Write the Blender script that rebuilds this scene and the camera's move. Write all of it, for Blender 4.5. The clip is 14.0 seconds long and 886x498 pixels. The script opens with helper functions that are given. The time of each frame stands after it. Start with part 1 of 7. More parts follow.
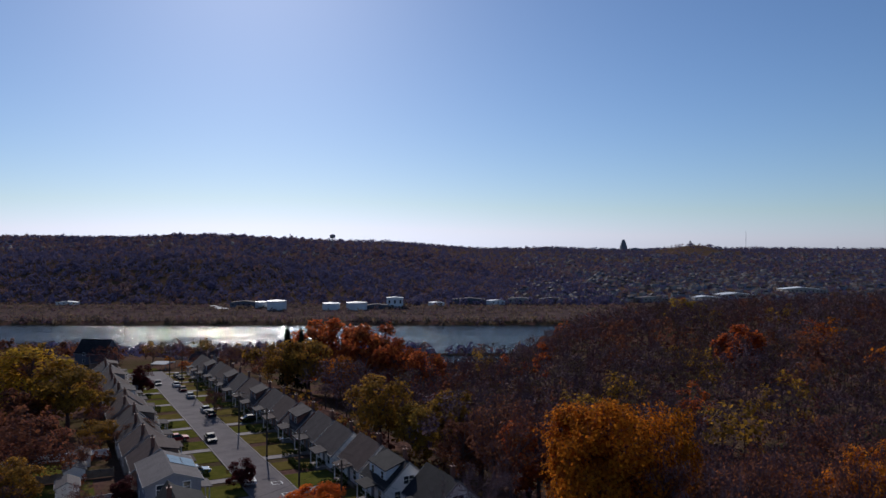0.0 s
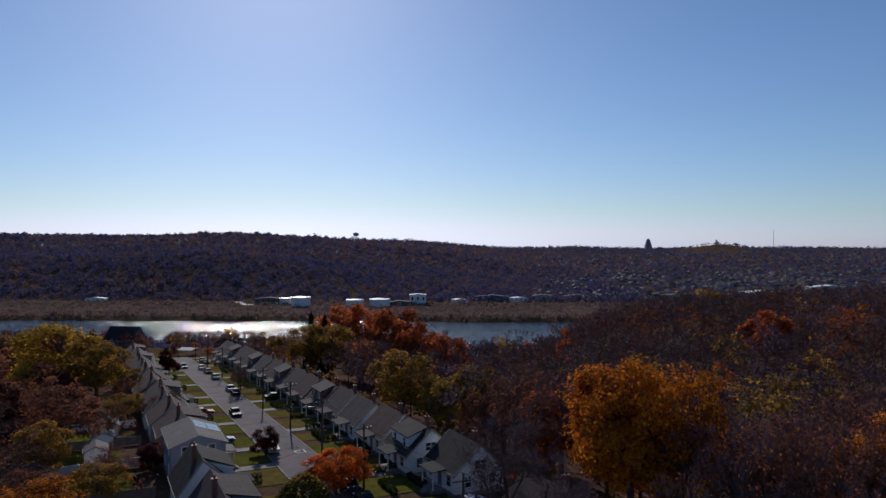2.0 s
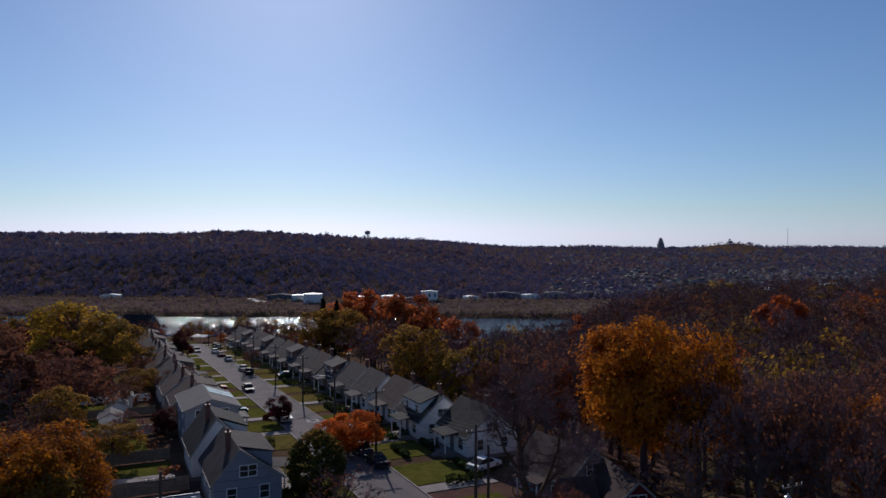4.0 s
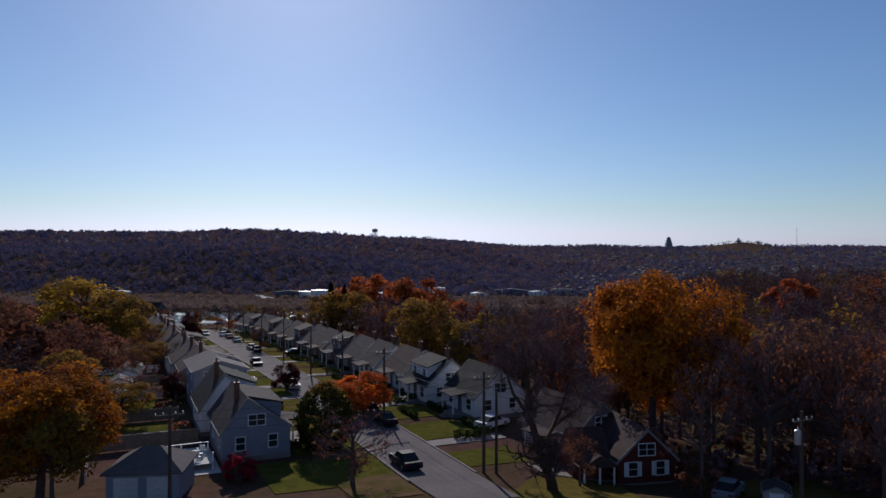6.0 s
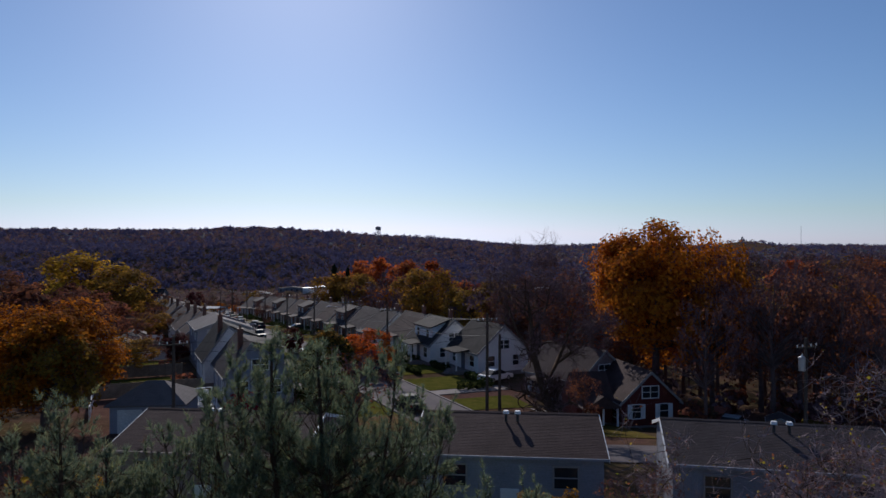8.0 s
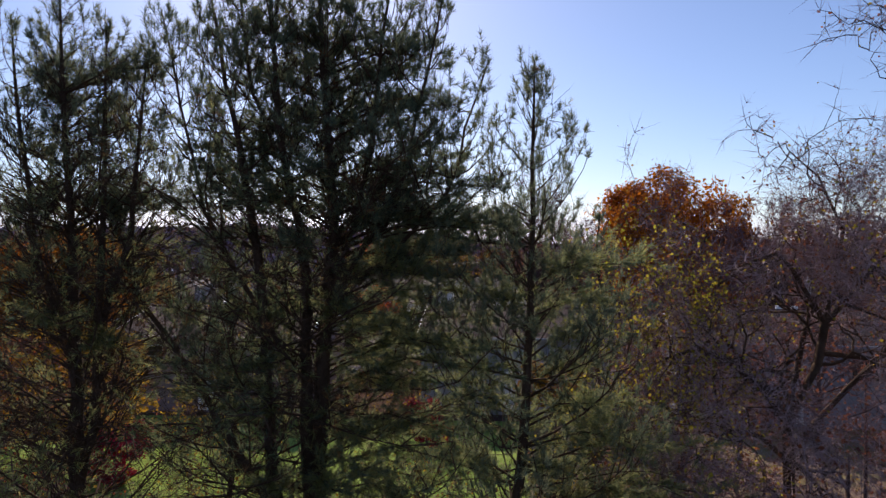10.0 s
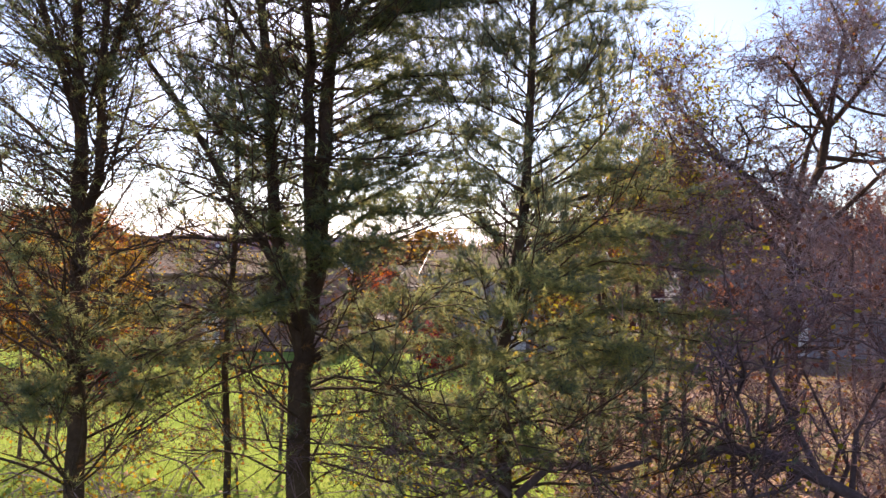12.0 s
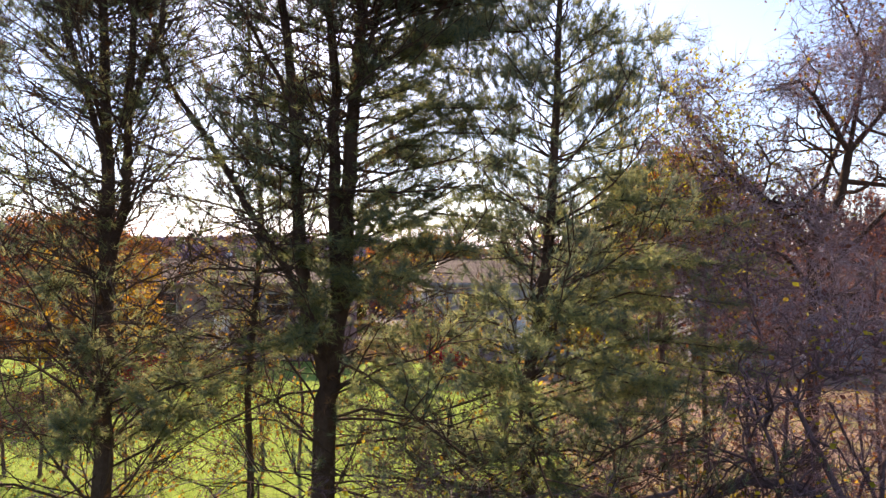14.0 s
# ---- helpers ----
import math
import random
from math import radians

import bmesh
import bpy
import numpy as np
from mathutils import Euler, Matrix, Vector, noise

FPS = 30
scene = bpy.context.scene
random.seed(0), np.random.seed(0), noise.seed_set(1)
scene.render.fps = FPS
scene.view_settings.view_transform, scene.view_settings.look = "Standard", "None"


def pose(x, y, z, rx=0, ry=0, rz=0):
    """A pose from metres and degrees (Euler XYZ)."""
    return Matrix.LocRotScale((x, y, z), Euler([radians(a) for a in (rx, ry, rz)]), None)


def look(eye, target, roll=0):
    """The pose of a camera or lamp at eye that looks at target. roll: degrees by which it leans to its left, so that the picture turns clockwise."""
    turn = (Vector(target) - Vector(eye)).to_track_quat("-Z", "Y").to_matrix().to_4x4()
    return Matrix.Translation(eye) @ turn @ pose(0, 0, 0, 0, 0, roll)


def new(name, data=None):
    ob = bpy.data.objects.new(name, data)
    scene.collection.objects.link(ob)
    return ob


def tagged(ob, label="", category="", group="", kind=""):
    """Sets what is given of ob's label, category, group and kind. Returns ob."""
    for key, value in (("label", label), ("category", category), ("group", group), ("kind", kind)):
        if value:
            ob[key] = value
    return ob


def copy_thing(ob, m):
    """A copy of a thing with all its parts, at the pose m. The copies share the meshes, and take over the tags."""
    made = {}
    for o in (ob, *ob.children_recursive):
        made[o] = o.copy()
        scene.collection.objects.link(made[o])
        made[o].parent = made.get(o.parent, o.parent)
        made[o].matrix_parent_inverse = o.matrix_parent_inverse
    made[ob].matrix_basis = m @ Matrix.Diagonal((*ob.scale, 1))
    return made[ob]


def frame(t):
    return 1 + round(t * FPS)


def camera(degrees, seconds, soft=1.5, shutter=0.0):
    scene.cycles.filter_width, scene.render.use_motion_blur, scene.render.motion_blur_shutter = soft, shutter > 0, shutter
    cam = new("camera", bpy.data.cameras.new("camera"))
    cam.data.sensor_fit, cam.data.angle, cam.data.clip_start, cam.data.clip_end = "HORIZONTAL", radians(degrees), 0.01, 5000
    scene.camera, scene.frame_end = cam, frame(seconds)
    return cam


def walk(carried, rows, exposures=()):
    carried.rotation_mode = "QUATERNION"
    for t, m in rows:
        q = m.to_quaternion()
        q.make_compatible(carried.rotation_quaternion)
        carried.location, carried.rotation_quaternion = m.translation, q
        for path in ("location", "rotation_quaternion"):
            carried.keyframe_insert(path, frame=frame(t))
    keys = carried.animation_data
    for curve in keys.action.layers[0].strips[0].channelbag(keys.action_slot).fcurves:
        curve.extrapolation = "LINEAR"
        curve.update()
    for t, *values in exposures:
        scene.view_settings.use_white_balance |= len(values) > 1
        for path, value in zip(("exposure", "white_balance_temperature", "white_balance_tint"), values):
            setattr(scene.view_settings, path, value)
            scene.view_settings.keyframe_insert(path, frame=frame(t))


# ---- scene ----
# The camera sinks straight down behind a row of houses and comes to rest in front of a stand of pines.
cam = camera(64.9, 14.0, soft=1.5)
PATH = [
    (0.0, pose(-0.03, 0, 33.50, 90, 0, 0)),
    (0.5, pose(0.00, 0, 32.39, 90, 0, 1.03)),
    (1.0, pose(0.03, 0, 31.26, 90, 0, 1.40)),
    (1.5, pose(0.07, 0, 30.08, 90, 0, 1.74)),
    (2.0, pose(0.10, 0, 28.94, 90, 0, 1.89)),
    (2.5, pose(0.08, 0, 27.84, 90, 0, 2.10)),
    (3.0, pose(0.03, 0, 26.70, 90, 0, 2.35)),
    (3.5, pose(0.00, 0, 25.52, 90, 0, 2.60)),
    (4.0, pose(0.00, 0, 24.33, 90, 0, 2.83)),
    (4.5, pose(-0.02, 0, 23.13, 90, 0, 3.04)),
    (5.0, pose(-0.04, 0, 21.92, 90, 0, 3.22)),
    (5.5, pose(-0.05, 0, 20.68, 90, 0, 3.38)),
    (6.0, pose(-0.07, 0, 19.36, 90, 0, 3.43)),
    (6.5, pose(-0.09, 0, 18.02, 90, 0, 3.46)),
    (7.0, pose(-0.10, 0, 16.68, 90, 0, 3.51)),
    (7.5, pose(-0.09, 0, 15.31, 90, 0, 3.60)),
    (8.0, pose(-0.07, 0, 13.92, 90, 0, 3.70)),
    (8.5, pose(-0.05, 0, 12.52, 90, 0, 3.80)),
    (9.0, pose(-0.02, 0, 11.12, 90, 0, 3.90)),
    (9.5, pose(0.00, 0, 9.70, 90, 0, 4.00)),
    (10.0, pose(0.02, 0, 8.28, 90.0, 0, 4.14)),
    (10.5, pose(0.02, 0, 6.92, 90.2, 0, 4.26)),
    (11.0, pose(0.00, 0, 5.45, 90.6, 0, 4.32)),
    (11.5, pose(0.02, 0, 4.71, 90.8, 0, 4.42)),
    (12.0, pose(0.03, 0, 4.76, 90.8, 0, 4.40)),
    (12.5, pose(0.03, 0, 5.03, 90.85, 0, 4.44)),
    (13.0, pose(0.04, 0, 5.25, 90.9, 0, 4.49)),
    (13.5, pose(0.07, 0, 5.28, 90.9, 0, 4.52)),
    (14.0, pose(-0.25, -0.05, 5.15, 90.9, 0, 4.74)),
]
EXPOSURES = [(0.0, 0.21, 6100, 14), (9.0, 0.25, 6100, 15), (9.5, 0.45, 6500, 20), (10.0, 1.02, 6900, 25), (10.5, 1.42, 7500, 25), (11.0, 1.93, 7900, 26),
             (11.5, 2.35, 8200, 27), (12.0, 2.42, 8200, 27), (14.0, 2.42, 8200, 27)]
walk(cam, PATH, EXPOSURES)

# ---- light ----
SUN_HEADING, SUN_HEIGHT = 15.4, 28.0      # degrees left of +y, degrees above the horizon
world = bpy.data.worlds.new("sky")
scene.world = world
world.use_nodes = True
wn = world.node_tree.nodes
sky = wn.new("ShaderNodeTexSky")
sky.sky_type, sky.sun_disc = "NISHITA", False
sky.sun_elevation, sky.sun_rotation = radians(SUN_HEIGHT), radians(-SUN_HEADING)
sky.altitude, sky.air_density, sky.dust_density, sky.ozone_density = 300, 1.0, 0.38, 5.5
# moist air: the pale band over the horizon is white, not yellow
wl = world.node_tree.links
split, join_, grey = wn.new("ShaderNodeSeparateColor"), wn.new("ShaderNodeCombineColor"), wn.new("ShaderNodeRGBToBW")
lift, most = wn.new("ShaderNodeMath"), wn.new("ShaderNodeMath")
lift.operation, most.operation = "MULTIPLY", "MAXIMUM"
lift.inputs[1].default_value = 1.10
wl.new(sky.outputs[0], split.inputs[0])
wl.new(sky.outputs[0], grey.inputs[0])
wl.new(grey.outputs[0], lift.inputs[0])
wl.new(lift.outputs[0], most.inputs[0])
wl.new(split.outputs[2], most.inputs[1])
least, cap = wn.new("ShaderNodeMath"), wn.new("ShaderNodeMath")
cap.operation, least.operation = "MULTIPLY", "MINIMUM"
cap.inputs[1].default_value = 0.97
wl.new(split.outputs[1], cap.inputs[0])
wl.new(cap.outputs[0], least.inputs[0])
wl.new(split.outputs[0], least.inputs[1])
wl.new(least.outputs[0], join_.inputs[0])
wl.new(split.outputs[1], join_.inputs[1])
wl.new(most.outputs[0], join_.inputs[2])
wl.new(join_.outputs[0], wn["Background"].inputs[0])
wn["Background"].inputs[1].default_value = 0.063
sun = new("sun", bpy.data.lights.new("sun", "SUN"))
sun.data.energy, sun.data.angle, sun.data.color = 2.9, radians(0.6), (1.0, 0.93, 0.82)
a, e = radians(SUN_HEADING), radians(SUN_HEIGHT)
sun.matrix_world = look((0, 0, 60), Vector((0, 0, 60)) - Vector((-math.sin(a) * math.cos(e), math.cos(a) * math.cos(e), math.sin(e))))


# ---- materials ----
def nodes(name):
    m = bpy.data.materials.new(name)
    m.use_nodes = True
    t = m.node_tree
    b = t.nodes["Principled BSDF"]
    return m, t, b


def link(t, a, b):
    t.links.new(a, b)


def noise_node(t, scale, detail=4.0, rough=0.6, coords=None):
    n = t.nodes.new("ShaderNodeTexNoise")
    n.inputs["Scale"].default_value, n.inputs["Detail"].default_value, n.inputs["Roughness"].default_value = scale, detail, rough
    if coords:
        link(t, coords, n.inputs["Vector"])
    return n


def ramp(t, fac, stops):
    r = t.nodes.new("ShaderNodeValToRGB")
    el = r.color_ramp.elements
    while len(el) < len(stops):
        el.new(0.5)
    for e_, (p, c) in zip(el, stops):
        e_.position, e_.color = p, (*c, 1)
    link(t, fac, r.inputs[0])
    return r


def mixc(t, mode, fac, a, b):
    m = t.nodes.new("ShaderNodeMix")
    m.data_type, m.blend_type = "RGBA", mode
    for sock, v in ((m.inputs[0], fac), (m.inputs[6], a), (m.inputs[7], b)):
        if isinstance(v, (int, float)):
            sock.default_value = v
        elif isinstance(v, tuple):
            sock.default_value = (*v, 1)
        else:
            link(t, v, sock)
    return m.outputs[2]


def bump(t, b, height, strength=0.3, dist=0.02):
    n = t.nodes.new("ShaderNodeBump")
    n.inputs["Strength"].default_value, n.inputs["Distance"].default_value = strength, dist
    link(t, height, n.inputs["Height"])
    link(t, n.outputs[0], b.inputs["Normal"])


def surface(name, c1, c2, scale=1.0, rough=0.8, fine=20.0, metal=0.0, bumps=0.25, dist=0.01, vary=0.0, spec=0.08):
    """Two colours in patches, a finer grain over them and its relief."""
    m, t, b = nodes(name)
    co = t.nodes.new("ShaderNodeTexCoord").outputs["Object"]
    big = noise_node(t, scale, 5, 0.6, co)
    grain = noise_node(t, fine, 3, 0.6, co)
    col = ramp(t, big.outputs[0], [(0.3, c1), (0.7, c2)]).outputs[0]
    g = ramp(t, grain.outputs[0], [(0.25, (0.72, 0.72, 0.72)), (0.75, (1.12, 1.12, 1.12))]).outputs[0]
    col = mixc(t, "MULTIPLY", 1.0, col, g)
    if vary:
        info = t.nodes.new("ShaderNodeObjectInfo")
        r = ramp(t, info.outputs["Random"], [(0, (1 - vary,) * 3), (1, (1 + vary,) * 3)]).outputs[0]
        col = mixc(t, "MULTIPLY", 1.0, col, r)
    link(t, col, b.inputs["Base Color"])
    b.inputs["Roughness"].default_value, b.inputs["Metallic"].default_value = rough, metal
    b.inputs["Specular IOR Level"].default_value = spec
    if bumps:
        bump(t, b, grain.outputs[0], bumps, dist)
    return m


def lapped(name, c1, c2, pitch, rough=0.6, axis="Z", depth=0.012, streak=0.0):
    """Boards or courses: horizontal laps with relief, weathering in patches."""
    m, t, b = nodes(name)
    co = t.nodes.new("ShaderNodeTexCoord").outputs["Object"]
    w = t.nodes.new("ShaderNodeTexWave")
    w.wave_type, w.bands_direction, w.wave_profile = "BANDS", axis, "SAW"
    w.inputs["Scale"].default_value = 0.314 / pitch
    link(t, co, w.inputs["Vector"])
    big = noise_node(t, 0.7, 5, 0.65, co)
    grain = noise_node(t, 9.0, 4, 0.7, co)
    col = ramp(t, big.outputs[0], [(0.3, c1), (0.72, c2)]).outputs[0]
    edge = ramp(t, w.outputs[0], [(0.0, (0.72, 0.72, 0.72)), (0.18, (1.0, 1.0, 1.0))]).outputs[0]
    col = mixc(t, "MULTIPLY", 0.8, col, edge)
    col = mixc(t, "MULTIPLY", 1.0, col, ramp(t, grain.outputs[0], [(0.25, (0.8 - streak,) * 3), (0.75, (1.1,) * 3)]).outputs[0])
    link(t, col, b.inputs["Base Color"])
    b.inputs["Roughness"].default_value = rough
    b.inputs["Specular IOR Level"].default_value = 0.06
    bump(t, b, w.outputs[0], 0.6, depth)
    return m


def foliage(name, colours, glow=0.45, vary=0.18, rough=0.8, gloss=0.02):
    """Leaves: each island has its own shade, light passes through them."""
    m, t, b = nodes(name)
    geo = t.nodes.new("ShaderNodeNewGeometry")
    info = t.nodes.new("ShaderNodeObjectInfo")
    n = len(colours)
    col = ramp(t, geo.outputs["Random Per Island"], [(i / max(1, n - 1), c) for i, c in enumerate(colours)]).outputs[0]
    r = ramp(t, info.outputs["Random"], [(0, (1 - vary, 1 - vary, 1 - vary)), (0.5, (1 + vary * .4, 1.0 - vary * .3, 1.0)), (1, (1 + vary, 1 + vary, 1 + vary))]).outputs[0]
    col = mixc(t, "MULTIPLY", 1.0, col, r)
    b.inputs["Roughness"].default_value = rough
    b.inputs["Specular IOR Level"].default_value = gloss
    link(t, col, b.inputs["Base Color"])
    tr = t.nodes.new("ShaderNodeBsdfTranslucent")
    link(t, col, tr.inputs[0])
    mx = t.nodes.new("ShaderNodeMixShader")
    mx.inputs[0].default_value = glow
    link(t, b.outputs[0], mx.inputs[1])
    link(t, tr.outputs[0], mx.inputs[2])
    link(t, mx.outputs[0], t.nodes["Material Output"].inputs[0])
    return m


def plain(name, c, rough=0.5, metal=0.0, spec=0.5):
    return surface(name, c, tuple(min(1, v * 1.12) for v in c), 3.0, rough, 40.0, metal, 0.05, 0.002, 0.0, spec)


def glassy(name, c=(0.02, 0.025, 0.03), rough=0.06):
    m, t, b = nodes(name)
    b.inputs["Base Color"].default_value = (*c, 1)
    b.inputs["Roughness"].default_value = rough
    b.inputs["Specular IOR Level"].default_value = 0.6
    return m


def ground_material():
    m, t, b = nodes("earth_grass_and_fallen_leaves")
    co = t.nodes.new("ShaderNodeTexCoord").outputs["Object"]
    big = noise_node(t, 0.05, 6, 0.65, co)
    mid = noise_node(t, 0.9, 5, 0.7, co)
    fine = noise_node(t, 14.0, 4, 0.7, co)
    c1 = ramp(t, mid.outputs[0], [(0.3, (0.06, 0.05, 0.024)), (0.55, (0.085, 0.062, 0.034)), (0.75, (0.12, 0.075, 0.052))]).outputs[0]
    c2 = ramp(t, mid.outputs[0], [(0.3, (0.08, 0.046, 0.04)), (0.7, (0.145, 0.082, 0.064))]).outputs[0]
    col = mixc(t, "MIX", ramp(t, big.outputs[0], [(0.42, (0, 0, 0)), (0.58, (1, 1, 1))]).outputs[0], c1, c2)
    col = mixc(t, "MULTIPLY", 1.0, col, ramp(t, fine.outputs[0], [(0.2, (0.55,) * 3), (0.8, (1.3,) * 3)]).outputs[0])
    link(t, col, b.inputs["Base Color"])
    b.inputs["Roughness"].default_value = 1.0
    b.inputs["Specular IOR Level"].default_value = 0.0
    bump(t, b, fine.outputs[0], 0.6, 0.05)
    return m


def lawn_material(name, c1, c2, c3):
    m, t, b = nodes(name)
    co = t.nodes.new("ShaderNodeTexCoord").outputs["Object"]
    mid = noise_node(t, 0.6, 5, 0.7, co)
    fine = noise_node(t, 11.0, 5, 0.75, co)
    col = ramp(t, mid.outputs[0], [(0.3, c1), (0.55, c2), (0.8, c3)]).outputs[0]
    col = mixc(t, "MULTIPLY", 1.0, col, ramp(t, fine.outputs[0], [(0.25, (0.6,) * 3), (0.8, (1.3,) * 3)]).outputs[0])
    link(t, col, b.inputs["Base Color"])
    b.inputs["Roughness"].default_value = 1.0
    b.inputs["Specular IOR Level"].default_value = 0.0
    bump(t, b, fine.outputs[0], 0.8, 0.05)
    return m


def water_material():
    m, t, b = nodes("river_water")
    co = t.nodes.new("ShaderNodeTexCoord").outputs["Object"]
    mp = t.nodes.new("ShaderNodeMapping")
    mp.inputs["Scale"].default_value = (0.6, 1.6, 1)
    link(t, co, mp.inputs[0])
    w = noise_node(t, 0.30, 7, 0.75, mp.outputs[0])
    b.inputs["Base Color"].default_value = (0.02, 0.028, 0.035, 1)
    big = noise_node(t, 0.012, 3, 0.5, mp.outputs[0])
    link(t, ramp(t, big.outputs[0], [(0.35, (0.06,) * 3), (0.65, (0.16,) * 3)]).outputs[0], b.inputs["Roughness"])
    mp2 = t.nodes.new("ShaderNodeMapping")
    mp2.inputs["Scale"].default_value = (0.16, 0.05, 1)
    link(t, co, mp2.inputs[0])
    streak = noise_node(t, 1.0, 8, 0.85, mp2.outputs[0])
    link(t, ramp(t, streak.outputs[0], [(0.46, (0.02,) * 3), (0.56, (0.12,) * 3), (0.66, (0.7,) * 3)]).outputs[0], b.inputs["Specular IOR Level"])
    bump(t, b, w.outputs[0], 0.5, 1.3)
    return m


MAT = dict(
    ground=ground_material(),
    lawn=lawn_material("lawn_grass", (0.06, 0.066, 0.016), (0.105, 0.10, 0.022), (0.16, 0.115, 0.04)),
    meadow=lawn_material("sunny_back_lawn", (0.165, 0.255, 0.055), (0.235, 0.335, 0.08), (0.31, 0.37, 0.115)),
    dry=lawn_material("thin_autumn_grass", (0.085, 0.07, 0.022), (0.13, 0.10, 0.03), (0.19, 0.125, 0.055)),
    bank=surface("dry_bank_grass", (0.06, 0.045, 0.048), (0.15, 0.10, 0.085), 0.03, 0.95, 0.35, 0, 0.0, 0.01, 0.0, 0.0),
    verge=lawn_material("leafy_verge", (0.08, 0.08, 0.02), (0.15, 0.095, 0.055), (0.21, 0.13, 0.095)),
    litter=lawn_material("grass_under_fallen_leaves", (0.15, 0.165, 0.045), (0.27, 0.195, 0.14), (0.37, 0.265, 0.225)),
    asphalt=surface("asphalt", (0.115, 0.10, 0.104), (0.165, 0.142, 0.145), 0.25, 0.9, 6.0, 0, 0.3, 0.01, 0.0, 0.05),
    concrete=surface("concrete", (0.18, 0.155, 0.15), (0.27, 0.235, 0.225), 0.5, 0.85, 9.0),
    paint=surface("worn_road_paint", (0.55, 0.55, 0.53), (0.7, 0.7, 0.68), 2.0, 0.7, 8.0),
    water=water_material(),
    white=lapped("white_siding", (0.70, 0.69, 0.68), (0.80, 0.79, 0.77), 0.12),
    cream=lapped("cream_siding", (0.36, 0.32, 0.28), (0.44, 0.40, 0.35), 0.12),
    bluegrey=lapped("pale_blue_siding", (0.23, 0.24, 0.28), (0.28, 0.29, 0.335), 0.12),
    tan=lapped("tan_brick_wall", (0.22, 0.15, 0.11), (0.30, 0.20, 0.15), 0.08),
    redbrick=lapped("dark_red_siding", (0.10, 0.022, 0.022), (0.14, 0.035, 0.03), 0.12),
    rose=lapped("faded_rose_siding", (0.22, 0.16, 0.165), (0.28, 0.21, 0.21), 0.12),
    darkwall=lapped("dark_slate_siding", (0.10, 0.11, 0.14), (0.15, 0.16, 0.19), 0.15),
    fascia=plain("weathered_fascia_paint", (0.26, 0.25, 0.25), 0.7, 0.0, 0.1),
    flue=plain("clay_flue", (0.16, 0.09, 0.07), 0.8, 0.0, 0.1),
    trim=plain("white_trim", (0.72, 0.72, 0.72), 0.5),
    shingle=lapped("grey_shingles", (0.048, 0.038, 0.041), (0.082, 0.067, 0.07), 0.15, 0.85, "Z", 0.01, 0.15),
    shingle_brown=lapped("brown_shingles", (0.056, 0.037, 0.036), (0.092, 0.062, 0.06), 0.15, 0.85, "Z", 0.01, 0.15),
    shingle_light=lapped("pale_grey_shingles", (0.105, 0.092, 0.096), (0.15, 0.132, 0.135), 0.15, 0.8, "Z", 0.01, 0.12),
    shingle_dark=lapped("charcoal_shingles", (0.024, 0.023, 0.026), (0.045, 0.042, 0.045), 0.15, 0.85, "Z", 0.01, 0.15),
    brick=lapped("chimney_brick", (0.16, 0.075, 0.055), (0.25, 0.12, 0.09), 0.075),
    glass=glassy("window_glass"),
    metal=plain("galvanised_metal", (0.45, 0.46, 0.48), 0.4, 0.8),
    wire=plain("dark_cable", (0.03, 0.03, 0.03), 0.6),
    pole=surface("weathered_pole_wood", (0.07, 0.054, 0.044), (0.11, 0.085, 0.07), 1.5, 0.9, 12.0),
    wood=surface("weathered_wood", (0.20, 0.15, 0.11), (0.30, 0.23, 0.17), 1.5, 0.85, 12.0),
    hedge=foliage("hedge_leaves", [(0.019, 0.033, 0.010), (0.039, 0.058, 0.016), (0.065, 0.078, 0.026)], 0.25),
    tyre=plain("tyre_rubber", (0.02, 0.02, 0.02), 0.8),
    bark=surface("bark", (0.085, 0.056, 0.055), (0.145, 0.10, 0.097), 2.0, 0.95, 18.0, 0, 0.8, 0.02),
    grass=foliage("grass_blades", [(0.16, 0.25, 0.05), (0.235, 0.335, 0.075), (0.33, 0.38, 0.115)], 0.5),
    bark_dark=surface("dark_pine_bark", (0.05, 0.03, 0.02), (0.10, 0.065, 0.045), 3.0, 0.95, 22.0, 0, 0.9, 0.02),
    twig=surface("grey_brown_twigs", (0.12, 0.07, 0.075), (0.20, 0.125, 0.135), 1.0, 0.9, 8.0, 0, 0.1, 0.01, 0.25),
    briar=surface("pale_purplish_briars", (0.24, 0.16, 0.165), (0.42, 0.32, 0.33), 1.0, 0.8, 8.0, 0, 0.1, 0.01),
    pale=surface("pale_concrete", (0.5, 0.48, 0.46), (0.62, 0.60, 0.57), 0.6, 0.85, 9.0),
    tank=surface("white_tank_paint", (0.62, 0.62, 0.62), (0.74, 0.74, 0.73), 0.1, 0.5, 2.0),
    stone=surface("pale_city_stone", (0.16, 0.17, 0.20), (0.22, 0.23, 0.27), 0.02, 0.8, 0.2),
)
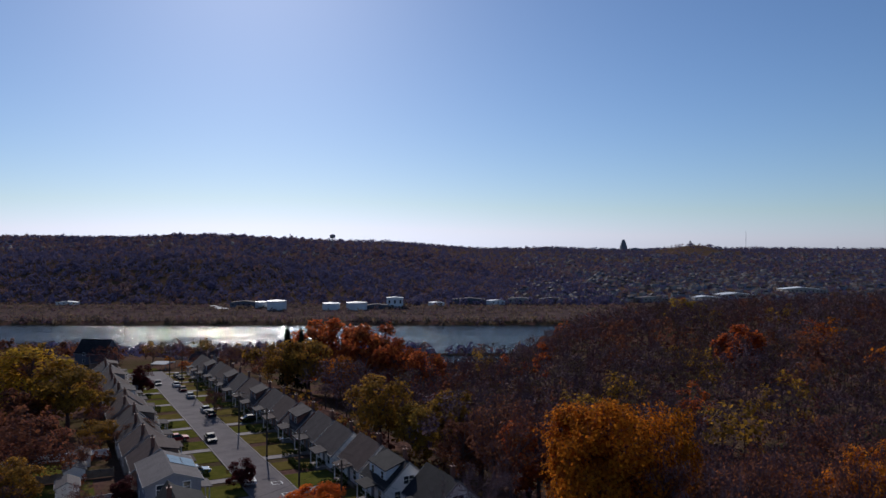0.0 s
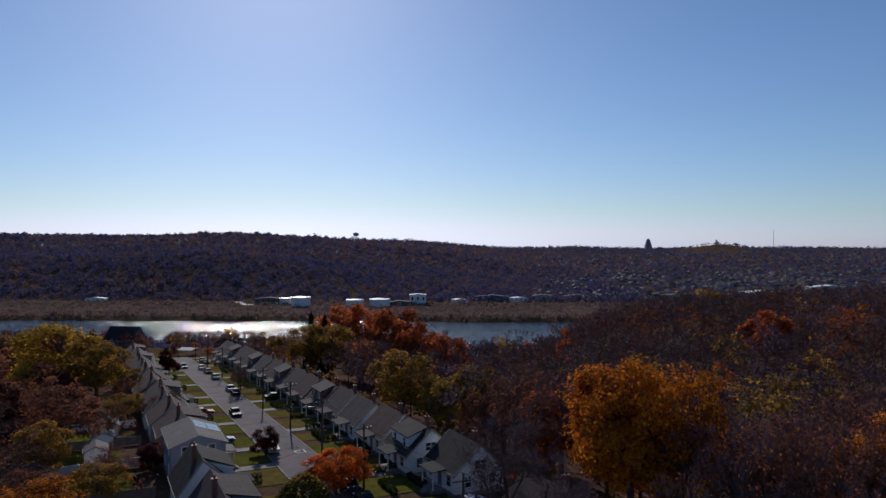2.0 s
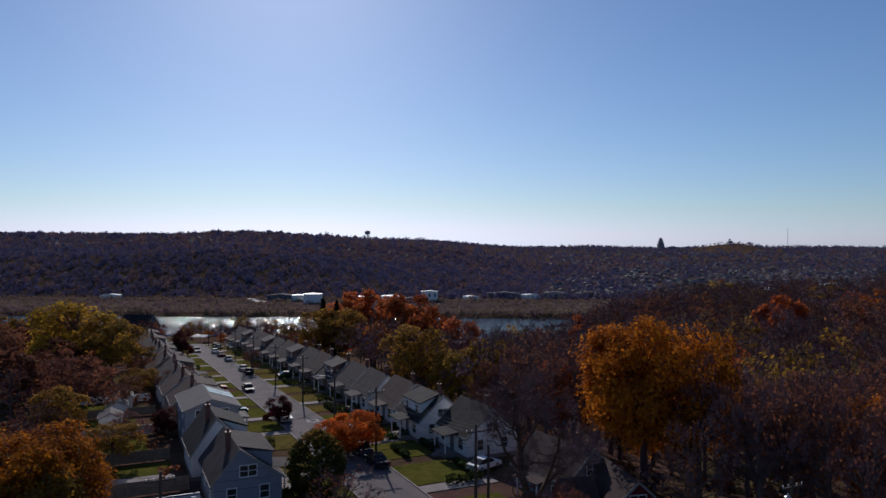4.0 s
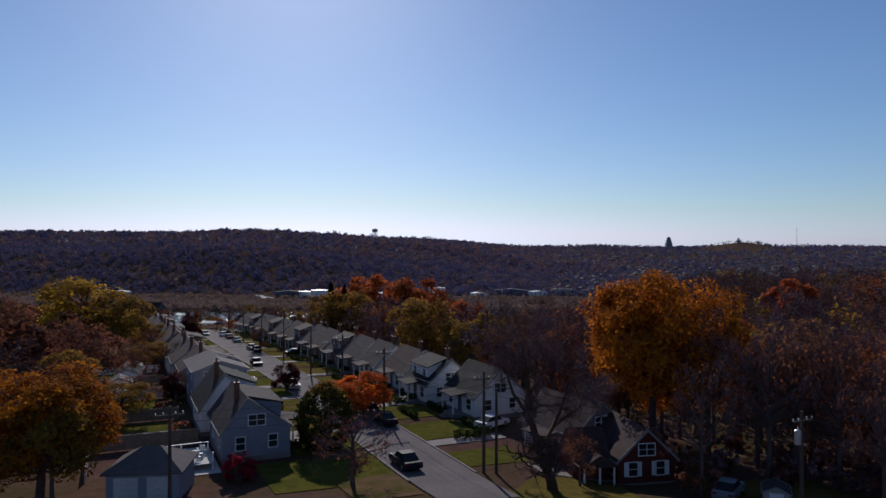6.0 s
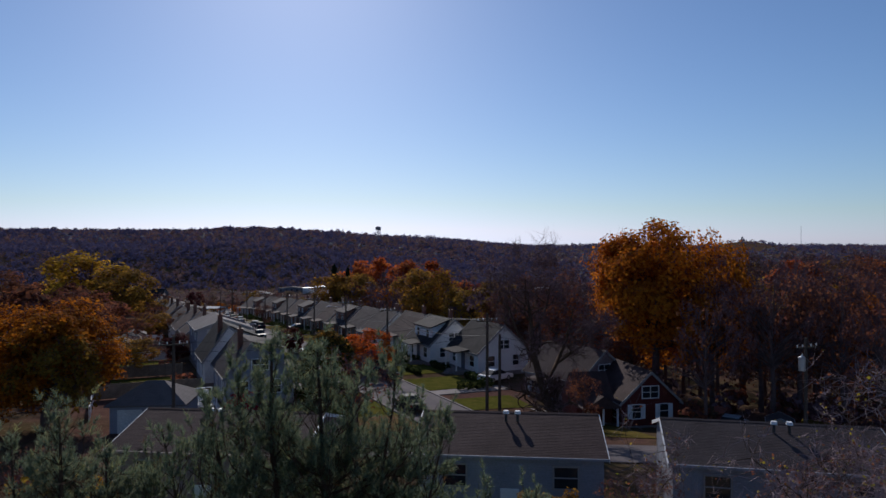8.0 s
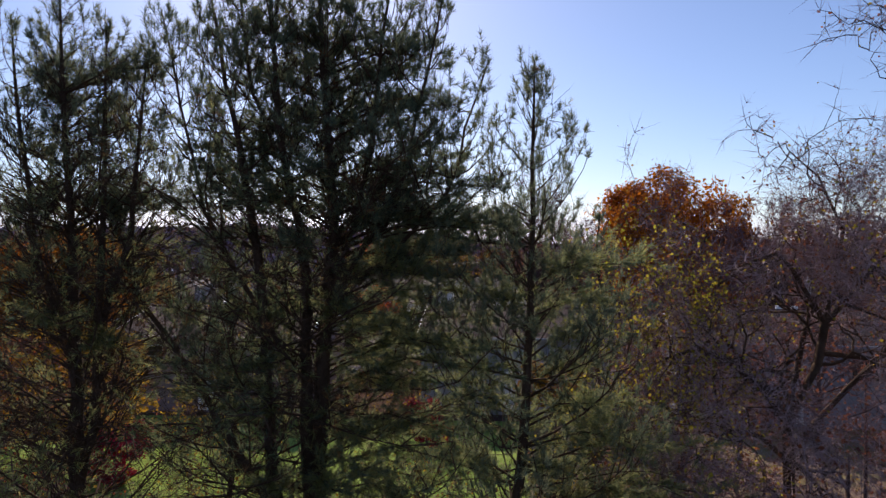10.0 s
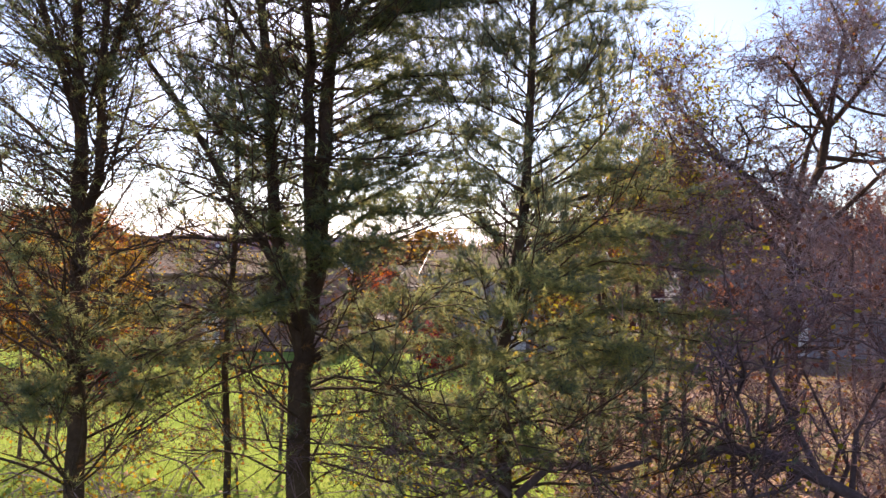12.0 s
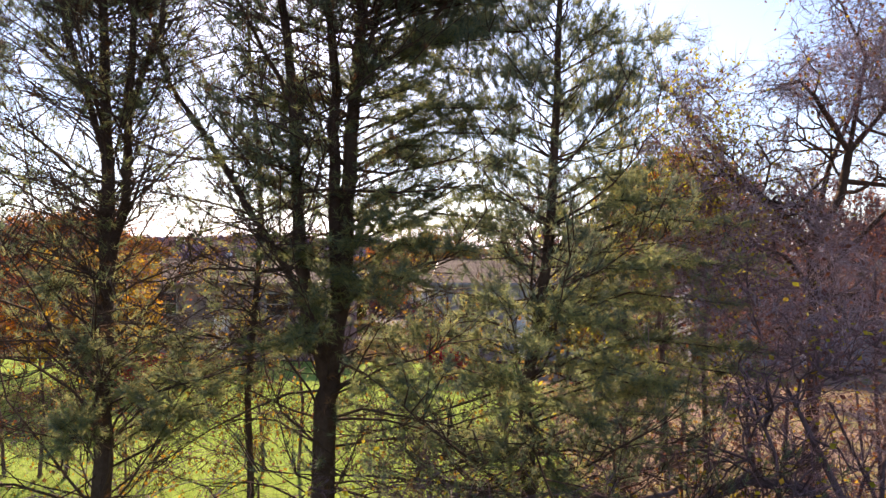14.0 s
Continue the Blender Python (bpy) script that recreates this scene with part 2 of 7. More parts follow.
LEAF = dict(
    orange=foliage("orange_leaves", [(0.18, 0.055, 0.009), (0.40, 0.13, 0.012), (0.56, 0.21, 0.018), (0.48, 0.14, 0.012)], 0.5),
    maple=foliage("orange_red_leaves", [(0.299, 0.057, 0.014), (0.506, 0.115, 0.018), (0.598, 0.172, 0.023), (0.391, 0.081, 0.016)], 0.55),
    red=foliage("rust_red_leaves", [(0.195, 0.046, 0.023), (0.390, 0.098, 0.029), (0.494, 0.150, 0.033), (0.260, 0.058, 0.026)], 0.5),
    yellow=foliage("yellow_leaves", [(0.208, 0.117, 0.013), (0.416, 0.260, 0.023), (0.520, 0.351, 0.039), (0.260, 0.182, 0.026)], 0.5),
    olive=foliage("olive_brown_leaves", [(0.130, 0.078, 0.021), (0.260, 0.150, 0.026), (0.390, 0.215, 0.033), (0.195, 0.130, 0.029)], 0.5),
    brown=foliage("dry_brown_leaves", [(0.091, 0.038, 0.033), (0.177, 0.073, 0.043), (0.243, 0.094, 0.041), (0.132, 0.053, 0.045)], 0.48),
    sere=foliage("last_purplish_brown_leaves", [(0.075, 0.043, 0.052), (0.115, 0.063, 0.073), (0.155, 0.083, 0.083)], 0.2),
    sere_red=foliage("last_dull_red_leaves", [(0.09, 0.037, 0.036), (0.14, 0.054, 0.046), (0.185, 0.072, 0.054)], 0.2),
    sere_pale=foliage("last_pale_mauve_leaves", [(0.115, 0.078, 0.092), (0.165, 0.11, 0.125), (0.20, 0.132, 0.137)], 0.2),
    sere_brown=foliage("last_umber_leaves", [(0.07, 0.044, 0.028), (0.11, 0.067, 0.038), (0.155, 0.09, 0.046)], 0.2),
    plum=foliage("dark_plum_leaves", [(0.04, 0.012, 0.014), (0.09, 0.022, 0.022), (0.12, 0.03, 0.03)], 0.35),
    crimson=foliage("crimson_leaves", [(0.22, 0.015, 0.03), (0.36, 0.025, 0.05), (0.28, 0.02, 0.03)], 0.4),
    conifer=foliage("dark_conifer_needles", [(0.010, 0.018, 0.010), (0.02, 0.032, 0.016), (0.03, 0.04, 0.02)], 0.15),
    yew=foliage("dark_green_leaves", [(0.02, 0.03, 0.008), (0.04, 0.05, 0.012), (0.10, 0.08, 0.015)], 0.3),
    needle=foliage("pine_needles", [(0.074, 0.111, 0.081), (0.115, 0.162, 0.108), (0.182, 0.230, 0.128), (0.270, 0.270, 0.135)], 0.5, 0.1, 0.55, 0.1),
    # spray: copy of the needles with sunlight put into its paler, yellower colour
    spray=foliage("sun_painted_pine_needles", [(0.115, 0.155, 0.085), (0.19, 0.24, 0.11), (0.27, 0.30, 0.12), (0.35, 0.31, 0.12)], 0.65, 0.1, 0.5),
    bronze=foliage("dead_pine_needles", [(0.12, 0.06, 0.025), (0.20, 0.10, 0.04), (0.16, 0.09, 0.05)], 0.35),
    rust=foliage("red_brown_scrub_leaves", [(0.10, 0.04, 0.03), (0.19, 0.075, 0.04), (0.26, 0.11, 0.045), (0.14, 0.055, 0.045)], 0.5),
    faded=foliage("faded_fallen_leaves", [(0.26, 0.17, 0.14), (0.36, 0.25, 0.21), (0.44, 0.32, 0.28)], 0.3),
    lime=foliage("yellow_green_leaves", [(0.16, 0.17, 0.02), (0.28, 0.27, 0.03), (0.40, 0.33, 0.04), (0.22, 0.14, 0.03)], 0.55),
    # the far woods carry distance haze in their colour, a blue-violet cast
    far=foliage("hazed_far_bare_woods", [(0.106, 0.095, 0.175), (0.122, 0.106, 0.191), (0.139, 0.115, 0.186), (0.122, 0.111, 0.170)], 0.2, 0.0, 1.0),
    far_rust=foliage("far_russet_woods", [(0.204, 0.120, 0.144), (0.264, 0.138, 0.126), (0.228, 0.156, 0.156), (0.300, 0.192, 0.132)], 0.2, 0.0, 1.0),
    shore=foliage("dry_riverside_scrub", [(0.14, 0.10, 0.09), (0.20, 0.14, 0.11), (0.26, 0.18, 0.10), (0.16, 0.13, 0.12)], 0.35, 0.0, 1.0),
)


# ---- mesh helpers ----
class Mesh:
    """Collects solid pieces for one mesh."""

    def __init__(self):
        self.v, self.f = [], []

    def add(self, verts, faces):
        n = len(self.v)
        self.v += [tuple(p) for p in verts]
        self.f += [tuple(n + i for i in f) for f in faces]
        return self

    def box(self, x0, y0, z0, x1, y1, z1, m=None):
        vs = [Vector(p) for p in ((x0, y0, z0), (x1, y0, z0), (x1, y1, z0), (x0, y1, z0), (x0, y0, z1), (x1, y0, z1), (x1, y1, z1), (x0, y1, z1))]
        if m:
            vs = [m @ p for p in vs]
        return self.add(vs, [(3, 2, 1, 0), (4, 5, 6, 7), (0, 1, 5, 4), (1, 2, 6, 5), (2, 3, 7, 6), (3, 0, 4, 7)])

    def prism(self, outline, y0, y1):
        """An outline of (x, z) drawn out from y0 to y1."""
        n = len(outline)
        vs = [(x, y0, z) for x, z in outline] + [(x, y1, z) for x, z in outline]
        return self.add(vs, [tuple(range(n)), tuple(range(2 * n - 1, n - 1, -1))] + [(i, n + i, n + (i + 1) % n, (i + 1) % n) for i in range(n)])

    def tube(self, path, radii, sides=6, cap=True):
        path = [Vector(p) for p in path]
        n = len(self.v)
        for i, p in enumerate(path):
            d = (path[min(i + 1, len(path) - 1)] - path[max(i - 1, 0)]).normalized()
            s = d.orthogonal().normalized() if abs(d.z) > 0.9 else d.cross(Vector((0, 0, 1))).normalized()
            q = d.cross(s)
            for k in range(sides):
                b = 2 * math.pi * k / sides
                self.v.append(tuple(p + (math.cos(b) * s + math.sin(b) * q) * float(radii[i])))
        for i in range(len(path) - 1):
            for k in range(sides):
                j = (k + 1) % sides
                self.f.append((n + i * sides + k, n + i * sides + j, n + (i + 1) * sides + j, n + (i + 1) * sides + k))
        if cap:
            self.f.append(tuple(n + k for k in range(sides - 1, -1, -1)))
            self.f.append(tuple(n + (len(path) - 1) * sides + k for k in range(sides)))
        return self

    def data(self, name, mat, smooth=False):
        me = bpy.data.meshes.new(name)
        me.from_pydata(self.v, [], self.f)
        me.materials.append(mat)
        if smooth:
            me.shade_smooth()
        return me


def part(name, mesh, material, parent=None, label="", smooth=False):
    ob = new(name, mesh.data(name, material, smooth) if isinstance(mesh, Mesh) else mesh)
    ob.parent = parent
    return tagged(ob, label) if label else ob


def fast_mesh(name, verts, faces, mats, index=None):
    """A mesh from arrays; all faces have the same number of corners."""
    me = bpy.data.meshes.new(name)
    k, nf = faces.shape[1], len(faces)
    me.vertices.add(len(verts))
    me.vertices.foreach_set("co", np.asarray(verts, np.float32).ravel())
    me.loops.add(nf * k)
    me.loops.foreach_set("vertex_index", np.asarray(faces, np.int32).ravel())
    me.polygons.add(nf)
    me.polygons.foreach_set("loop_start", np.arange(0, nf * k, k, dtype=np.int32))
    for m in mats:
        me.materials.append(m)
    if index is not None:
        me.polygons.foreach_set("material_index", np.asarray(index, np.int32))
    me.update(calc_edges=True)
    return me


def thing(name, m, label, category, group="", kind=""):
    ob = new(name)
    ob.empty_display_size = 0.2
    ob.matrix_basis = m
    return tagged(ob, label, category, group, kind)


# ---- the lie of the land ----
PROFILE_Y = [-400, 0, 10, 25, 38, 50, 62, 85, 105, 150, 205, 290, 400, 560, 605, 625, 828, 842, 1000, 1060, 1300, 1800, 2400, 5200]
PROFILE_Z = [2.0, 1.4, 0.9, 0.5, 0.2, -0.6, -1.5, -1.8, -2.2, -4.1, -6.8, -13, -30, -52, -57, -61, -61, -55, -52, -49, 10, 56, 60, 60]


def smooth01(v):
    v = min(1.0, max(0.0, v))
    return v * v * (3 - 2 * v)


def height(x, y):
    z = float(np.interp(y, PROFILE_Y, PROFILE_Z))
    n = noise.noise(Vector((x * 0.004, y * 0.004, 0.3)))
    if y > 1000:
        # the far hill sinks towards the wide valley
        east = x - (0.08 * y - 60)
        fall = smooth01((east + 620) / 860)
        low = float(np.interp(y, [1000, 1500, 2400, 3600, 4600, 5200], [-52, -44, -18, 14, 34, 30]))
        z = z + (low - z) * fall + (noise.noise(Vector((x * 0.0022, y * 0.0012, 1.0))) * 16 + n * 6) * smooth01((y - 1060) / 300) * (1 - 0.4 * fall)
        # a wooded knoll in the far city
        z += 40 * math.exp(-((x - 1265) / 150) ** 2 - ((y - 3480) / 330) ** 2)
    # wooded ravine and rise beside the street
    s, o = to_street(x, y)
    if y > 30 and y < 600:
        side = smooth01((o - 24) / 25) * smooth01((y - 55) / 40) * smooth01((600 - y) / 250)
        z -= 5.5 * side * (1 - smooth01((o - 70) / 90))
        b = x / max(1.0, y)
        rise = smooth01((b - 0.05) / 0.30) * smooth01((y - 150) / 150) * smooth01((600 - y) / 160)
        z += rise * (0.105 * max(0, y - 205)) + 4.0 * smooth01((b - 0.3) / 0.3) * smooth01((y - 90) / 80)
        z -= 17 * smooth01((y - 232) / 60) * smooth01((b + 0.12) / 0.06) * (1 - smooth01((b - 0.06) / 0.14)) * smooth01((o - 25) / 20)
        left = smooth01((-o - 40) / 60) * smooth01((y - 70) / 60) * smooth01((600 - y) / 250)
        z -= 3 * left
    z -= 1.5 * math.exp(-((x - 15) / 9) ** 2 - ((y - 69) / 8) ** 2)
    if y > 45:
        z += n * 0.5 * smooth01((abs(o) - 25) / 40)
    return z


A0 = Vector((-2.9, 61.7))
TURN = 28.6
U = Vector((-math.sin(radians(TURN)), math.cos(radians(TURN))))
R = Vector((U.y, -U.x))


def to_street(x, y):
    d = Vector((x, y)) - A0
    return d.dot(U), d.dot(R)


def on_street(s, o):
    p = A0 + s * U + o * R
    return p.x, p.y


def spaced(near, step, far, grow):
    out, v = [0.0], 0.0
    while v < far:
        v += step if v < near else step * (1 + (v - near) * grow)
        out.append(v)
    return out


GRID = []      # the ground sheet's lines and heights


def build_ground():
    half = spaced(130, 3.5, 4300, 0.03)
    xs = [-v for v in reversed(half[1:])] + half
    back = spaced(30, 4, 900, 0.05)
    ys = [-v for v in reversed(back[1:])] + spaced(320, 3.5, 4950, 0.008)
    GRID.append((np.array(xs), np.array(ys), np.array([[height(x, y) for x in xs] for y in ys])))
    verts = [(x, y, z) for y, row in zip(ys, GRID[0][2]) for x, z in zip(xs, row)]
    nx = len(xs)
    faces = [(j * nx + i, j * nx + i + 1, (j + 1) * nx + i + 1, (j + 1) * nx + i) for j in range(len(ys) - 1) for i in range(nx - 1)]
    me = fast_mesh("ground", np.array(verts), np.array(faces), [MAT["ground"]])
    me.shade_smooth()
    tagged(new("ground", me), "sloping ground of rough grass, bare earth and leaves", "ground", kind="structure")


build_ground()


def drape(name, corner, lift, mat, label, category, n=(2, 2), parent=None, kind="structure", thick=0.0):
    """A sheet over the land between four corners (x, y), lifted a little."""
    (ax, ay), (bx, by), (cx, cy), (dx, dy) = corner
    m = Mesh()
    nu, nv = n
    rows = []
    for j in range(nv + 1):
        q = j / nv
        for i in range(nu + 1):
            p = i / nu
            x = (1 - q) * ((1 - p) * ax + p * bx) + q * ((1 - p) * dx + p * cx)
            y = (1 - q) * ((1 - p) * ay + p * by) + q * ((1 - p) * dy + p * cy)
            rows.append((x, y, flat_height(x, y) + lift))
    m.add(rows, [(j * (nu + 1) + i, j * (nu + 1) + i + 1, (j + 1) * (nu + 1) + i + 1, (j + 1) * (nu + 1) + i) for j in range(nv) for i in range(nu)])
    if thick:
        k = len(rows)
        low = [(x, y, z - thick) for x, y, z in rows]
        rim = [i for i in range(nu + 1)] + [j * (nu + 1) + nu for j in range(1, nv + 1)] + [nv * (nu + 1) + i for i in range(nu - 1, -1, -1)] + [j * (nu + 1) for j in range(nv - 1, 0, -1)]
        base = len(m.v)
        m.v += low
        m.f += [(rim[i], base + rim[i], base + rim[(i + 1) % len(rim)], rim[(i + 1) % len(rim)]) for i in range(len(rim))]
    ob = new(name, m.data(name, mat))
    ob.parent = parent
    if parent is None:
        tagged(ob, label, category, kind=kind)
    return ob


def flat_height(x, y):
    """Height of the ground sheet between its lines."""
    xs, ys, zs = GRID[0]
    i = min(len(xs) - 2, max(0, int(np.searchsorted(xs, x)) - 1))
    j = min(len(ys) - 2, max(0, int(np.searchsorted(ys, y)) - 1))
    p, q = (x - xs[i]) / (xs[i + 1] - xs[i]), (y - ys[j]) / (ys[j + 1] - ys[j])
    return float((1 - q) * ((1 - p) * zs[j, i] + p * zs[j, i + 1]) + q * ((1 - p) * zs[j + 1, i] + p * zs[j + 1, i + 1]))


def strip(name, s0, s1, o0, o1, lift, mat, label, category, thick=0.0, step=6):
    n = max(1, round((s1 - s0) / step))
    c = [on_street(s0, o0), on_street(s0, o1), on_street(s1, o1), on_street(s1, o0)]
    return drape(name, c, lift, mat, label, category, (max(1, round(abs(o1 - o0) / 4)), n), None, "structure", thick)


water = Mesh().add([(-2500, 560, -58), (2500, 560, -58), (2500, 850, -58), (-2500, 850, -58)], [(0, 1, 2, 3)])
tagged(part("water", water, MAT["water"]), "wide river glittering in low sun", "river", kind="structure")

strip("road", -6, 208, -3.3, 3.3, 0.10, MAT["asphalt"], "worn grey asphalt street running downhill between houses", "street")
drape("road_cross", [(-26, 48.0), (24, 47.0), (24, 52.8), (-26, 53.8)], 0.07, MAT["asphalt"], "grey asphalt cross street", "street", (14, 2))
for side, name in ((-1, "kerb"), (1, "kerb")):
    o0, o1 = sorted((side * 3.3, side * 3.5))
    strip(name, 2, 208, o0, o1, 0.18, MAT["concrete"], "low concrete kerb along the street", "kerb", 0.3)


# ---- houses ----
def window(parent, x, z, y, w=0.9, h=1.2, face=-1, axis="y", shutters=False, paint="trim"):
    """A window on a wall at y (facing -y) or, with axis x, on a wall at x = y that faces face."""
    def put(m, x0, x1, z0, z1, d0, d1):
        if axis == "y":
            m.box(x0, min(y + face * d0, y + face * d1), z0, x1, max(y + face * d0, y + face * d1), z1)
        else:
            m.box(min(y + face * d0, y + face * d1), x0, z0, max(y + face * d0, y + face * d1), x1, z1)
    fr = Mesh()
    t = 0.09
    put(fr, x - w / 2 - t, x - w / 2, z - t, z + h + t, -0.02, 0.06)
    put(fr, x + w / 2, x + w / 2 + t, z - t, z + h + t, -0.02, 0.06)
    put(fr, x - w / 2, x + w / 2, z - t, z, -0.02, 0.07)
    put(fr, x - w / 2, x + w / 2, z + h, z + h + t, -0.02, 0.06)
    put(fr, x - w / 2, x + w / 2, z + h / 2 - 0.03, z + h / 2 + 0.03, 0.0, 0.04)
    win = part("window", fr, MAT[paint], parent)
    pane = Mesh()
    put(pane, x - w / 2, x + w / 2, z, z + h, -0.01, 0.012)
    part("pane", pane, MAT["glass"], win)
    if shutters:
        for k in (-1, 1):
            sh = Mesh()
            a = x + k * (w / 2 + t + 0.03)
            b = a + k * 0.34
            put(sh, min(a, b), max(a, b), z - 0.05, z + h + 0.05, 0.0, 0.04)
            part("shutter", sh, MAT["trim"], win)
    return win


def roof_slabs(parent, W, L, eave, ridge, mat, over=0.3, end=0.25, t=0.16, y0=None, y1=None, off=0.0):
    y0, y1 = (-L / 2 if y0 is None else y0) - end, (L / 2 if y1 is None else y1) + end
    for sgn in (-1, 1):
        m = Mesh()
        k = (ridge - eave) / (W / 2 - sgn * off)
        xo, zo = sgn * (W / 2 + over), eave - k * over
        out = [(off, ridge + 0.02), (xo, zo + 0.02), (xo, zo + t), (off, ridge + t)]
        m.prism(out if sgn < 0 else out[::-1], y0, y1)
        part("roof_slope", m, mat, parent)
        f = Mesh().prism([(xo, zo - 0.06), (xo + sgn * 0.05, zo - 0.06), (xo + sgn * 0.05, zo + t - 0.01), (xo, zo + t - 0.01)][::1 if sgn > 0 else -1], y0, y1)
        part("gutter", f, MAT["fascia"], parent)
    for ye, nm in ((y0, "rake"), (y1, "rake")):
        m = Mesh()
        for sgn in (-1, 1):
            k = (ridge - eave) / (W / 2 - sgn * off)
            xo, zo = sgn * (W / 2 + over), eave - k * over
            m.prism([(off, ridge - 0.12), (xo, zo - 0.12), (xo, zo + t + 0.015), (off, ridge + t + 0.015)][::1 if sgn < 0 else -1], ye - (0.05 if ye < 0 else 0), ye + (0.05 if ye > 0 else 0))
        part(nm, m, MAT["fascia"], parent)


def chimney(parent, x, y, z0, z1, w=0.6):
    m = Mesh().box(x - w / 2, y - w / 2, z0, x + w / 2, y + w / 2, z1)
    m.box(x - w / 2 - 0.06, y - w / 2 - 0.06, z1, x + w / 2 + 0.06, y + w / 2 + 0.06, z1 + 0.12)
    c = part("chimney", m, MAT["brick"], parent)
    part("flue", Mesh().tube([(x, y, z1 + 0.1), (x, y, z1 + 0.5)], [0.13, 0.11], 8), MAT["flue"], c)


def house(m, label, W=7.0, L=9.5, eave=3.2, ridge=6.2, wall="white", roof="shingle", street=1, dormer=False, porch=True, stack=True, sink=1.0, shutters=False, storeys=1, off=0.0, group=""):
    """A small gabled house; its ridge runs along y, its near gable looks to -y, its front to the street side."""
    h = thing("house", m, label, "house", group)
    b = Mesh().prism([(-W / 2, -sink), (W / 2, -sink), (W / 2, eave), (off, ridge), (-W / 2, eave)], -L / 2, L / 2)
    part("wall", b, MAT[wall], h)
    part("foundation", Mesh().box(-W / 2 - 0.04, -L / 2 - 0.04, -sink, W / 2 + 0.04, L / 2 + 0.04, 0.45), MAT["concrete"], h)
    roof_slabs(h, W, L, eave, ridge, MAT[roof], off=off)
    yn = -L / 2
    for x in (-W * 0.24, W * 0.24):
        for k in range(storeys):
            window(h, x, 1.15 + 2.75 * k, yn, 0.85, 1.25, -1, "y", shutters)
    if ridge - eave > 2.2:
        window(h, -0.42, eave + 0.35, yn, 0.75, 1.05)
        window(h, 0.42, eave + 0.35, yn, 0.75, 1.05)
    xs = street * W / 2
    for k in range(storeys):
        for y in (-L * 0.3, L * 0.3):
            window(h, y, 1.05 + 2.75 * k, xs, 1.2, 1.3, street, "x")
        for y in (-L * 0.28, L * 0.2):
            window(h, y, 1.15 + 2.75 * k, -xs, 0.9, 1.2, -street, "x")
    d = Mesh()
    lo, hi = sorted((xs, xs + street * 0.05))
    d.box(lo, -0.5, 0.45, hi, 0.5, 2.55)
    part("door", d, MAT["darkwall"], h)
    if porch:
        p = Mesh()
        lo, hi = sorted((xs + street * 0.02, xs + street * 1.9))
        p.box(lo, -1.7, -sink, hi, 1.7, 0.42)
        pr = part("porch", p, MAT["concrete"], h)
        for y in (-1.55, 1.55):
            part("post", Mesh().box(xs + street * 1.75 - 0.07, y - 0.07, 0.42, xs + street * 1.75 + 0.07, y + 0.07, 2.75), MAT["trim"], pr)
        k = Mesh()
        a, c = xs + street * 0.05, xs + street * 2.1
        out = [(a, 2.95), (c, 2.72), (c, 2.84), (a, 3.07)]
        k.prism(out if street < 0 else out[::-1], -1.9, 1.9)
        part("porch_roof", k, MAT[roof], pr)
        st = Mesh()
        for i in range(3):
            lo, hi = sorted((xs + street * (1.9 + 0.28 * i), xs + street * (2.18 + 0.28 * i)))
            st.box(lo, -0.6, -sink, hi, 0.6, 0.36 - 0.17 * i)
        part("steps", st, MAT["concrete"], pr)
    if dormer:
        k = (ridge - eave) / (W / 2)
        x0, x1 = street * 0.25 * W, street * 0.42 * W
        z1 = eave + 2.1
        dm = Mesh()
        xe = street * 0.40 * W
        out = [(street * 0.04 * W, ridge - 0.3), (xe, eave + 0.2), (xe, z1)]
        dm.prism([(off, eave), (xe, eave), (xe, z1), (off, ridge - 0.25)][::1 if street > 0 else -1], -L * 0.36, L * 0.36)
        dr = part("dormer", dm, MAT[wall], h)
        rf = [(off, ridge - 0.05), (xe + street * 0.25, z1 - 0.02), (xe + street * 0.25, z1 + 0.12), (off, ridge + 0.12)]
        part("dormer_roof", Mesh().prism(rf[::-1 if street > 0 else 1], -L * 0.38, L * 0.38), MAT[roof], dr)
        for y in (-L * 0.2, L * 0.2):
            window(dr, y, eave + 0.75, xe, 0.9, 1.0, street, "x")
    if stack:
        chimney(h, off - street * 0.6, -L * 0.2, eave + 0.5, ridge + 1.1, 0.5)
    return h


def at_street(s, o, turn=0.0, dz=0.0):
    x, y = on_street(s, o)
    return pose(x, y, height(x, y) + 0.12 + dz, 0, 0, TURN + turn)


rng = random.Random(7)
# far side of the street: white and cream cottages in a row
kinds = [("white", "shingle_dark", False), ("white", "shingle_dark", True), ("white", "shingle_brown", False), ("white", "shingle", False), ("brick", "shingle_brown", False), ("tan", "shingle", False), ("brick", "shingle", True)]
for i in range(17):
    s = 24.5 + i * 10.4
    wall, roof, dm = kinds[i] if i < 4 else kinds[4 + i % 3]
    house(at_street(s, (16.7 if i == 0 else 15.0) + rng.uniform(-.4, .4)), "%s cottage with %s gabled roof and porch beside the street" % ({"white": "white clapboard", "brick": "red brick", "tan": "tan brick"}[wall], {"shingle": "grey", "shingle_dark": "charcoal", "shingle_brown": "brown"}[roof]),
          7.2, 8.2, 2.9, 6.1, wall, roof, -1, dm, True, True, group="houses on the street")
house(at_street(7.5, 18.2, 8, -0.8), "faded rose cottage behind a bare tree", 7.2, 8.5, 3.2, 6.0, "rose", "shingle_brown", -1, group="houses on the street")
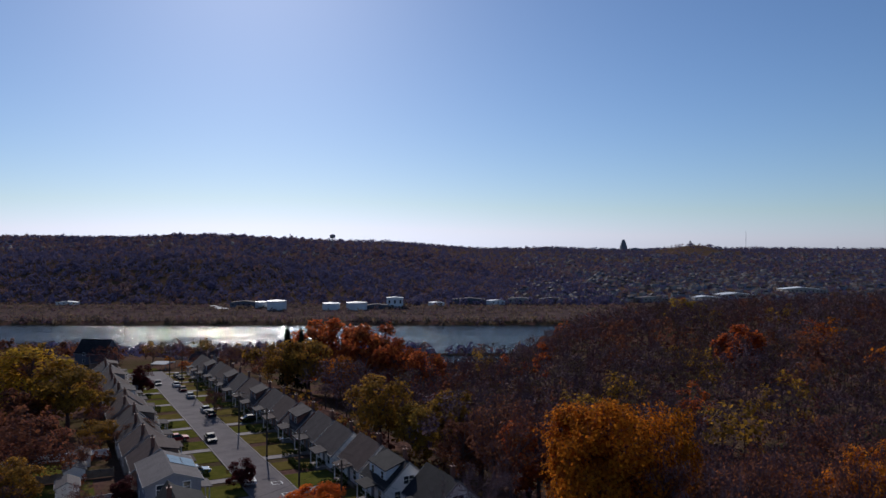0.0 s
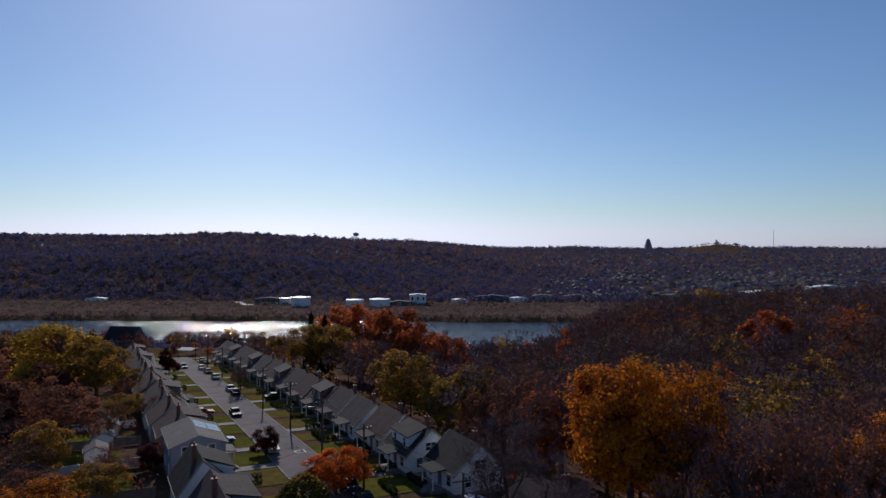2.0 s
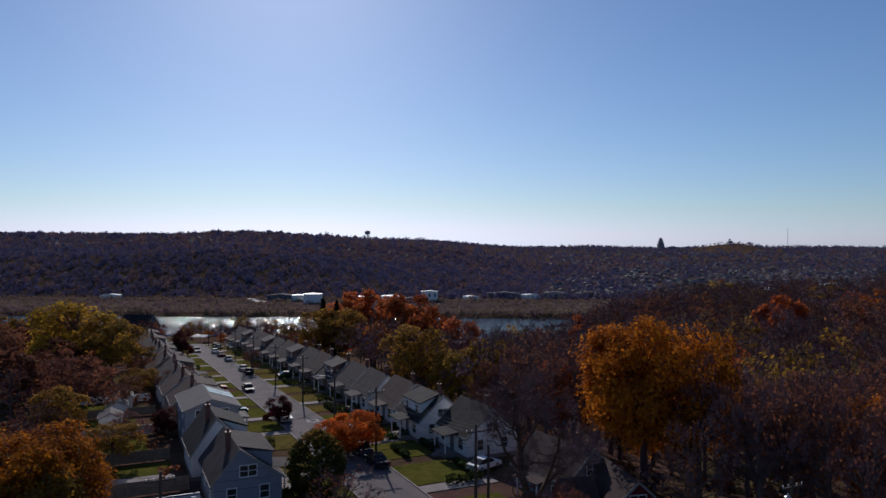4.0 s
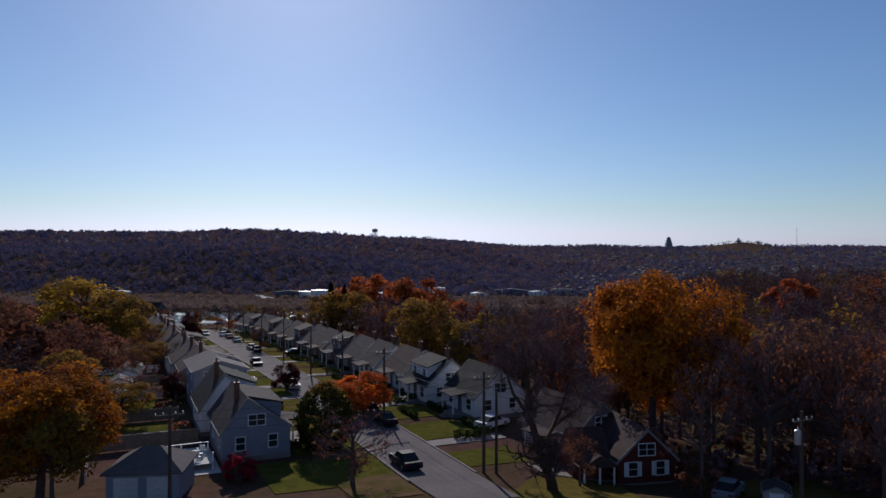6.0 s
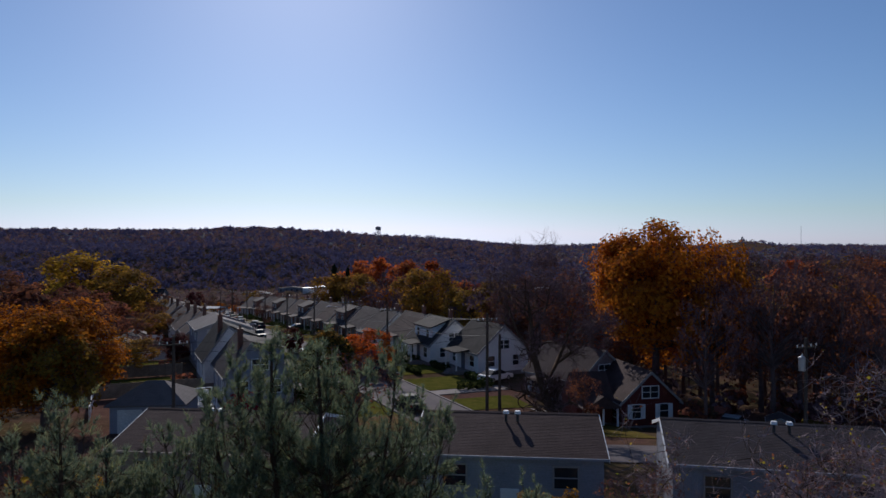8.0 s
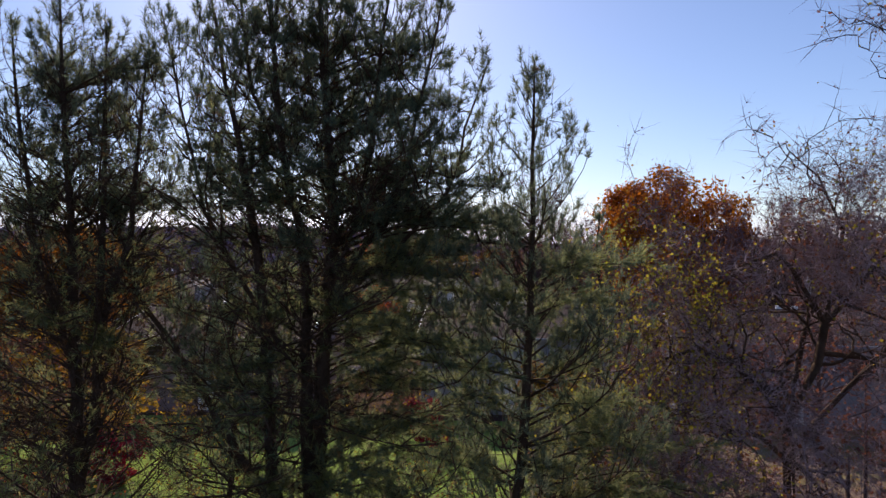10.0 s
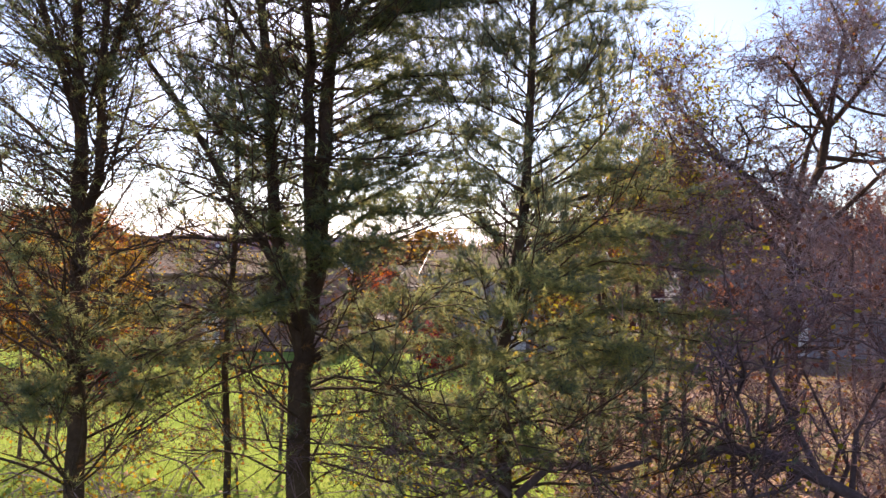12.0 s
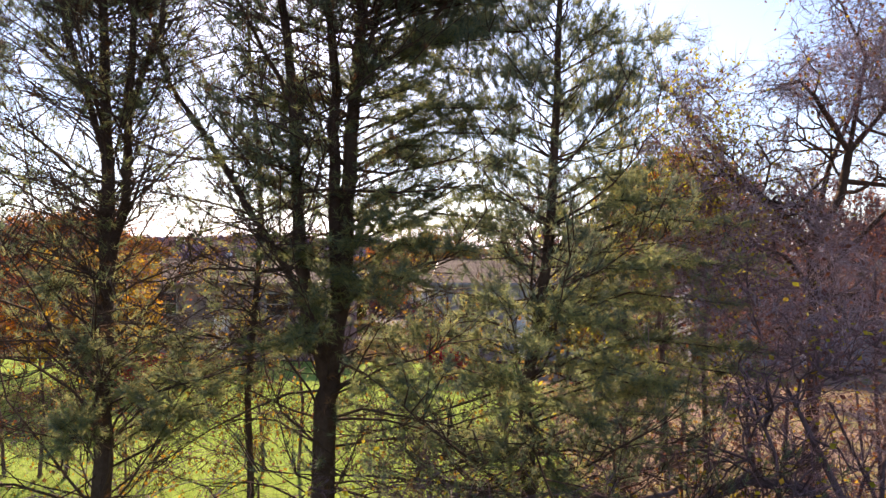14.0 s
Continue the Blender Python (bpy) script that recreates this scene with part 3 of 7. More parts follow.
# near side: white cottages, one tall pale blue house with solar panels
house(at_street(19.5, -14.4), "white clapboard cottage with grey roof and shed dormer", 6.6, 9.6, 3.1, 6.1, "bluegrey", "shingle", 1, True, True, True, 1.4, off=-0.9, group="houses on the street")
house(at_street(31.0, -15.0), "white cottage with steep grey roof", 6.8, 8.5, 3.1, 6.7, "white", "shingle_dark", 1, True, True, True, 1.4, off=-0.8, group="houses on the street")
blue = house(at_street(45.5, -14.5), "pale blue two-storey house with solar panels on its roof", 6.8, 11.0, 5.2, 6.4, "bluegrey", "shingle_light", 1, False, True, False, 1.8, False, 2, group="houses on the street")
for i in range(4):
    k = 1.2 / 3.4
    x0 = 0.2 + (i % 2) * 1.75
    y0 = -0.5 + (i // 2) * 2.1
    z = lambda x: 6.4 - k * x + 0.22
    sp = Mesh().add([(x0, y0, z(x0)), (x0 + 1.65, y0, z(x0 + 1.65)), (x0 + 1.65, y0 + 2.0, z(x0 + 1.65)), (x0, y0 + 2.0, z(x0)),
                     (x0, y0, z(x0) - 0.05), (x0 + 1.65, y0, z(x0 + 1.65) - 0.05), (x0 + 1.65, y0 + 2.0, z(x0 + 1.65) - 0.05), (x0, y0 + 2.0, z(x0) - 0.05)],
                    [(0, 1, 2, 3), (7, 6, 5, 4), (0, 4, 5, 1), (1, 5, 6, 2), (2, 6, 7, 3), (3, 7, 4, 0)])
    part("solar_panel", sp, MAT["glass"], blue, "dark glossy solar panel")
for i in range(13):
    s = 59.5 + i * 10.6
    wall, roof = [("tan", "shingle_brown"), ("cream", "shingle_brown"), ("white", "shingle"), ("tan", "shingle")][i % 4]
    house(at_street(s, -15 + rng.uniform(-.5, .5)), "small %s cottage with %s roof in the row" % ({"tan": "tan brick", "cream": "cream", "white": "white"}[wall], {"shingle": "grey", "shingle_brown": "brown"}[roof]),
          7.2, 8.4, 3.2, 6.0, wall, roof, 1, i % 3 == 0, True, True, 1.4, group="houses on the street")
# tall dark house at the end
x, y = -137, 276
house(pose(x, y, height(x, y), 0, 0, 80), "tall grey house with a dark steep roof at the street's end", 9, 13, 4.8, 9.6, "darkwall", "shingle_dark", 1, False, False, False, 2, False, 2)
for x, y, t in ((-112, 212, 20), (-128, 180, 30), (-88, 70, 27), (-74, 92, 27), (-92, 118, 27), (-100, 140, 27)):
    house(pose(x, y, height(x, y), 0, 0, t), "low house with pale roof among trees", 6.5, 8.5, 2.7, 4.5, rng.choice(["white", "cream", "tan"]), rng.choice(["shingle", "shingle_light"]), 1, False, False, True, 2)

# dark red house with cross gable and porch
x, y = 14.3, 70.5
red = house(pose(x, y, height(x, y) - 0.1, 0, 0, 14), "dark red cottage with white shuttered windows and small porch", 5.8, 7.5, 2.7, 5.4, "redbrick", "shingle_brown", -1, False, False, False, 1.5, True)
wing = Mesh()
wing.prism([(-2.0, 0), (2.0, 0), (2.0, 2.6), (0, 4.9), (-2.0, 2.6)], -2.0, 2.0)
for i, p in enumerate(wing.v):
    wing.v[i] = (-3.2 - (p[1] + 2.0) * 0.9, p[0] - 0.4, p[2] - (0 if p[2] > 0 else 1.5))
wg = part("wing", wing, MAT["redbrick"], red)
for sg in (-1, 1):
    rf = Mesh()
    out = [(0, 4.95), (sg * 2.3, 2.3), (sg * 2.3, 2.46), (0, 5.1)]
    rf.prism(out if sg < 0 else out[::-1], -2.2, 2.0)
    rf.v = [(-3.2 - (q[1] + 2.0) * 0.9, q[0] - 0.4, q[2]) for q in rf.v]
    part("wing_roof", rf, MAT["shingle_brown"], wg)
pm = Mesh()
pm.box(-6.6, -4.4, -1.2, -3.25, -2.5, 0.35)
pp = part("porch", pm, MAT["concrete"], red)
for px in (-6.4, -4.9, -3.5):
    part("post", Mesh().box(px - 0.08, -4.3, 0.35, px + 0.08, -4.14, 2.4), MAT["trim"], pp)
pr = Mesh().prism([(-6.9, 2.35), (-3.1, 2.35), (-5.0, 3.5)], -4.6, -2.3)
part("porch_gable", pr, MAT["shingle_brown"], pp)


# ---- long low houses in front of the cross street ----
def long_house(x, y, turn, W, label, wall, roof, vents):
    z = height(x, y)
    h = thing("long_house", pose(x, y, z, 0, 0, 90 + turn), label, "house", "houses behind the lawn")
    top = 5.15 - z
    eave = top - 1.05
    D = 7.6
    part("wall", Mesh().prism([(-D / 2, -1.5), (D / 2, -1.5), (D / 2, eave), (0, top - 0.02), (-D / 2, eave)], -W / 2, W / 2), MAT[wall], h)
    k, over = (top - eave) / (D / 2), 0.3
    for sg in (-1, 1):
        outline, n = [], 30
        run = (D / 2 + over) / n
        for i in range(n):
            outline += [(sg * i * run, top - k * i * run + 0.045), (sg * (i + 1) * run, top - k * (i + 1) * run + 0.054)]
        outline += [(sg * (D / 2 + over), eave - k * over - 0.04), (0.0, top - 0.01)]
        part("roof_slope", Mesh().prism(outline if sg > 0 else outline[::-1], -W / 2 - 0.2, W / 2 + 0.2), MAT[roof], h)
        e0, e1 = sorted((sg * (D / 2 + over), sg * (D / 2 + over + 0.1)))
        part("gutter", Mesh().box(e0, -W / 2 - 0.2, eave - k * over - 0.08, e1, W / 2 + 0.2, eave - k * over + 0.04), MAT[wall], h)
    for ye in (-W / 2 - 0.2, W / 2 + 0.2):
        y0, y1 = (ye - 0.04, ye) if ye < 0 else (ye, ye + 0.04)
        rk = Mesh()
        for sg in (-1, 1):
            o_ = [(0.0, top - 0.14), (sg * (D / 2 + over), eave - k * over - 0.14), (sg * (D / 2 + over), eave - k * over + 0.05), (0.0, top + 0.05)]
            rk.prism(o_ if sg < 0 else o_[::-1], y0, y1)
        part("rake", rk, MAT["trim"], h)
    part("ridge_cap", Mesh().prism([(-0.16, top + 0.03), (0.16, top + 0.03), (0.0, top + 0.09)], -W / 2 - 0.2, W / 2 + 0.2), MAT[roof], h)
    for yv in vents:
        v = part("vent_pipe", Mesh().tube([(-1.0, yv, top - 0.2), (-1.0, yv, top + 0.25)], [0.07, 0.07], 8), MAT["wire"], h)
        part("vent_cap", Mesh().tube([(-1.0, yv, top + 0.22), (-1.0, yv, top + 0.36)], [0.17, 0.14], 10), MAT["trim"], v)
    for yv in (-W * 0.3, W * 0.3):
        window(h, yv, eave - 1.6, -D / 2, 1.1, 1.0, -1, "x", paint="fascia")
    dd = Mesh().box(-D / 2 - 0.05, -0.45, 0.2, -D / 2, 0.45, 2.2)
    part("door", dd, MAT["trim"], h)
    return h


long_house(-13.7, 36.9, -3.0, 9.6, "long low pinkish grey house with brown shingle roof", "rose", "shingle_brown", (0.9, 0.4))
long_house(1.1, 37.4, -2.0, 8.9, "long low grey house with grey shingle roof and vents", "bluegrey", "shingle_brown", (0.2, -0.4))
long_house(13.9, 36.0, -8.0, 9.9, "long low pale grey house with grey shingle roof", "bluegrey", "shingle", (-0.1, -0.8))

# garage with hipped roof
gx, gy = -28.0, 57.0
gz = height(gx, gy) + 0.1
gar = thing("garage", pose(gx, gy, gz, 0, 0, 10) @ Matrix.Diagonal((0.86, 0.9, 0.95, 1)), "white two-door garage with grey hipped roof", "garage")
part("wall", Mesh().box(-3.3, -2.8, -1, 3.3, 2.8, 2.5), MAT["bluegrey"], gar)
part("roof", Mesh().add([(-3.7, -3.2, 2.4), (3.7, -3.2, 2.4), (3.7, 3.2, 2.4), (-3.7, 3.2, 2.4), (-0.8, 0, 4.1), (0.8, 0, 4.1), (-3.7, -3.2, 2.52), (3.7, -3.2, 2.52), (3.7, 3.2, 2.52), (-3.7, 3.2, 2.52)],
     [(3, 2, 1, 0), (0, 1, 7, 6), (1, 2, 8, 7), (2, 3, 9, 8), (3, 0, 6, 9), (6, 7, 5, 4), (8, 9, 4, 5), (7, 8, 5), (9, 6, 4)]), MAT["shingle_light"], gar)
for k in (-1.5, 1.5):
    g = Mesh()
    for i in range(4):
        g.box(k - 1.1, -2.86, 0.02 + i * 0.53, k + 1.1, -2.81, 0.53 + i * 0.53)
    part("garage_door", g, MAT["pale"], gar)
# ---- trees ----
def blades(points, dirs, length, width, rs):
    """Thin triangles from points along dirs."""
    n = len(points)
    side = np.cross(dirs, rs.normal(size=(n, 3)))
    side /= np.linalg.norm(side, axis=1, keepdims=True) + 1e-9
    w = (np.asarray(width) * np.ones(n))[:, None] * side * 0.5
    tip = points + dirs * (np.asarray(length) * np.ones(n))[:, None]
    v = np.stack([points - w, points + w, tip], 1).reshape(-1, 3)
    return v, np.arange(3 * n).reshape(-1, 3)


def quads(points, size, rs, flat=0.0, normals=None):
    """Small leaf quads; with normals they lie roughly across them."""
    n = len(points)
    a = rs.normal(size=(n, 3))
    a[:, 2] *= 1 - flat
    if normals is not None:
        nn = normals + rs.normal(size=(n, 3)) * 0.45
        a = np.cross(nn, a)
        a /= np.linalg.norm(a, axis=1, keepdims=True) + 1e-9
        b = np.cross(nn, a)
    else:
        a /= np.linalg.norm(a, axis=1, keepdims=True)
        b = np.cross(a, rs.normal(size=(n, 3)))
    b /= np.linalg.norm(b, axis=1, keepdims=True) + 1e-9
    s = (np.asarray(size) * rs.uniform(0.6, 1.35, n))[:, None]
    p = points
    v = np.stack([p - a * s * 0.7, p + b * s * 0.5, p + a * s * 0.7, p - b * s * 0.5], 1).reshape(-1, 3)
    return v, np.arange(4 * n).reshape(-1, 4)


def outward(p, H):
    """From the crown's middle outwards, more upwards than down."""
    d = p - np.array([0, 0, H * 0.45])
    d /= np.linalg.norm(d, axis=1, keepdims=True) + 1e-9
    return d + np.array([0, 0, 0.25])


def crown_points(rs, n, base, top, radius, lobes, squash=1.0, peak=0.42, uneven=0.35):
    """Clump centres on the shells of several lobes, so that the outline is uneven."""
    k = 6 + lobes
    span = top - base
    i = np.arange(k)
    ang = i * 2.4 + rs.uniform(0, 0.9, k)
    f = np.linspace(0.2, 0.78, k) + rs.normal(size=k) * 0.05
    rr = radius * 0.58 * np.sqrt(np.clip(1 - (f - peak) ** 2 * (3.6 if peak < 0.5 else 5.2), 0.08, 1)) * rs.uniform(1 - uneven, 1 + 0.8 * uneven, k)
    mid = np.stack([rr * np.cos(ang), rr * np.sin(ang), base + span * f], 1)
    big = rs.uniform(0.5 - 0.55 * uneven, 0.56, k) * radius
    j = rs.randint(0, k, n)
    d = rs.normal(size=(n, 3))
    away = mid[j] - np.array([0, 0, base + span * 0.4])
    away /= np.linalg.norm(away, axis=1, keepdims=True) + 1e-9
    d += away * 0.6 + np.array([0, 0, 0.35])
    d /= np.linalg.norm(d, axis=1, keepdims=True)
    tall = span / (2.2 * radius)
    p = mid[j] + d * (big[j] * rs.uniform(0.55, 1.0, n))[:, None] * np.array([squash, squash, max(0.7, min(1.3, tall))])
    lo, hi = p[:, 2].min(), p[:, 2].max()
    p[:, 2] = base * 0.85 + (p[:, 2] - lo) * (top - base * 0.85) / (hi - lo)
    return p


def limb_tubes(m, centres, trunk_top, base, r0, rs, sides=4, lean=0.0):
    """Limbs from the stem to the clump centres."""
    for c in centres:
        f = min(0.92, max(0.25, (c[2] - base) / (trunk_top - base + 1e-6) * 0.65 + 0.1))
        h = base * 0.6 + (trunk_top - base * 0.6) * f * 0.8
        h = min(h, c[2] - 0.1)
        s = Vector((lean * f * 0.5, 0, h))
        e_ = Vector(c)
        mid = s.lerp(e_, 0.5) + Vector((rs.normal() * 0.25, rs.normal() * 0.25, 0.35))
        r = r0 * (0.42 - 0.25 * f)
        m.tube([s, mid, e_], [r, r * 0.6, r * 0.18], sides, False)


def leaf_cloud(rs, c, per, spread, radius):
    """Leaf places round clump centres, none far off."""
    k = rs.poisson(per, len(c)) + 1
    g = rs.normal(size=(k.sum(), 3))
    g *= (rs.uniform(0.55, 1.15, len(g)) / np.linalg.norm(g, axis=1))[:, None]
    return np.repeat(c, k, 0) + g * np.array([1, 1, 0.75]) * spread * radius / 5.0


def twig_rays(rs, c, n, H, radius):
    out = c - np.array([0, 0, H * 0.3])
    out /= np.linalg.norm(out, axis=1, keepdims=True)
    d = np.repeat(out, n, 0) * 0.7 + rs.normal(size=(len(c) * n, 3)) * 0.5 + np.array([0, 0, 0.3])
    d /= np.linalg.norm(d, axis=1, keepdims=True)
    return np.repeat(c, n, 0) - d * 0.3, d, rs.uniform(0.5, 1.35, len(d)) * radius / 5.0


def broadleaf(seed, H, radius, leaf, n_clumps, per_clump, size, base=0.28, lobes=3, spread=0.95, squash=1.0, twigs=0, bark="bark", category="tree", label="", peak=0.42, uneven=0.35):
    rs = np.random.RandomState(seed)
    t = thing("tree", Matrix(), label, category, "autumn trees")
    base_h = H * base
    c = crown_points(rs, n_clumps, base_h, H * 0.95, radius, lobes, squash, peak, uneven)
    m = Mesh()
    r0 = H * 0.022
    pts = [(0, 0, -1.0), (rs.normal() * .1, rs.normal() * .1, H * 0.2), (rs.normal() * .2, rs.normal() * .2, H * 0.5), (rs.normal() * .3, rs.normal() * .3, H * 0.85)]
    m.tube(pts, [r0 * 1.4, r0, r0 * 0.6, r0 * 0.12], 7, False)
    limb_tubes(m, c[: max(14, n_clumps // 3)], H * 0.85, base_h, r0, rs)
    part("trunk", m, MAT[bark], t, smooth=True)
    if twigs:
        p, d, ln = twig_rays(rs, c, twigs, H, radius)
        v, f = blades(p, d, ln, 0.04, rs)
        tagged(part("brushwood", fast_mesh("brushwood", v, f, [MAT["twig"]]), None, t), kind="stuff")
    if per_clump:
        lp = leaf_cloud(rs, c, per_clump, spread, radius)
        v, f = quads(lp, size, rs, 0.0, outward(lp, H))
        tagged(part("crown", fast_mesh("crown", v, f, [LEAF[leaf]]), None, t), kind="stuff")
    return t


WOOD = []      # far trees: (kind, x, y, z, height, width)
WOOD_LEAF = ["orange", "red", "brown", "olive", "yellow"]


def wood_mesh(name, trees, label, seed, clumps=26, per=10, size=0.6):
    """Many far trees as one mesh of stems, twigs and leaves; a bare crown is a haze of upright twigs."""
    rs = np.random.RandomState(seed)
    vs, idx = [], []
    for kind, x, y, z, H, w in trees:
        R_ = w / 2
        bare = kind == "bare"
        far = y > 240
        n = clumps + (0 if H < 6 else 12 if not far else 4)
        c = crown_points(rs, n, H * 0.3, H * 0.95, R_, rs.randint(2, 5), rs.uniform(0.8, 1.1))
        at = np.array([x, y, z])
        if not bare:
            lp = leaf_cloud(rs, c, per + 3, 1.0, R_)
            v, _ = quads(lp, size, rs, 0.0, outward(lp, H))
            vs.append(v + at)
            idx.append(np.full(len(v) // 4, WOOD_LEAF.index(kind)))
        else:
            lp = leaf_cloud(rs, c, 6, 0.85, R_)
            v, _ = quads(lp, 0.5 if far else 0.4, rs, 0.0, outward(lp, H))
            vs.append(v + at)
            idx.append(np.full(len(v) // 4, 7 + rs.randint(0, 4)))
        p, d, ln = twig_rays(rs, c, (4 if far else 6) if bare else 1, H, R_)
        side = np.cross(d, rs.normal(size=d.shape)); side /= np.linalg.norm(side, axis=1, keepdims=True)
        ln = ln[:, None] * 1.5
        wd = (0.085 if far else 0.055) * min(1.0, R_ / 4.0)
        vs.append(np.stack([p - side * wd, p + side * wd, p + d * ln + side * .015, p + d * ln - side * .015], 1).reshape(-1, 3) + at)
        idx.append(np.full(len(p), 5))
        ends = c[:8]
        st = np.stack([np.zeros(8), np.zeros(8), np.minimum(ends[:, 2] * 0.8, H * 0.6)], 1)
        st = np.concatenate([st, [[0, 0, -1.0]]]); ends = np.concatenate([ends, [[0.1, 0.1, H * 0.8]]])
        wd = np.full((9, 1), 0.07 * min(1.0, R_ / 5)); wd[-1] *= 2.2
        for ax in (np.array([1.0, 0.2, 0]), np.array([-0.2, 1.0, 0])):
            vs.append(np.stack([st - ax * wd, st + ax * wd, ends + ax * wd * 0.3, ends - ax * wd * 0.3], 1).reshape(-1, 3) + at)
            idx.append(np.full(9, 6))
    v = np.concatenate(vs)
    me = fast_mesh(name, v, np.arange(len(v)).reshape(-1, 4), [LEAF[k] for k in WOOD_LEAF] + [MAT["twig"], MAT["bark"]] + [LEAF[k] for k in ("sere", "sere_red", "sere_pale", "sere_brown")], np.concatenate(idx))
    return tagged(new(name, me), label, "woodland", kind="stuff")


def conifer(seed, H, radius, label, n=900):
    rs = np.random.RandomState(seed)
    t = thing("tree", Matrix(), label, "conifer", "autumn trees")
    part("trunk", Mesh().tube([(0, 0, -1), (0, 0, H * 0.5), (0, 0, H)], [H * .018, H * .012, 0.02], 6), MAT["bark_dark"], t)
    f = rs.uniform(0.05, 1, n) ** 0.8
    ang = rs.uniform(0, 2 * np.pi, n)
    r = radius * (1 - f) * rs.uniform(0.35, 1.1, n) * (1 + 0.25 * np.sin(f * 40))
    p = np.stack([r * np.cos(ang), r * np.sin(ang), H * f - r * 0.25], 1)
    p = np.repeat(p, 4, 0) + rs.normal(size=(4 * n, 3)) * 0.25
    v, fc = quads(p, 0.55, rs, 0.3)
    part("crown", fast_mesh("crown", v, fc, [LEAF["conifer"]]), None, t)
    return t


def ovoid(seed, H, radius, label):
    """A dense egg-shaped evergreen; the leaves at its top have yellowed."""
    rs = np.random.RandomState(seed)
    t = thing("tree", Matrix(), label, "evergreen", "autumn trees")
    part("trunk", Mesh().tube([(0, 0, -1), (0, 0, H * 0.5), (0.1, 0, H * 0.8)], [0.3, 0.2, 0.05], 6), MAT["bark_dark"], t)
    n = 620
    f = rs.uniform(0.0, 1.0, n)
    ang = rs.uniform(0, 2 * np.pi, n)
    r = radius * np.sin(np.pi * np.clip(0.14 + 0.86 * f, 0, 1) ** 1.15) ** 0.62 * rs.uniform(0.82, 1.02, n)
    c = np.stack([r * np.cos(ang), r * np.sin(ang), 0.3 + (H - 0.5) * f], 1)
    p = np.repeat(c, 20, 0) + rs.normal(size=(20 * n, 3)) * 0.32
    nn = outward(p, H)
    gold = p[:, 2] + rs.normal(size=len(p)) * 1.4 > H * 0.88
    v, fc = quads(p[~gold], 0.42, rs, 0.0, nn[~gold])
    tagged(part("crown", fast_mesh("crown", v, fc, [LEAF["yew"]]), None, t), kind="stuff")
    v, fc = quads(p[gold], 0.34, rs, 0.0, nn[gold])
    tagged(part("crown_top", fast_mesh("crown_top", v, fc, [LEAF["olive"]]), None, t, "yellowing leaves"), kind="stuff")
    return t


class Kind:
    """A tree kind: built on first use, then copied."""

    def __init__(self, make):
        self.make, self.ob = make, None

    def put(self, x, y, z, scale=1.0, turn=0.0, tall=1.0, label=""):
        m = pose(x, y, z, 0, 0, turn) @ Matrix.Diagonal((scale, scale, scale * tall, 1))
        if self.ob is None:
            self.ob = self.make()
            self.ob.matrix_basis = m
            ob = self.ob
        else:
            one = self.ob.matrix_basis.copy()
            self.ob.matrix_basis = Matrix()
            ob = copy_thing(self.ob, m)
            self.ob.matrix_basis = one
        if label:
            tagged(ob, label)
        return ob


def near_kind(seed, leaf, label, n=150, per=42, size=0.30, twigs=6, H=14, radius=6.0, **kw):
    return Kind(lambda: broadleaf(seed, H, radius, leaf, n, per, size, twigs=twigs, label=label, **kw))


KINDS = dict(
    orange=near_kind(1, "orange", "broad orange autumn tree in full leaf", 500, 66, 0.21, spread=0.75, lobes=9, base=0.17, peak=0.5, uneven=0.16),
    orange2=near_kind(2, "orange", "rounded orange autumn tree in leaf", 170, 26, 0.34, lobes=5, spread=0.85),
    maple=near_kind(15, "maple", "rounded orange-red maple beside the street", 220, 48, 0.34, 4, base=0.16, lobes=5, spread=0.85),
    red=near_kind(3, "red", "rust red autumn tree in leaf", 190, 20, 0.52, lobes=5, spread=0.85),
    red2=near_kind(4, "red", "spreading dark red autumn tree", 170, 20, 0.55, lobes=6, spread=0.85),
    yellow=near_kind(5, "yellow", "yellow autumn tree in leaf", 180, 28, 0.36, lobes=5, spread=0.85),
    olive=near_kind(6, "olive", "olive brown tree with turning leaves", 180, 26, 0.38, lobes=5, spread=0.85),
    brown=near_kind(7, "brown", "tree with dry brown leaves", 140, 26, 0.31, twigs=9, lobes=4),
    brown2=near_kind(8, "brown", "half-bare tree with brown leaves", 130, 12, 0.26, twigs=18, lobes=2),
    bare=near_kind(9, "brown", "leafless grey-brown tree with fine twigs", 150, 2, 0.28, twigs=22, lobes=3),
    bare2=near_kind(10, "brown", "leafless tree with fine upright twigs", 130, 3, 0.28, twigs=22, lobes=5, squash=0.8),
    plum=near_kind(12, "plum", "small dark plum-red tree", 170, 46, 0.42, 0, base=0.08, lobes=2, squash=0.8),
    yew=Kind(lambda: ovoid(13, 14, 6.0, "dense dark green ovoid evergreen with yellowing top")),
    crimson=near_kind(14, "crimson", "small crimson burning bush by the house", 110, 40, 0.5, 0, base=0.02, lobes=3),
    conifer=Kind(lambda: conifer(11, 14, 3.4, "dark narrow conifer beside the houses")),
)


def plant(kind, x, y, top=None, width=None, turn=None, label=""):
    """Stands a tree with its top at a height and a crown of a width, in metres."""
    z = height(x, y)
    H = (top - z) if top is not None else 13.0
    s = (width / 12.0) if width else H / 14.0
    KINDS[kind].put(x, y, z, s, rng.uniform(0, 360) if turn is None else turn, H / (14.0 * s), label)


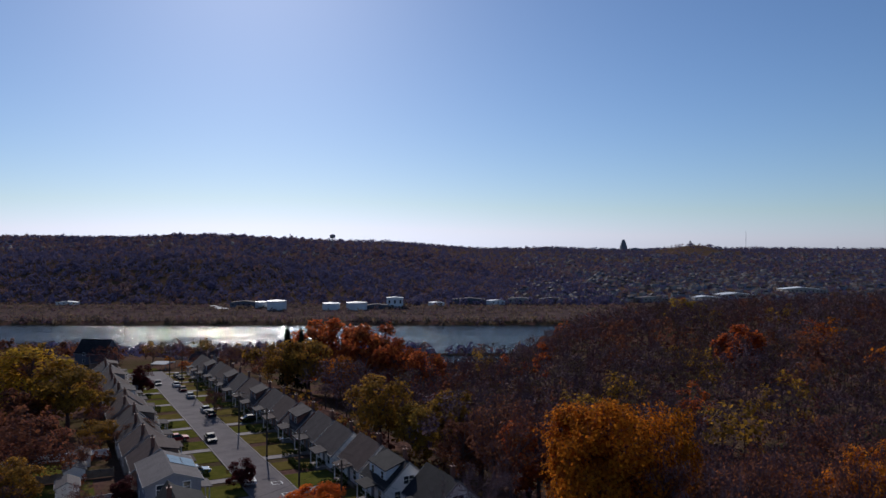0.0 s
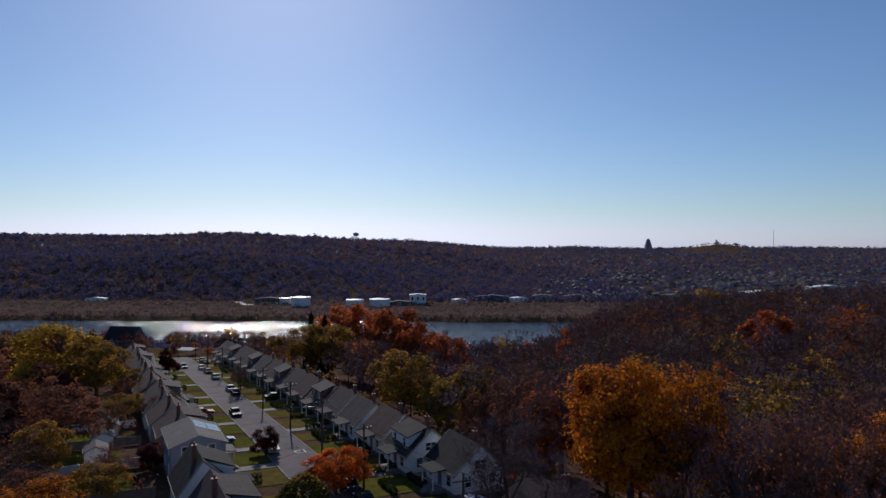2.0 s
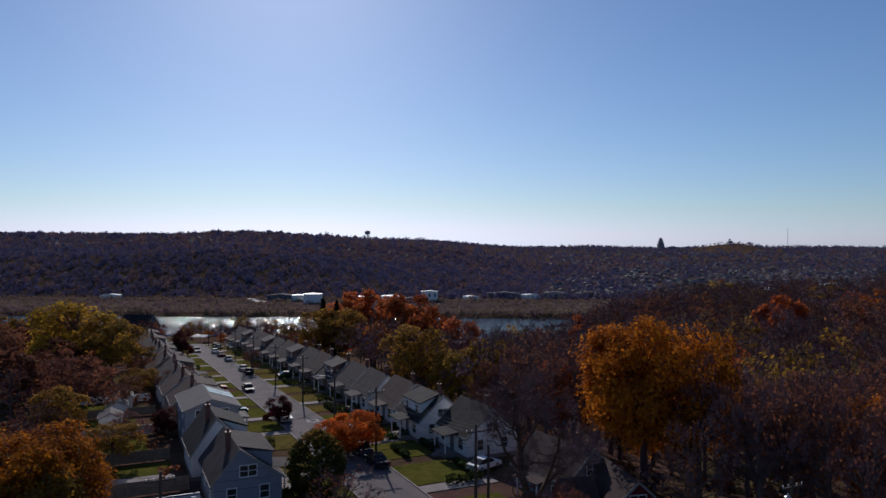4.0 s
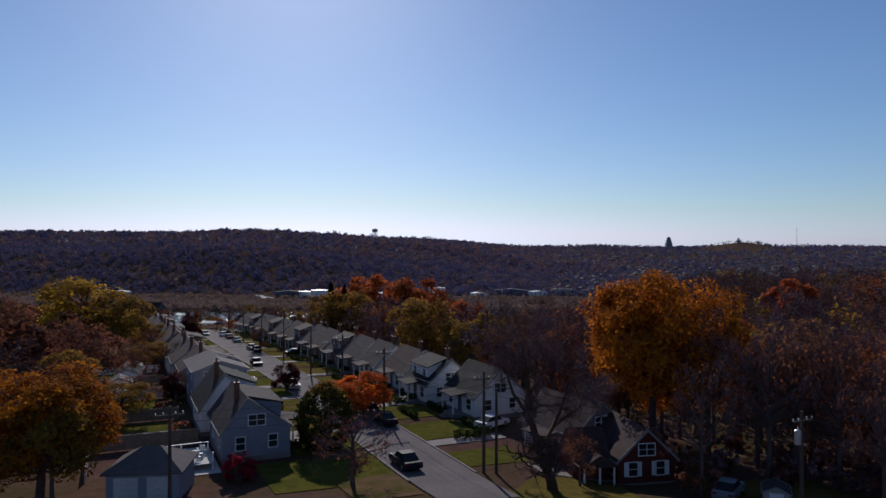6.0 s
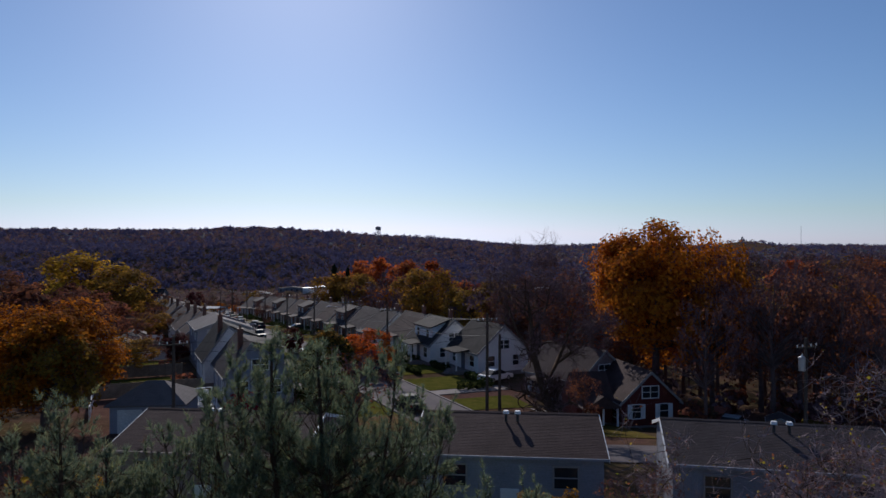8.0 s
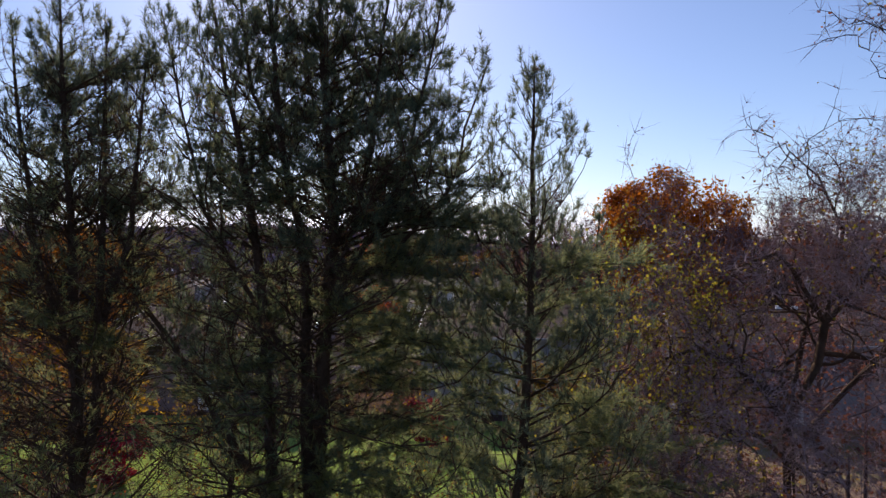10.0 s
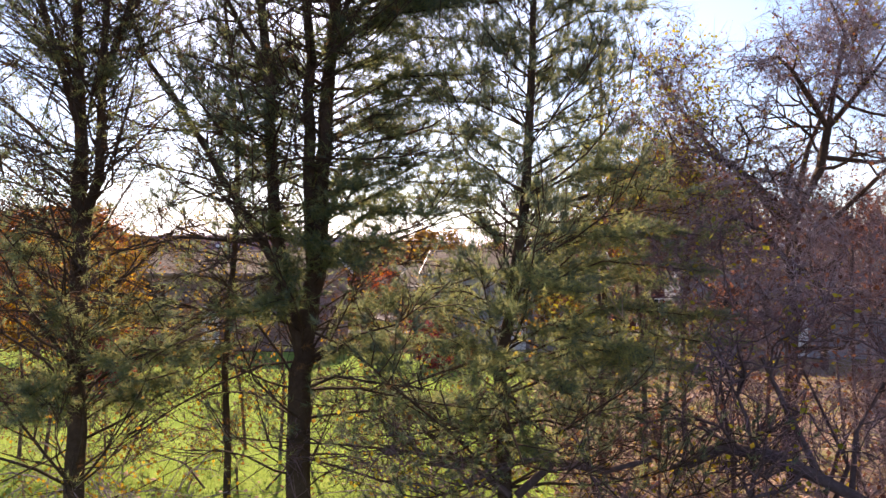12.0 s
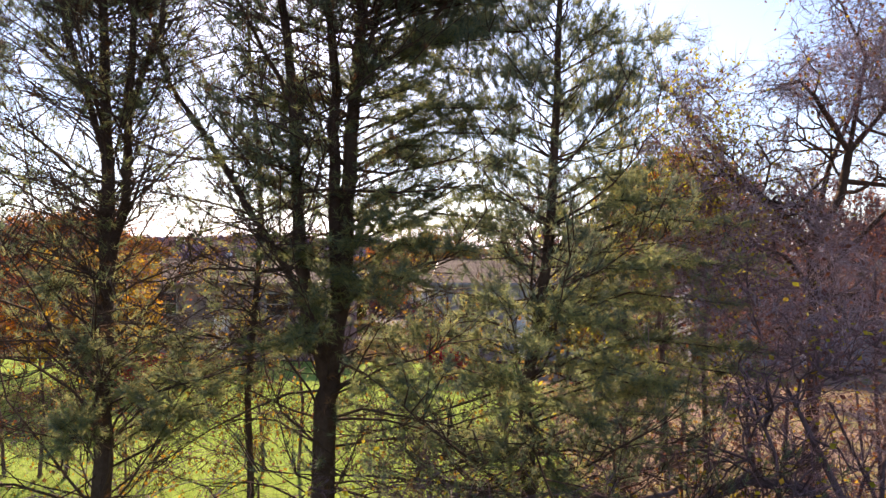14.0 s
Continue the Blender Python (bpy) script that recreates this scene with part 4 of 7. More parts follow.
# trees that stand out
plant("orange", 18.6, 79.0, 17.5, 15.5, 40)
plant("orange2", 26.6, 83.0, 15.2, 8.5, 10)
plant("olive", -11.5, 126.0, 10.6, 12.5)
plant("olive", 1.5, 124.0, 8.6, 7.5)
plant("yellow", -86.5, 146, 13.8, 20)
plant("olive", -76, 141, 10.0, 14)
plant("brown", -100, 140, 10, 14)
plant("brown", -63, 106, 8.0, 13)
plant("olive", -57, 92, 5.5, 8)
plant("orange", -36.5, 55, 10.0, 12.0, 200, "rounded orange autumn tree beside the garage")
plant("olive", -33.5, 52, 7.5, 6.5)
plant("orange2", -42, 50, 9.0, 9)
plant("red", -33, 222, 11.5, 19)
plant("red", -44, 228, 10.5, 17)
plant("olive", -47, 208, 6.0, 13)
plant("olive", -3, 119, 7.5, 11)
plant("brown", 6, 112, 6.5, 11)
plant("red2", 13, 104, 7.5, 10)
plant("red2", -22, 214, 11.0, 18)
plant("olive", -40, 205, 7.0, 15)
plant("red", -14, 206, 8.0, 15)
plant("red2", -5, 196, 5.0, 13)
plant("orange2", -30, 196, 4.0, 13)
plant("conifer", -48, 215, 8.5, 11)
plant("conifer", -45, 221, 7.5, 9)
plant("orange2", 39.5, 76, 9.6, 8.5)
plant("orange2", 45.5, 78, 9.4, 9.0)
plant("orange2", 51.0, 84, 9.6, 8.5)
plant("red", 88, 207, 11.0, 15)
plant("yellow", 120, 345, 9, 22)
plant("maple", -16.5, 88.5, 3.9, 8.8, 0)
plant("brown2", 8.5, 63.5, 3.2, 4.0)
plant("bare2", 18.5, 61, 10.5, 6.0)
plant("bare", 25.5, 64.5, 13.5, 8.0)
plant("bare2", 31.0, 63.5, 12.5, 8.5)
plant("brown2", 35.5, 66.0, 11.5, 9.0)
plant("bare", 30.0, 54.5, 11.0, 6.0)
plant("bare2", 38.0, 56.0, 12.0, 7.5)
for x, y in ((27, 71), (33, 73), (39, 71), (23.5, 75), (44, 74), (36, 79), (29, 67)):
    plant("brown2", x, y, 11.0 + (x * 7 % 3), 9.0)
# the wood beside the street
placed = []
for i in range(7000):
    y = 70 + 420 * rng.random() ** 1.2
    x = rng.uniform(-30, 0.68 * y + 14)
    s, o = to_street(x, y)
    if o < 26 + max(0, s - 60) * 0.05 or (y < 84 and x < 36) or (13 < x < 30 and y < 92):
        continue
    gap = 5.8 if y < 110 else 5.6 + y * 0.005
    if any((x - a) ** 2 + (y - b) ** 2 < gap * gap for a, b in placed):
        continue
    placed.append((x, y))
    z = height(x, y)
    hh = rng.uniform(9.0, 16.5)
    r = rng.random()
    if y > 110:
        k = "bare" if r < 0.90 else "brown" if r < 0.96 else "red" if r < 0.975 else "orange" if r < 0.982 else "olive"
        WOOD.append((k, x, y, z, hh, rng.uniform(10, 15)))
    else:
        k = "bare" if r < 0.30 else "bare2" if r < 0.60 else "brown2" if r < 0.82 else "brown" if r < 0.91 else "red2" if r < 0.93 else "olive" if r < 0.98 else "orange2"
        if x < 22 and r < 0.4:
            k = "brown2"
        plant(k, x, y, z + hh, rng.uniform(8.5, 12.5))
wood_mesh("wood", WOOD, "autumn wood of bare, brown and rusty trees", 41)
# trees at the foot of the street, along the bluff, and in the back gardens
bluff = []
for i in range(120):
    y = rng.uniform(250, 430)
    x = rng.uniform(-0.75 * y, 40)
    s, o = to_street(x, y)
    if abs(o) < 9:
        continue
    bluff.append((rng.choice(["bare", "brown", "bare", "olive", "bare", "brown"]), x, y, height(x, y), rng.uniform(7, 10.5), rng.uniform(7, 11)))
for i in range(130):
    y = rng.uniform(110, 260)
    x = rng.uniform(-0.78 * y - 20, -0.5 * y)
    s, o = to_street(x, y)
    if o > -32 or (-105 < x < -82 and y < 150):
        continue
    bluff.append((rng.choice(["bare", "brown", "brown", "olive", "olive", "brown"]), x, y, height(x, y), rng.uniform(7, 11), rng.uniform(8, 12)))
wood_mesh("wood", bluff, "thin autumn trees along the bluff and gardens", 42, 26, 8, 0.75)
for x, y, k, h in ((-70, 120, "brown2", 8), (-66, 74, "brown", 7), (-75, 60, "brown2", 7), (-58, 112, "brown2", 6), (-84, 100, "brown", 9), (-95, 96, "brown", 9), (-52, 66, "brown2", 6), (-60, 58, "brown", 8),
                (-55, 125, "brown", 6), (-68, 138, "brown2", 7), (-75, 152, "olive", 7), (-84, 165, "brown", 8), (-92, 178, "brown2", 7), (-63, 128, "olive", 5), (-72, 104, "bare", 8), (-80, 116, "brown", 7), (-56, 86, "bare2", 7), (-48, 92, "brown2", 4), (-99, 190, "olive", 7), (-104, 165, "brown", 8), (-45, 70, "brown2", 5), (-44, 82, "olive", 5), (-50, 78, "brown", 5.5), (-78, 82, "brown", 8)):
    plant(k, x, y, height(x, y) + h, rng.uniform(6, 9))
# along the far edge of the lawn
for x, y, k, tp, w in ((-20, 29, "brown2", 5.4, 5), (-15, 24, "yellow", 5.8, 6.0), (-17.5, 21, "orange2", 5.6, 4.5), (-8.5, 31, "bare2", 3.6, 3.5), (-3.5, 30, "bare", 3.6, 3.0), (2.6, 30, "olive", 3.6, 3.0),
                       (6.4, 29, "bare", 5.0, 4), (12.6, 28, "bare2", 6.0, 5), (17, 27, "bare", 6.4, 5.5), (21, 28, "brown2", 6.4, 5.5), (-18, 19, "yellow", 6.2, 4.5), (8.6, 25, "bare2", 5.4, 3.5)):
    plant(k, x, y, tp, w)
plant("crimson", -12.4, 22, 2.6, 2.4)
plant("crimson", -2.6, 27.5, 2.4, 2.0)
under = []
for i in range(150):
    x, y = rng.uniform(16, 52), rng.uniform(54, 84)
    if y < 0.75 * x + 14 or (x < 30 and 55 < y < 59) or (10 < x < 20 and 64 < y < 76):
        continue
    under.append((rng.choice(["bare", "bare", "bare", "brown"]), x, y, height(x, y), rng.uniform(1.2, 3.0), rng.uniform(2.0, 3.6)))
for i in range(60):
    s, o = rng.uniform(15, 130), rng.uniform(20, 27)
    x, y = on_street(s, o)
    under.append((rng.choice(["bare", "olive", "brown", "brown"]), x, y, height(x, y), rng.uniform(1.5, 4.0), rng.uniform(2.5, 4.5)))
for i in range(110):
    s, o = rng.uniform(26, 140), rng.uniform(-62, -20)
    x, y = on_street(s, o)
    under.append((rng.choice(["bare", "olive", "brown", "brown"]), x, y, height(x, y), rng.uniform(1.0, 2.6), rng.uniform(1.6, 3.6)))
wood_mesh("undergrowth", under, "brown undergrowth at the edge of the wood", 43, 9, 4, 0.34)
# planted trees by the houses
plant("plum", -30.2, 104.5, 1.9, 4.6)
plant("yew", -16.9, 72.5, 5.3, 6.0)
plant("bare2", -11.6, 60.5, 5.4, 7.5)
plant("crimson", -21.9, 61.0, 1.2, 3.0)
plant("plum", -44, 96, 2.0, 4.0)
plant("plum", -82, 190, 2.0, 6.0)
plant("brown2", -52, 158, 2.0, 6.0)
plant("orange2", -90, 246, -6.0, 7.0)


# ---- far bank and hills ----
def far_woods(name, n, box, size, label, seed, keep, russet=lambda x, y: 0.1, leaf="far", per=13):
    """Far tree crowns, each a rounded heap of leafy scraps that lie across its outside."""
    rs = np.random.RandomState(seed)
    x0, x1, y0, y1 = box
    pts, warm = [], []
    while len(pts) < n:
        x, y = rs.uniform(x0, x1), rs.uniform(y0, y1)
        if keep(x, y):
            pts.append((x, y, height(x, y)))
            patch = noise.noise(Vector((x * 0.006, y * 0.006, seed))) * 0.5
            warm.append(rs.uniform() < russet(x, y) + patch * (russet(x, y) > 0.05))
    p = np.array(pts)
    sc = (0.6 + rs.uniform(0, 1, n) ** 2.0 * 0.9) * size
    d = rs.normal(size=(n, per, 3))
    d[:, :, 2] = np.abs(d[:, :, 2])
    d /= np.linalg.norm(d, axis=2, keepdims=True)
    c = p[:, None, :] + d * np.array([0.85, 0.85, 1.35]) * rs.uniform(0.72, 1.05, (n, per, 1)) * sc[:, None, None]
    nn = (d + rs.normal(size=d.shape) * 0.15).reshape(-1, 3)
    v, f = quads(c.reshape(-1, 3), np.repeat(sc, per) * 0.66, rs, 0.0, nn)
    v = v.reshape(-1, 4, 3)[:, :3].reshape(-1, 3)
    f = np.arange(len(v)).reshape(-1, 3)
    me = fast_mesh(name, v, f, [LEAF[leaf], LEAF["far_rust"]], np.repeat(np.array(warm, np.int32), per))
    tagged(new(name, me), label, "woodland", kind="stuff")


def hillside(x, y):
    return abs(x) < 0.75 * y + 60 and x - (0.08 * y - 60) < 250


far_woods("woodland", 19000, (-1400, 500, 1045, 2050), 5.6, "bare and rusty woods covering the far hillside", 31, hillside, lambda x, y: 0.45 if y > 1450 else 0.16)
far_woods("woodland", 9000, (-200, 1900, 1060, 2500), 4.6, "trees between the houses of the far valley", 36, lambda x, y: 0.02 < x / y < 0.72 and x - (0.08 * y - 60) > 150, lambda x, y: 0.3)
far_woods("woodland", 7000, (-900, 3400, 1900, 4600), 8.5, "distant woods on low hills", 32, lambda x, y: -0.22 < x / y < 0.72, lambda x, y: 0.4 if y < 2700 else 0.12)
far_woods("woodland", 3000, (-800, 700, 860, 1030), 3.2, "dry scrub and low trees on the far river bank", 33, lambda x, y: (x * 3 + y * 7) % 11 < (7 if y > 985 else 3.2), lambda x, y: 0.35, "shore", 14)
far_woods("woodland", 900, (-800, 700, 836, 862), 4.2, "low trees along the far water's edge", 37, lambda x, y: True, lambda x, y: 0.4, "shore", 14)
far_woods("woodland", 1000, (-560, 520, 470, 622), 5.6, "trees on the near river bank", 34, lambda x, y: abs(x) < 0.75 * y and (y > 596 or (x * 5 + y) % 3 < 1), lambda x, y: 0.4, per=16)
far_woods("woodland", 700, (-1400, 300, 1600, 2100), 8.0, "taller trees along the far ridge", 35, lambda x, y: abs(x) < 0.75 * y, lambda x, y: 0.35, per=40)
# ---- pines and scrub in front of the lawn ----
def needle_tufts(pos, dirs, rs, k=30, length=0.12, width=0.0062, shoot=0.2):
    """Bottle brushes: needles stand out all round the last stretch of a shoot, and close up at its tip."""
    n = len(pos)
    d = np.repeat(dirs, k, 0)
    u = rs.uniform(0, 1, (n * k, 1))
    side = np.cross(d, rs.normal(size=(n * k, 3)))
    side /= np.linalg.norm(side, axis=1, keepdims=True) + 1e-9
    a = np.radians(12 + 52 * u ** 0.7 + rs.normal(size=u.shape) * 9)
    g = d * np.cos(a) + side * np.sin(a)
    base = np.repeat(pos, k, 0) - d * u * shoot * np.repeat(rs.uniform(0.7, 1.25, (n, 1)), k, 0)
    return blades(base, g, rs.uniform(0.75, 1.2, n * k) * length, width, rs)


def unit(v):
    return v / (np.linalg.norm(v) + 1e-9)


def pine(x, y, stems, seed, label, reach, start, dens=1.0, tufts=30, boughs=(), screens=(), rise=0.0, cone=0.55):
    """stems: paths of ((x, y, z), radius) from the base. reach(f): branch length at a part f of the height. rise: how steeply bare limbs climb."""
    rs = np.random.RandomState(seed)
    z0 = height(x, y)
    t = thing("pine_tree", pose(x, y, z0), label, "pine tree", "pines")
    wood = Mesh()
    P, D, dead, SP, SD = [], [], [], [], []
    tw_p, tw_d, tw_l = [], [], []
    def limb(c, d, L, live, f, rs):
        """One wandering branch with side shoots; living shoots turn upwards and end in brushes of needles."""
        pts_, dd, q = [c], d.copy(), c.copy()
        for k in range(5):
            dd = unit(dd + rs.normal(size=3) * (0.15 if live else 0.2) + np.array([0, 0, 0.06 + 0.22 * f if live else 0.05]))
            q = q + dd * L / 5
            pts_.append(q)
        r = (0.004 + 0.0065 * L) * (1.0 if live else 0.9)
        wood.tube([tuple(p_) for p_ in pts_], [r, r * 0.85, r * 0.7, r * 0.5, r * 0.35, 0.003], 4, False)
        across = unit(np.cross(dd, np.array([0, 0, 1.0])))
        for j in range(int((1.2 if L < 0.9 else 2) + L * (3.6 if live else 3.0))):
            u = rs.uniform(0.2, 1.0) * 5
            k = min(4, int(u))
            base = pts_[k] + (pts_[k + 1] - pts_[k]) * (u - k)
            sd = unit(dd * 0.6 + across * rs.choice([-1, 1]) * rs.uniform(0.3, 0.9) + rs.normal(size=3) * 0.25 + np.array([0, 0, 0.15 + 0.5 * f if live else 0.1]))
            sl = min(0.85, L * rs.uniform(0.2, 0.5) * (1.2 - 0.12 * u))
            mid = base + sd * sl * 0.5 + rs.normal(size=3) * 0.07 * sl
            end = base + sd * sl + np.array([0, 0, (0.15 + 0.4 * f if live else rs.normal() * 0.15) * sl])
            wood.tube([tuple(base), tuple(mid), tuple(end)], [r * 0.45, r * 0.3, 0.002], 3, False)
            up = unit(end - mid + np.array([0, 0, 0.35 * f * sl]))
            if live:
                P.append(end); D.append(up)
                if sl > 0.3 and f < 0.62:
                    P.append(mid + sd * 0.05); D.append(unit(sd + rs.normal(size=3) * 0.25))
                for e_ in range(rs.randint(0, 3 if f < 0.62 else 2)):
                    tb = base + (end - base) * rs.uniform(0.3, 0.9)
                    td = unit(up * 0.8 + rs.normal(size=3) * 0.5 + np.array([0, 0, 0.5 * f]))
                    tl = rs.uniform(0.12, 0.3)
                    tw_p.append(tb); tw_d.append(td); tw_l.append(tl)
                    P.append(tb + td * tl); D.append(td)
            else:
                for e_ in range(int(2 + sl * 7)):
                    tb = base + (end - base) * rs.uniform(0.2, 1.0)
                    td = unit(sd * 0.6 + rs.normal(size=3) * 0.7)
                    tl = rs.uniform(0.12, 0.45)
                    tw_p.append(tb); tw_d.append(td); tw_l.append(tl)
                    h = rs.uniform()
                    if h < 0.11:
                        SP.append(tb + td * tl); SD.append(td)
                    elif h < 0.16:
                        dead.append((tb + td * tl, td))
        if live:
            P.append(q); D.append(unit(dd + np.array([0, 0, 0.5])))

    for path, first, share in stems:
        pts = [np.array(p[0], float) - np.array([x, y, z0]) for p in path]
        rad = [p[1] for p in path]
        # finer path with a little sway
        fine, fr = [], []
        for a, b, ra, rb in zip(pts, pts[1:], rad, rad[1:]):
            for q in (0, 0.25, 0.5, 0.75):
                fine.append(a + (b - a) * q + (rs.normal(size=3) * np.array([.02, .02, 0]) if q else 0))
                fr.append(ra + (rb - ra) * q)
        fine.append(pts[-1])
        fr.append(rad[-1])
        wood.tube([tuple(p) for p in fine], fr, 9, True)
        top = pts[-1][2]
        zz = first - z0
        while zz < top - 0.1:
            f = zz / top
            k = min(len(fine) - 2, max(0, int(np.searchsorted([p[2] for p in fine], zz)) - 1))
            q = (zz - fine[k][2]) / max(1e-6, fine[k + 1][2] - fine[k][2])
            c = fine[k] + (fine[k + 1] - fine[k]) * q
            n = rs.poisson(3.6 * dens * share) + 1
            a0 = rs.uniform(0, 6.28)
            tip = top - zz
            for i in range(n):
                ang = a0 + 6.283 * i / n + rs.normal() * 0.5
                L = min(reach(f), 0.22 + cone * tip) * rs.uniform(0.55, 1.2)
                if L < 0.1:
                    continue
                live = rs.uniform() < min(0.9, max(0.0, (f - start + 0.28) * 1.7))
                lift = -0.05 + 0.9 * f ** 2 + rs.normal() * 0.22
                if not live:
                    lift = rise + rs.normal() * 0.35
                d = unit(np.array([math.cos(ang), math.sin(ang), lift]))
                limb(c, d, L if live else L * 1.2, live, f, rs)
            zz += (0.20 + 0.22 * (1 - f) + 0.16 * max(0.0, 1 - tip / 1.8)) / dens * rs.uniform(0.6, 1.3)
        for k in range(2):
            P.append(pts[-1] - np.array([0, 0, 0.12 * k])); D.append(unit(np.array([0, 0, 1.0]) + rs.normal(size=3) * 0.12))
    for end in list(boughs) + [tuple(rs.uniform(lo, hi) for lo, hi in zip(*box)) for count, box in screens for k in range(count)]:
        # a leafy bough that reaches out from the stem
        e_ = np.array(end) - np.array([x, y, z0])
        st = np.array([0.0, 0.0, e_[2] - 0.25 - 0.25 * rs.uniform()])
        for path, first, share in stems[:1]:
            zs = [p[0][2] - z0 for p in path]
            st[0] = np.interp(st[2], zs, [p[0][0] - x for p in path]); st[1] = np.interp(st[2], zs, [p[0][1] - y for p in path])
        L = np.linalg.norm(e_ - st)
        mid = st + (e_ - st) * 0.5 + np.array([0, 0, 0.12 * L])
        wood.tube([tuple(st), tuple(mid), tuple(e_)], [0.018, 0.012, 0.004], 4, False)
        d = unit(e_ - st)
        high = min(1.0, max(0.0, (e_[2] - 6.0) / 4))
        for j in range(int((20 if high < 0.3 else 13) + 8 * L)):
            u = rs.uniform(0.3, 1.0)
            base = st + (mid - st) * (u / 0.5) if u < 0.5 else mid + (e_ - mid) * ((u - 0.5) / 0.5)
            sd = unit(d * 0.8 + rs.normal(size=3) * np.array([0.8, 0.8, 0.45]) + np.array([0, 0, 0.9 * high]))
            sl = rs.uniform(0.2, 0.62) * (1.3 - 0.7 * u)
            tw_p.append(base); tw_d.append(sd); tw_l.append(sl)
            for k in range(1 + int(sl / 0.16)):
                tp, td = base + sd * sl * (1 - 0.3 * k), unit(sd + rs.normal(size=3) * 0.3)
                # low boughs mostly take the needles whose colour carries the sunlight
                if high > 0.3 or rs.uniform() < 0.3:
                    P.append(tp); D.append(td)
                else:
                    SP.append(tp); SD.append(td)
    part("trunk", wood, MAT["bark_dark"], t, smooth=True)
    v, f = blades(np.array(tw_p), np.array(tw_d), np.array(tw_l), 0.009, rs)
    tagged(part("brushwood", fast_mesh("brushwood", v, f, [MAT["bark_dark"]]), None, t), kind="stuff")
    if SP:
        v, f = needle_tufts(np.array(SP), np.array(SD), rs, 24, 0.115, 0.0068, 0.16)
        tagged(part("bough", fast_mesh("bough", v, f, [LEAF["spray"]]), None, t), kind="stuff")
    v, f = needle_tufts(np.array(P), np.array(D), rs, tufts, 0.10, 0.009, 0.10)
    tagged(part("foliage", fast_mesh("foliage", v, f, [LEAF["needle"]]), None, t), kind="stuff")
    if dead:
        v, f = needle_tufts(np.array([d[0] for d in dead]), np.array([d[1] for d in dead]), rs, 20, 0.10, 0.006, 0.12)
        tagged(part("dead_foliage", fast_mesh("dead_foliage", v, f, [LEAF["bronze"]]), None, t), kind="stuff")
    return t


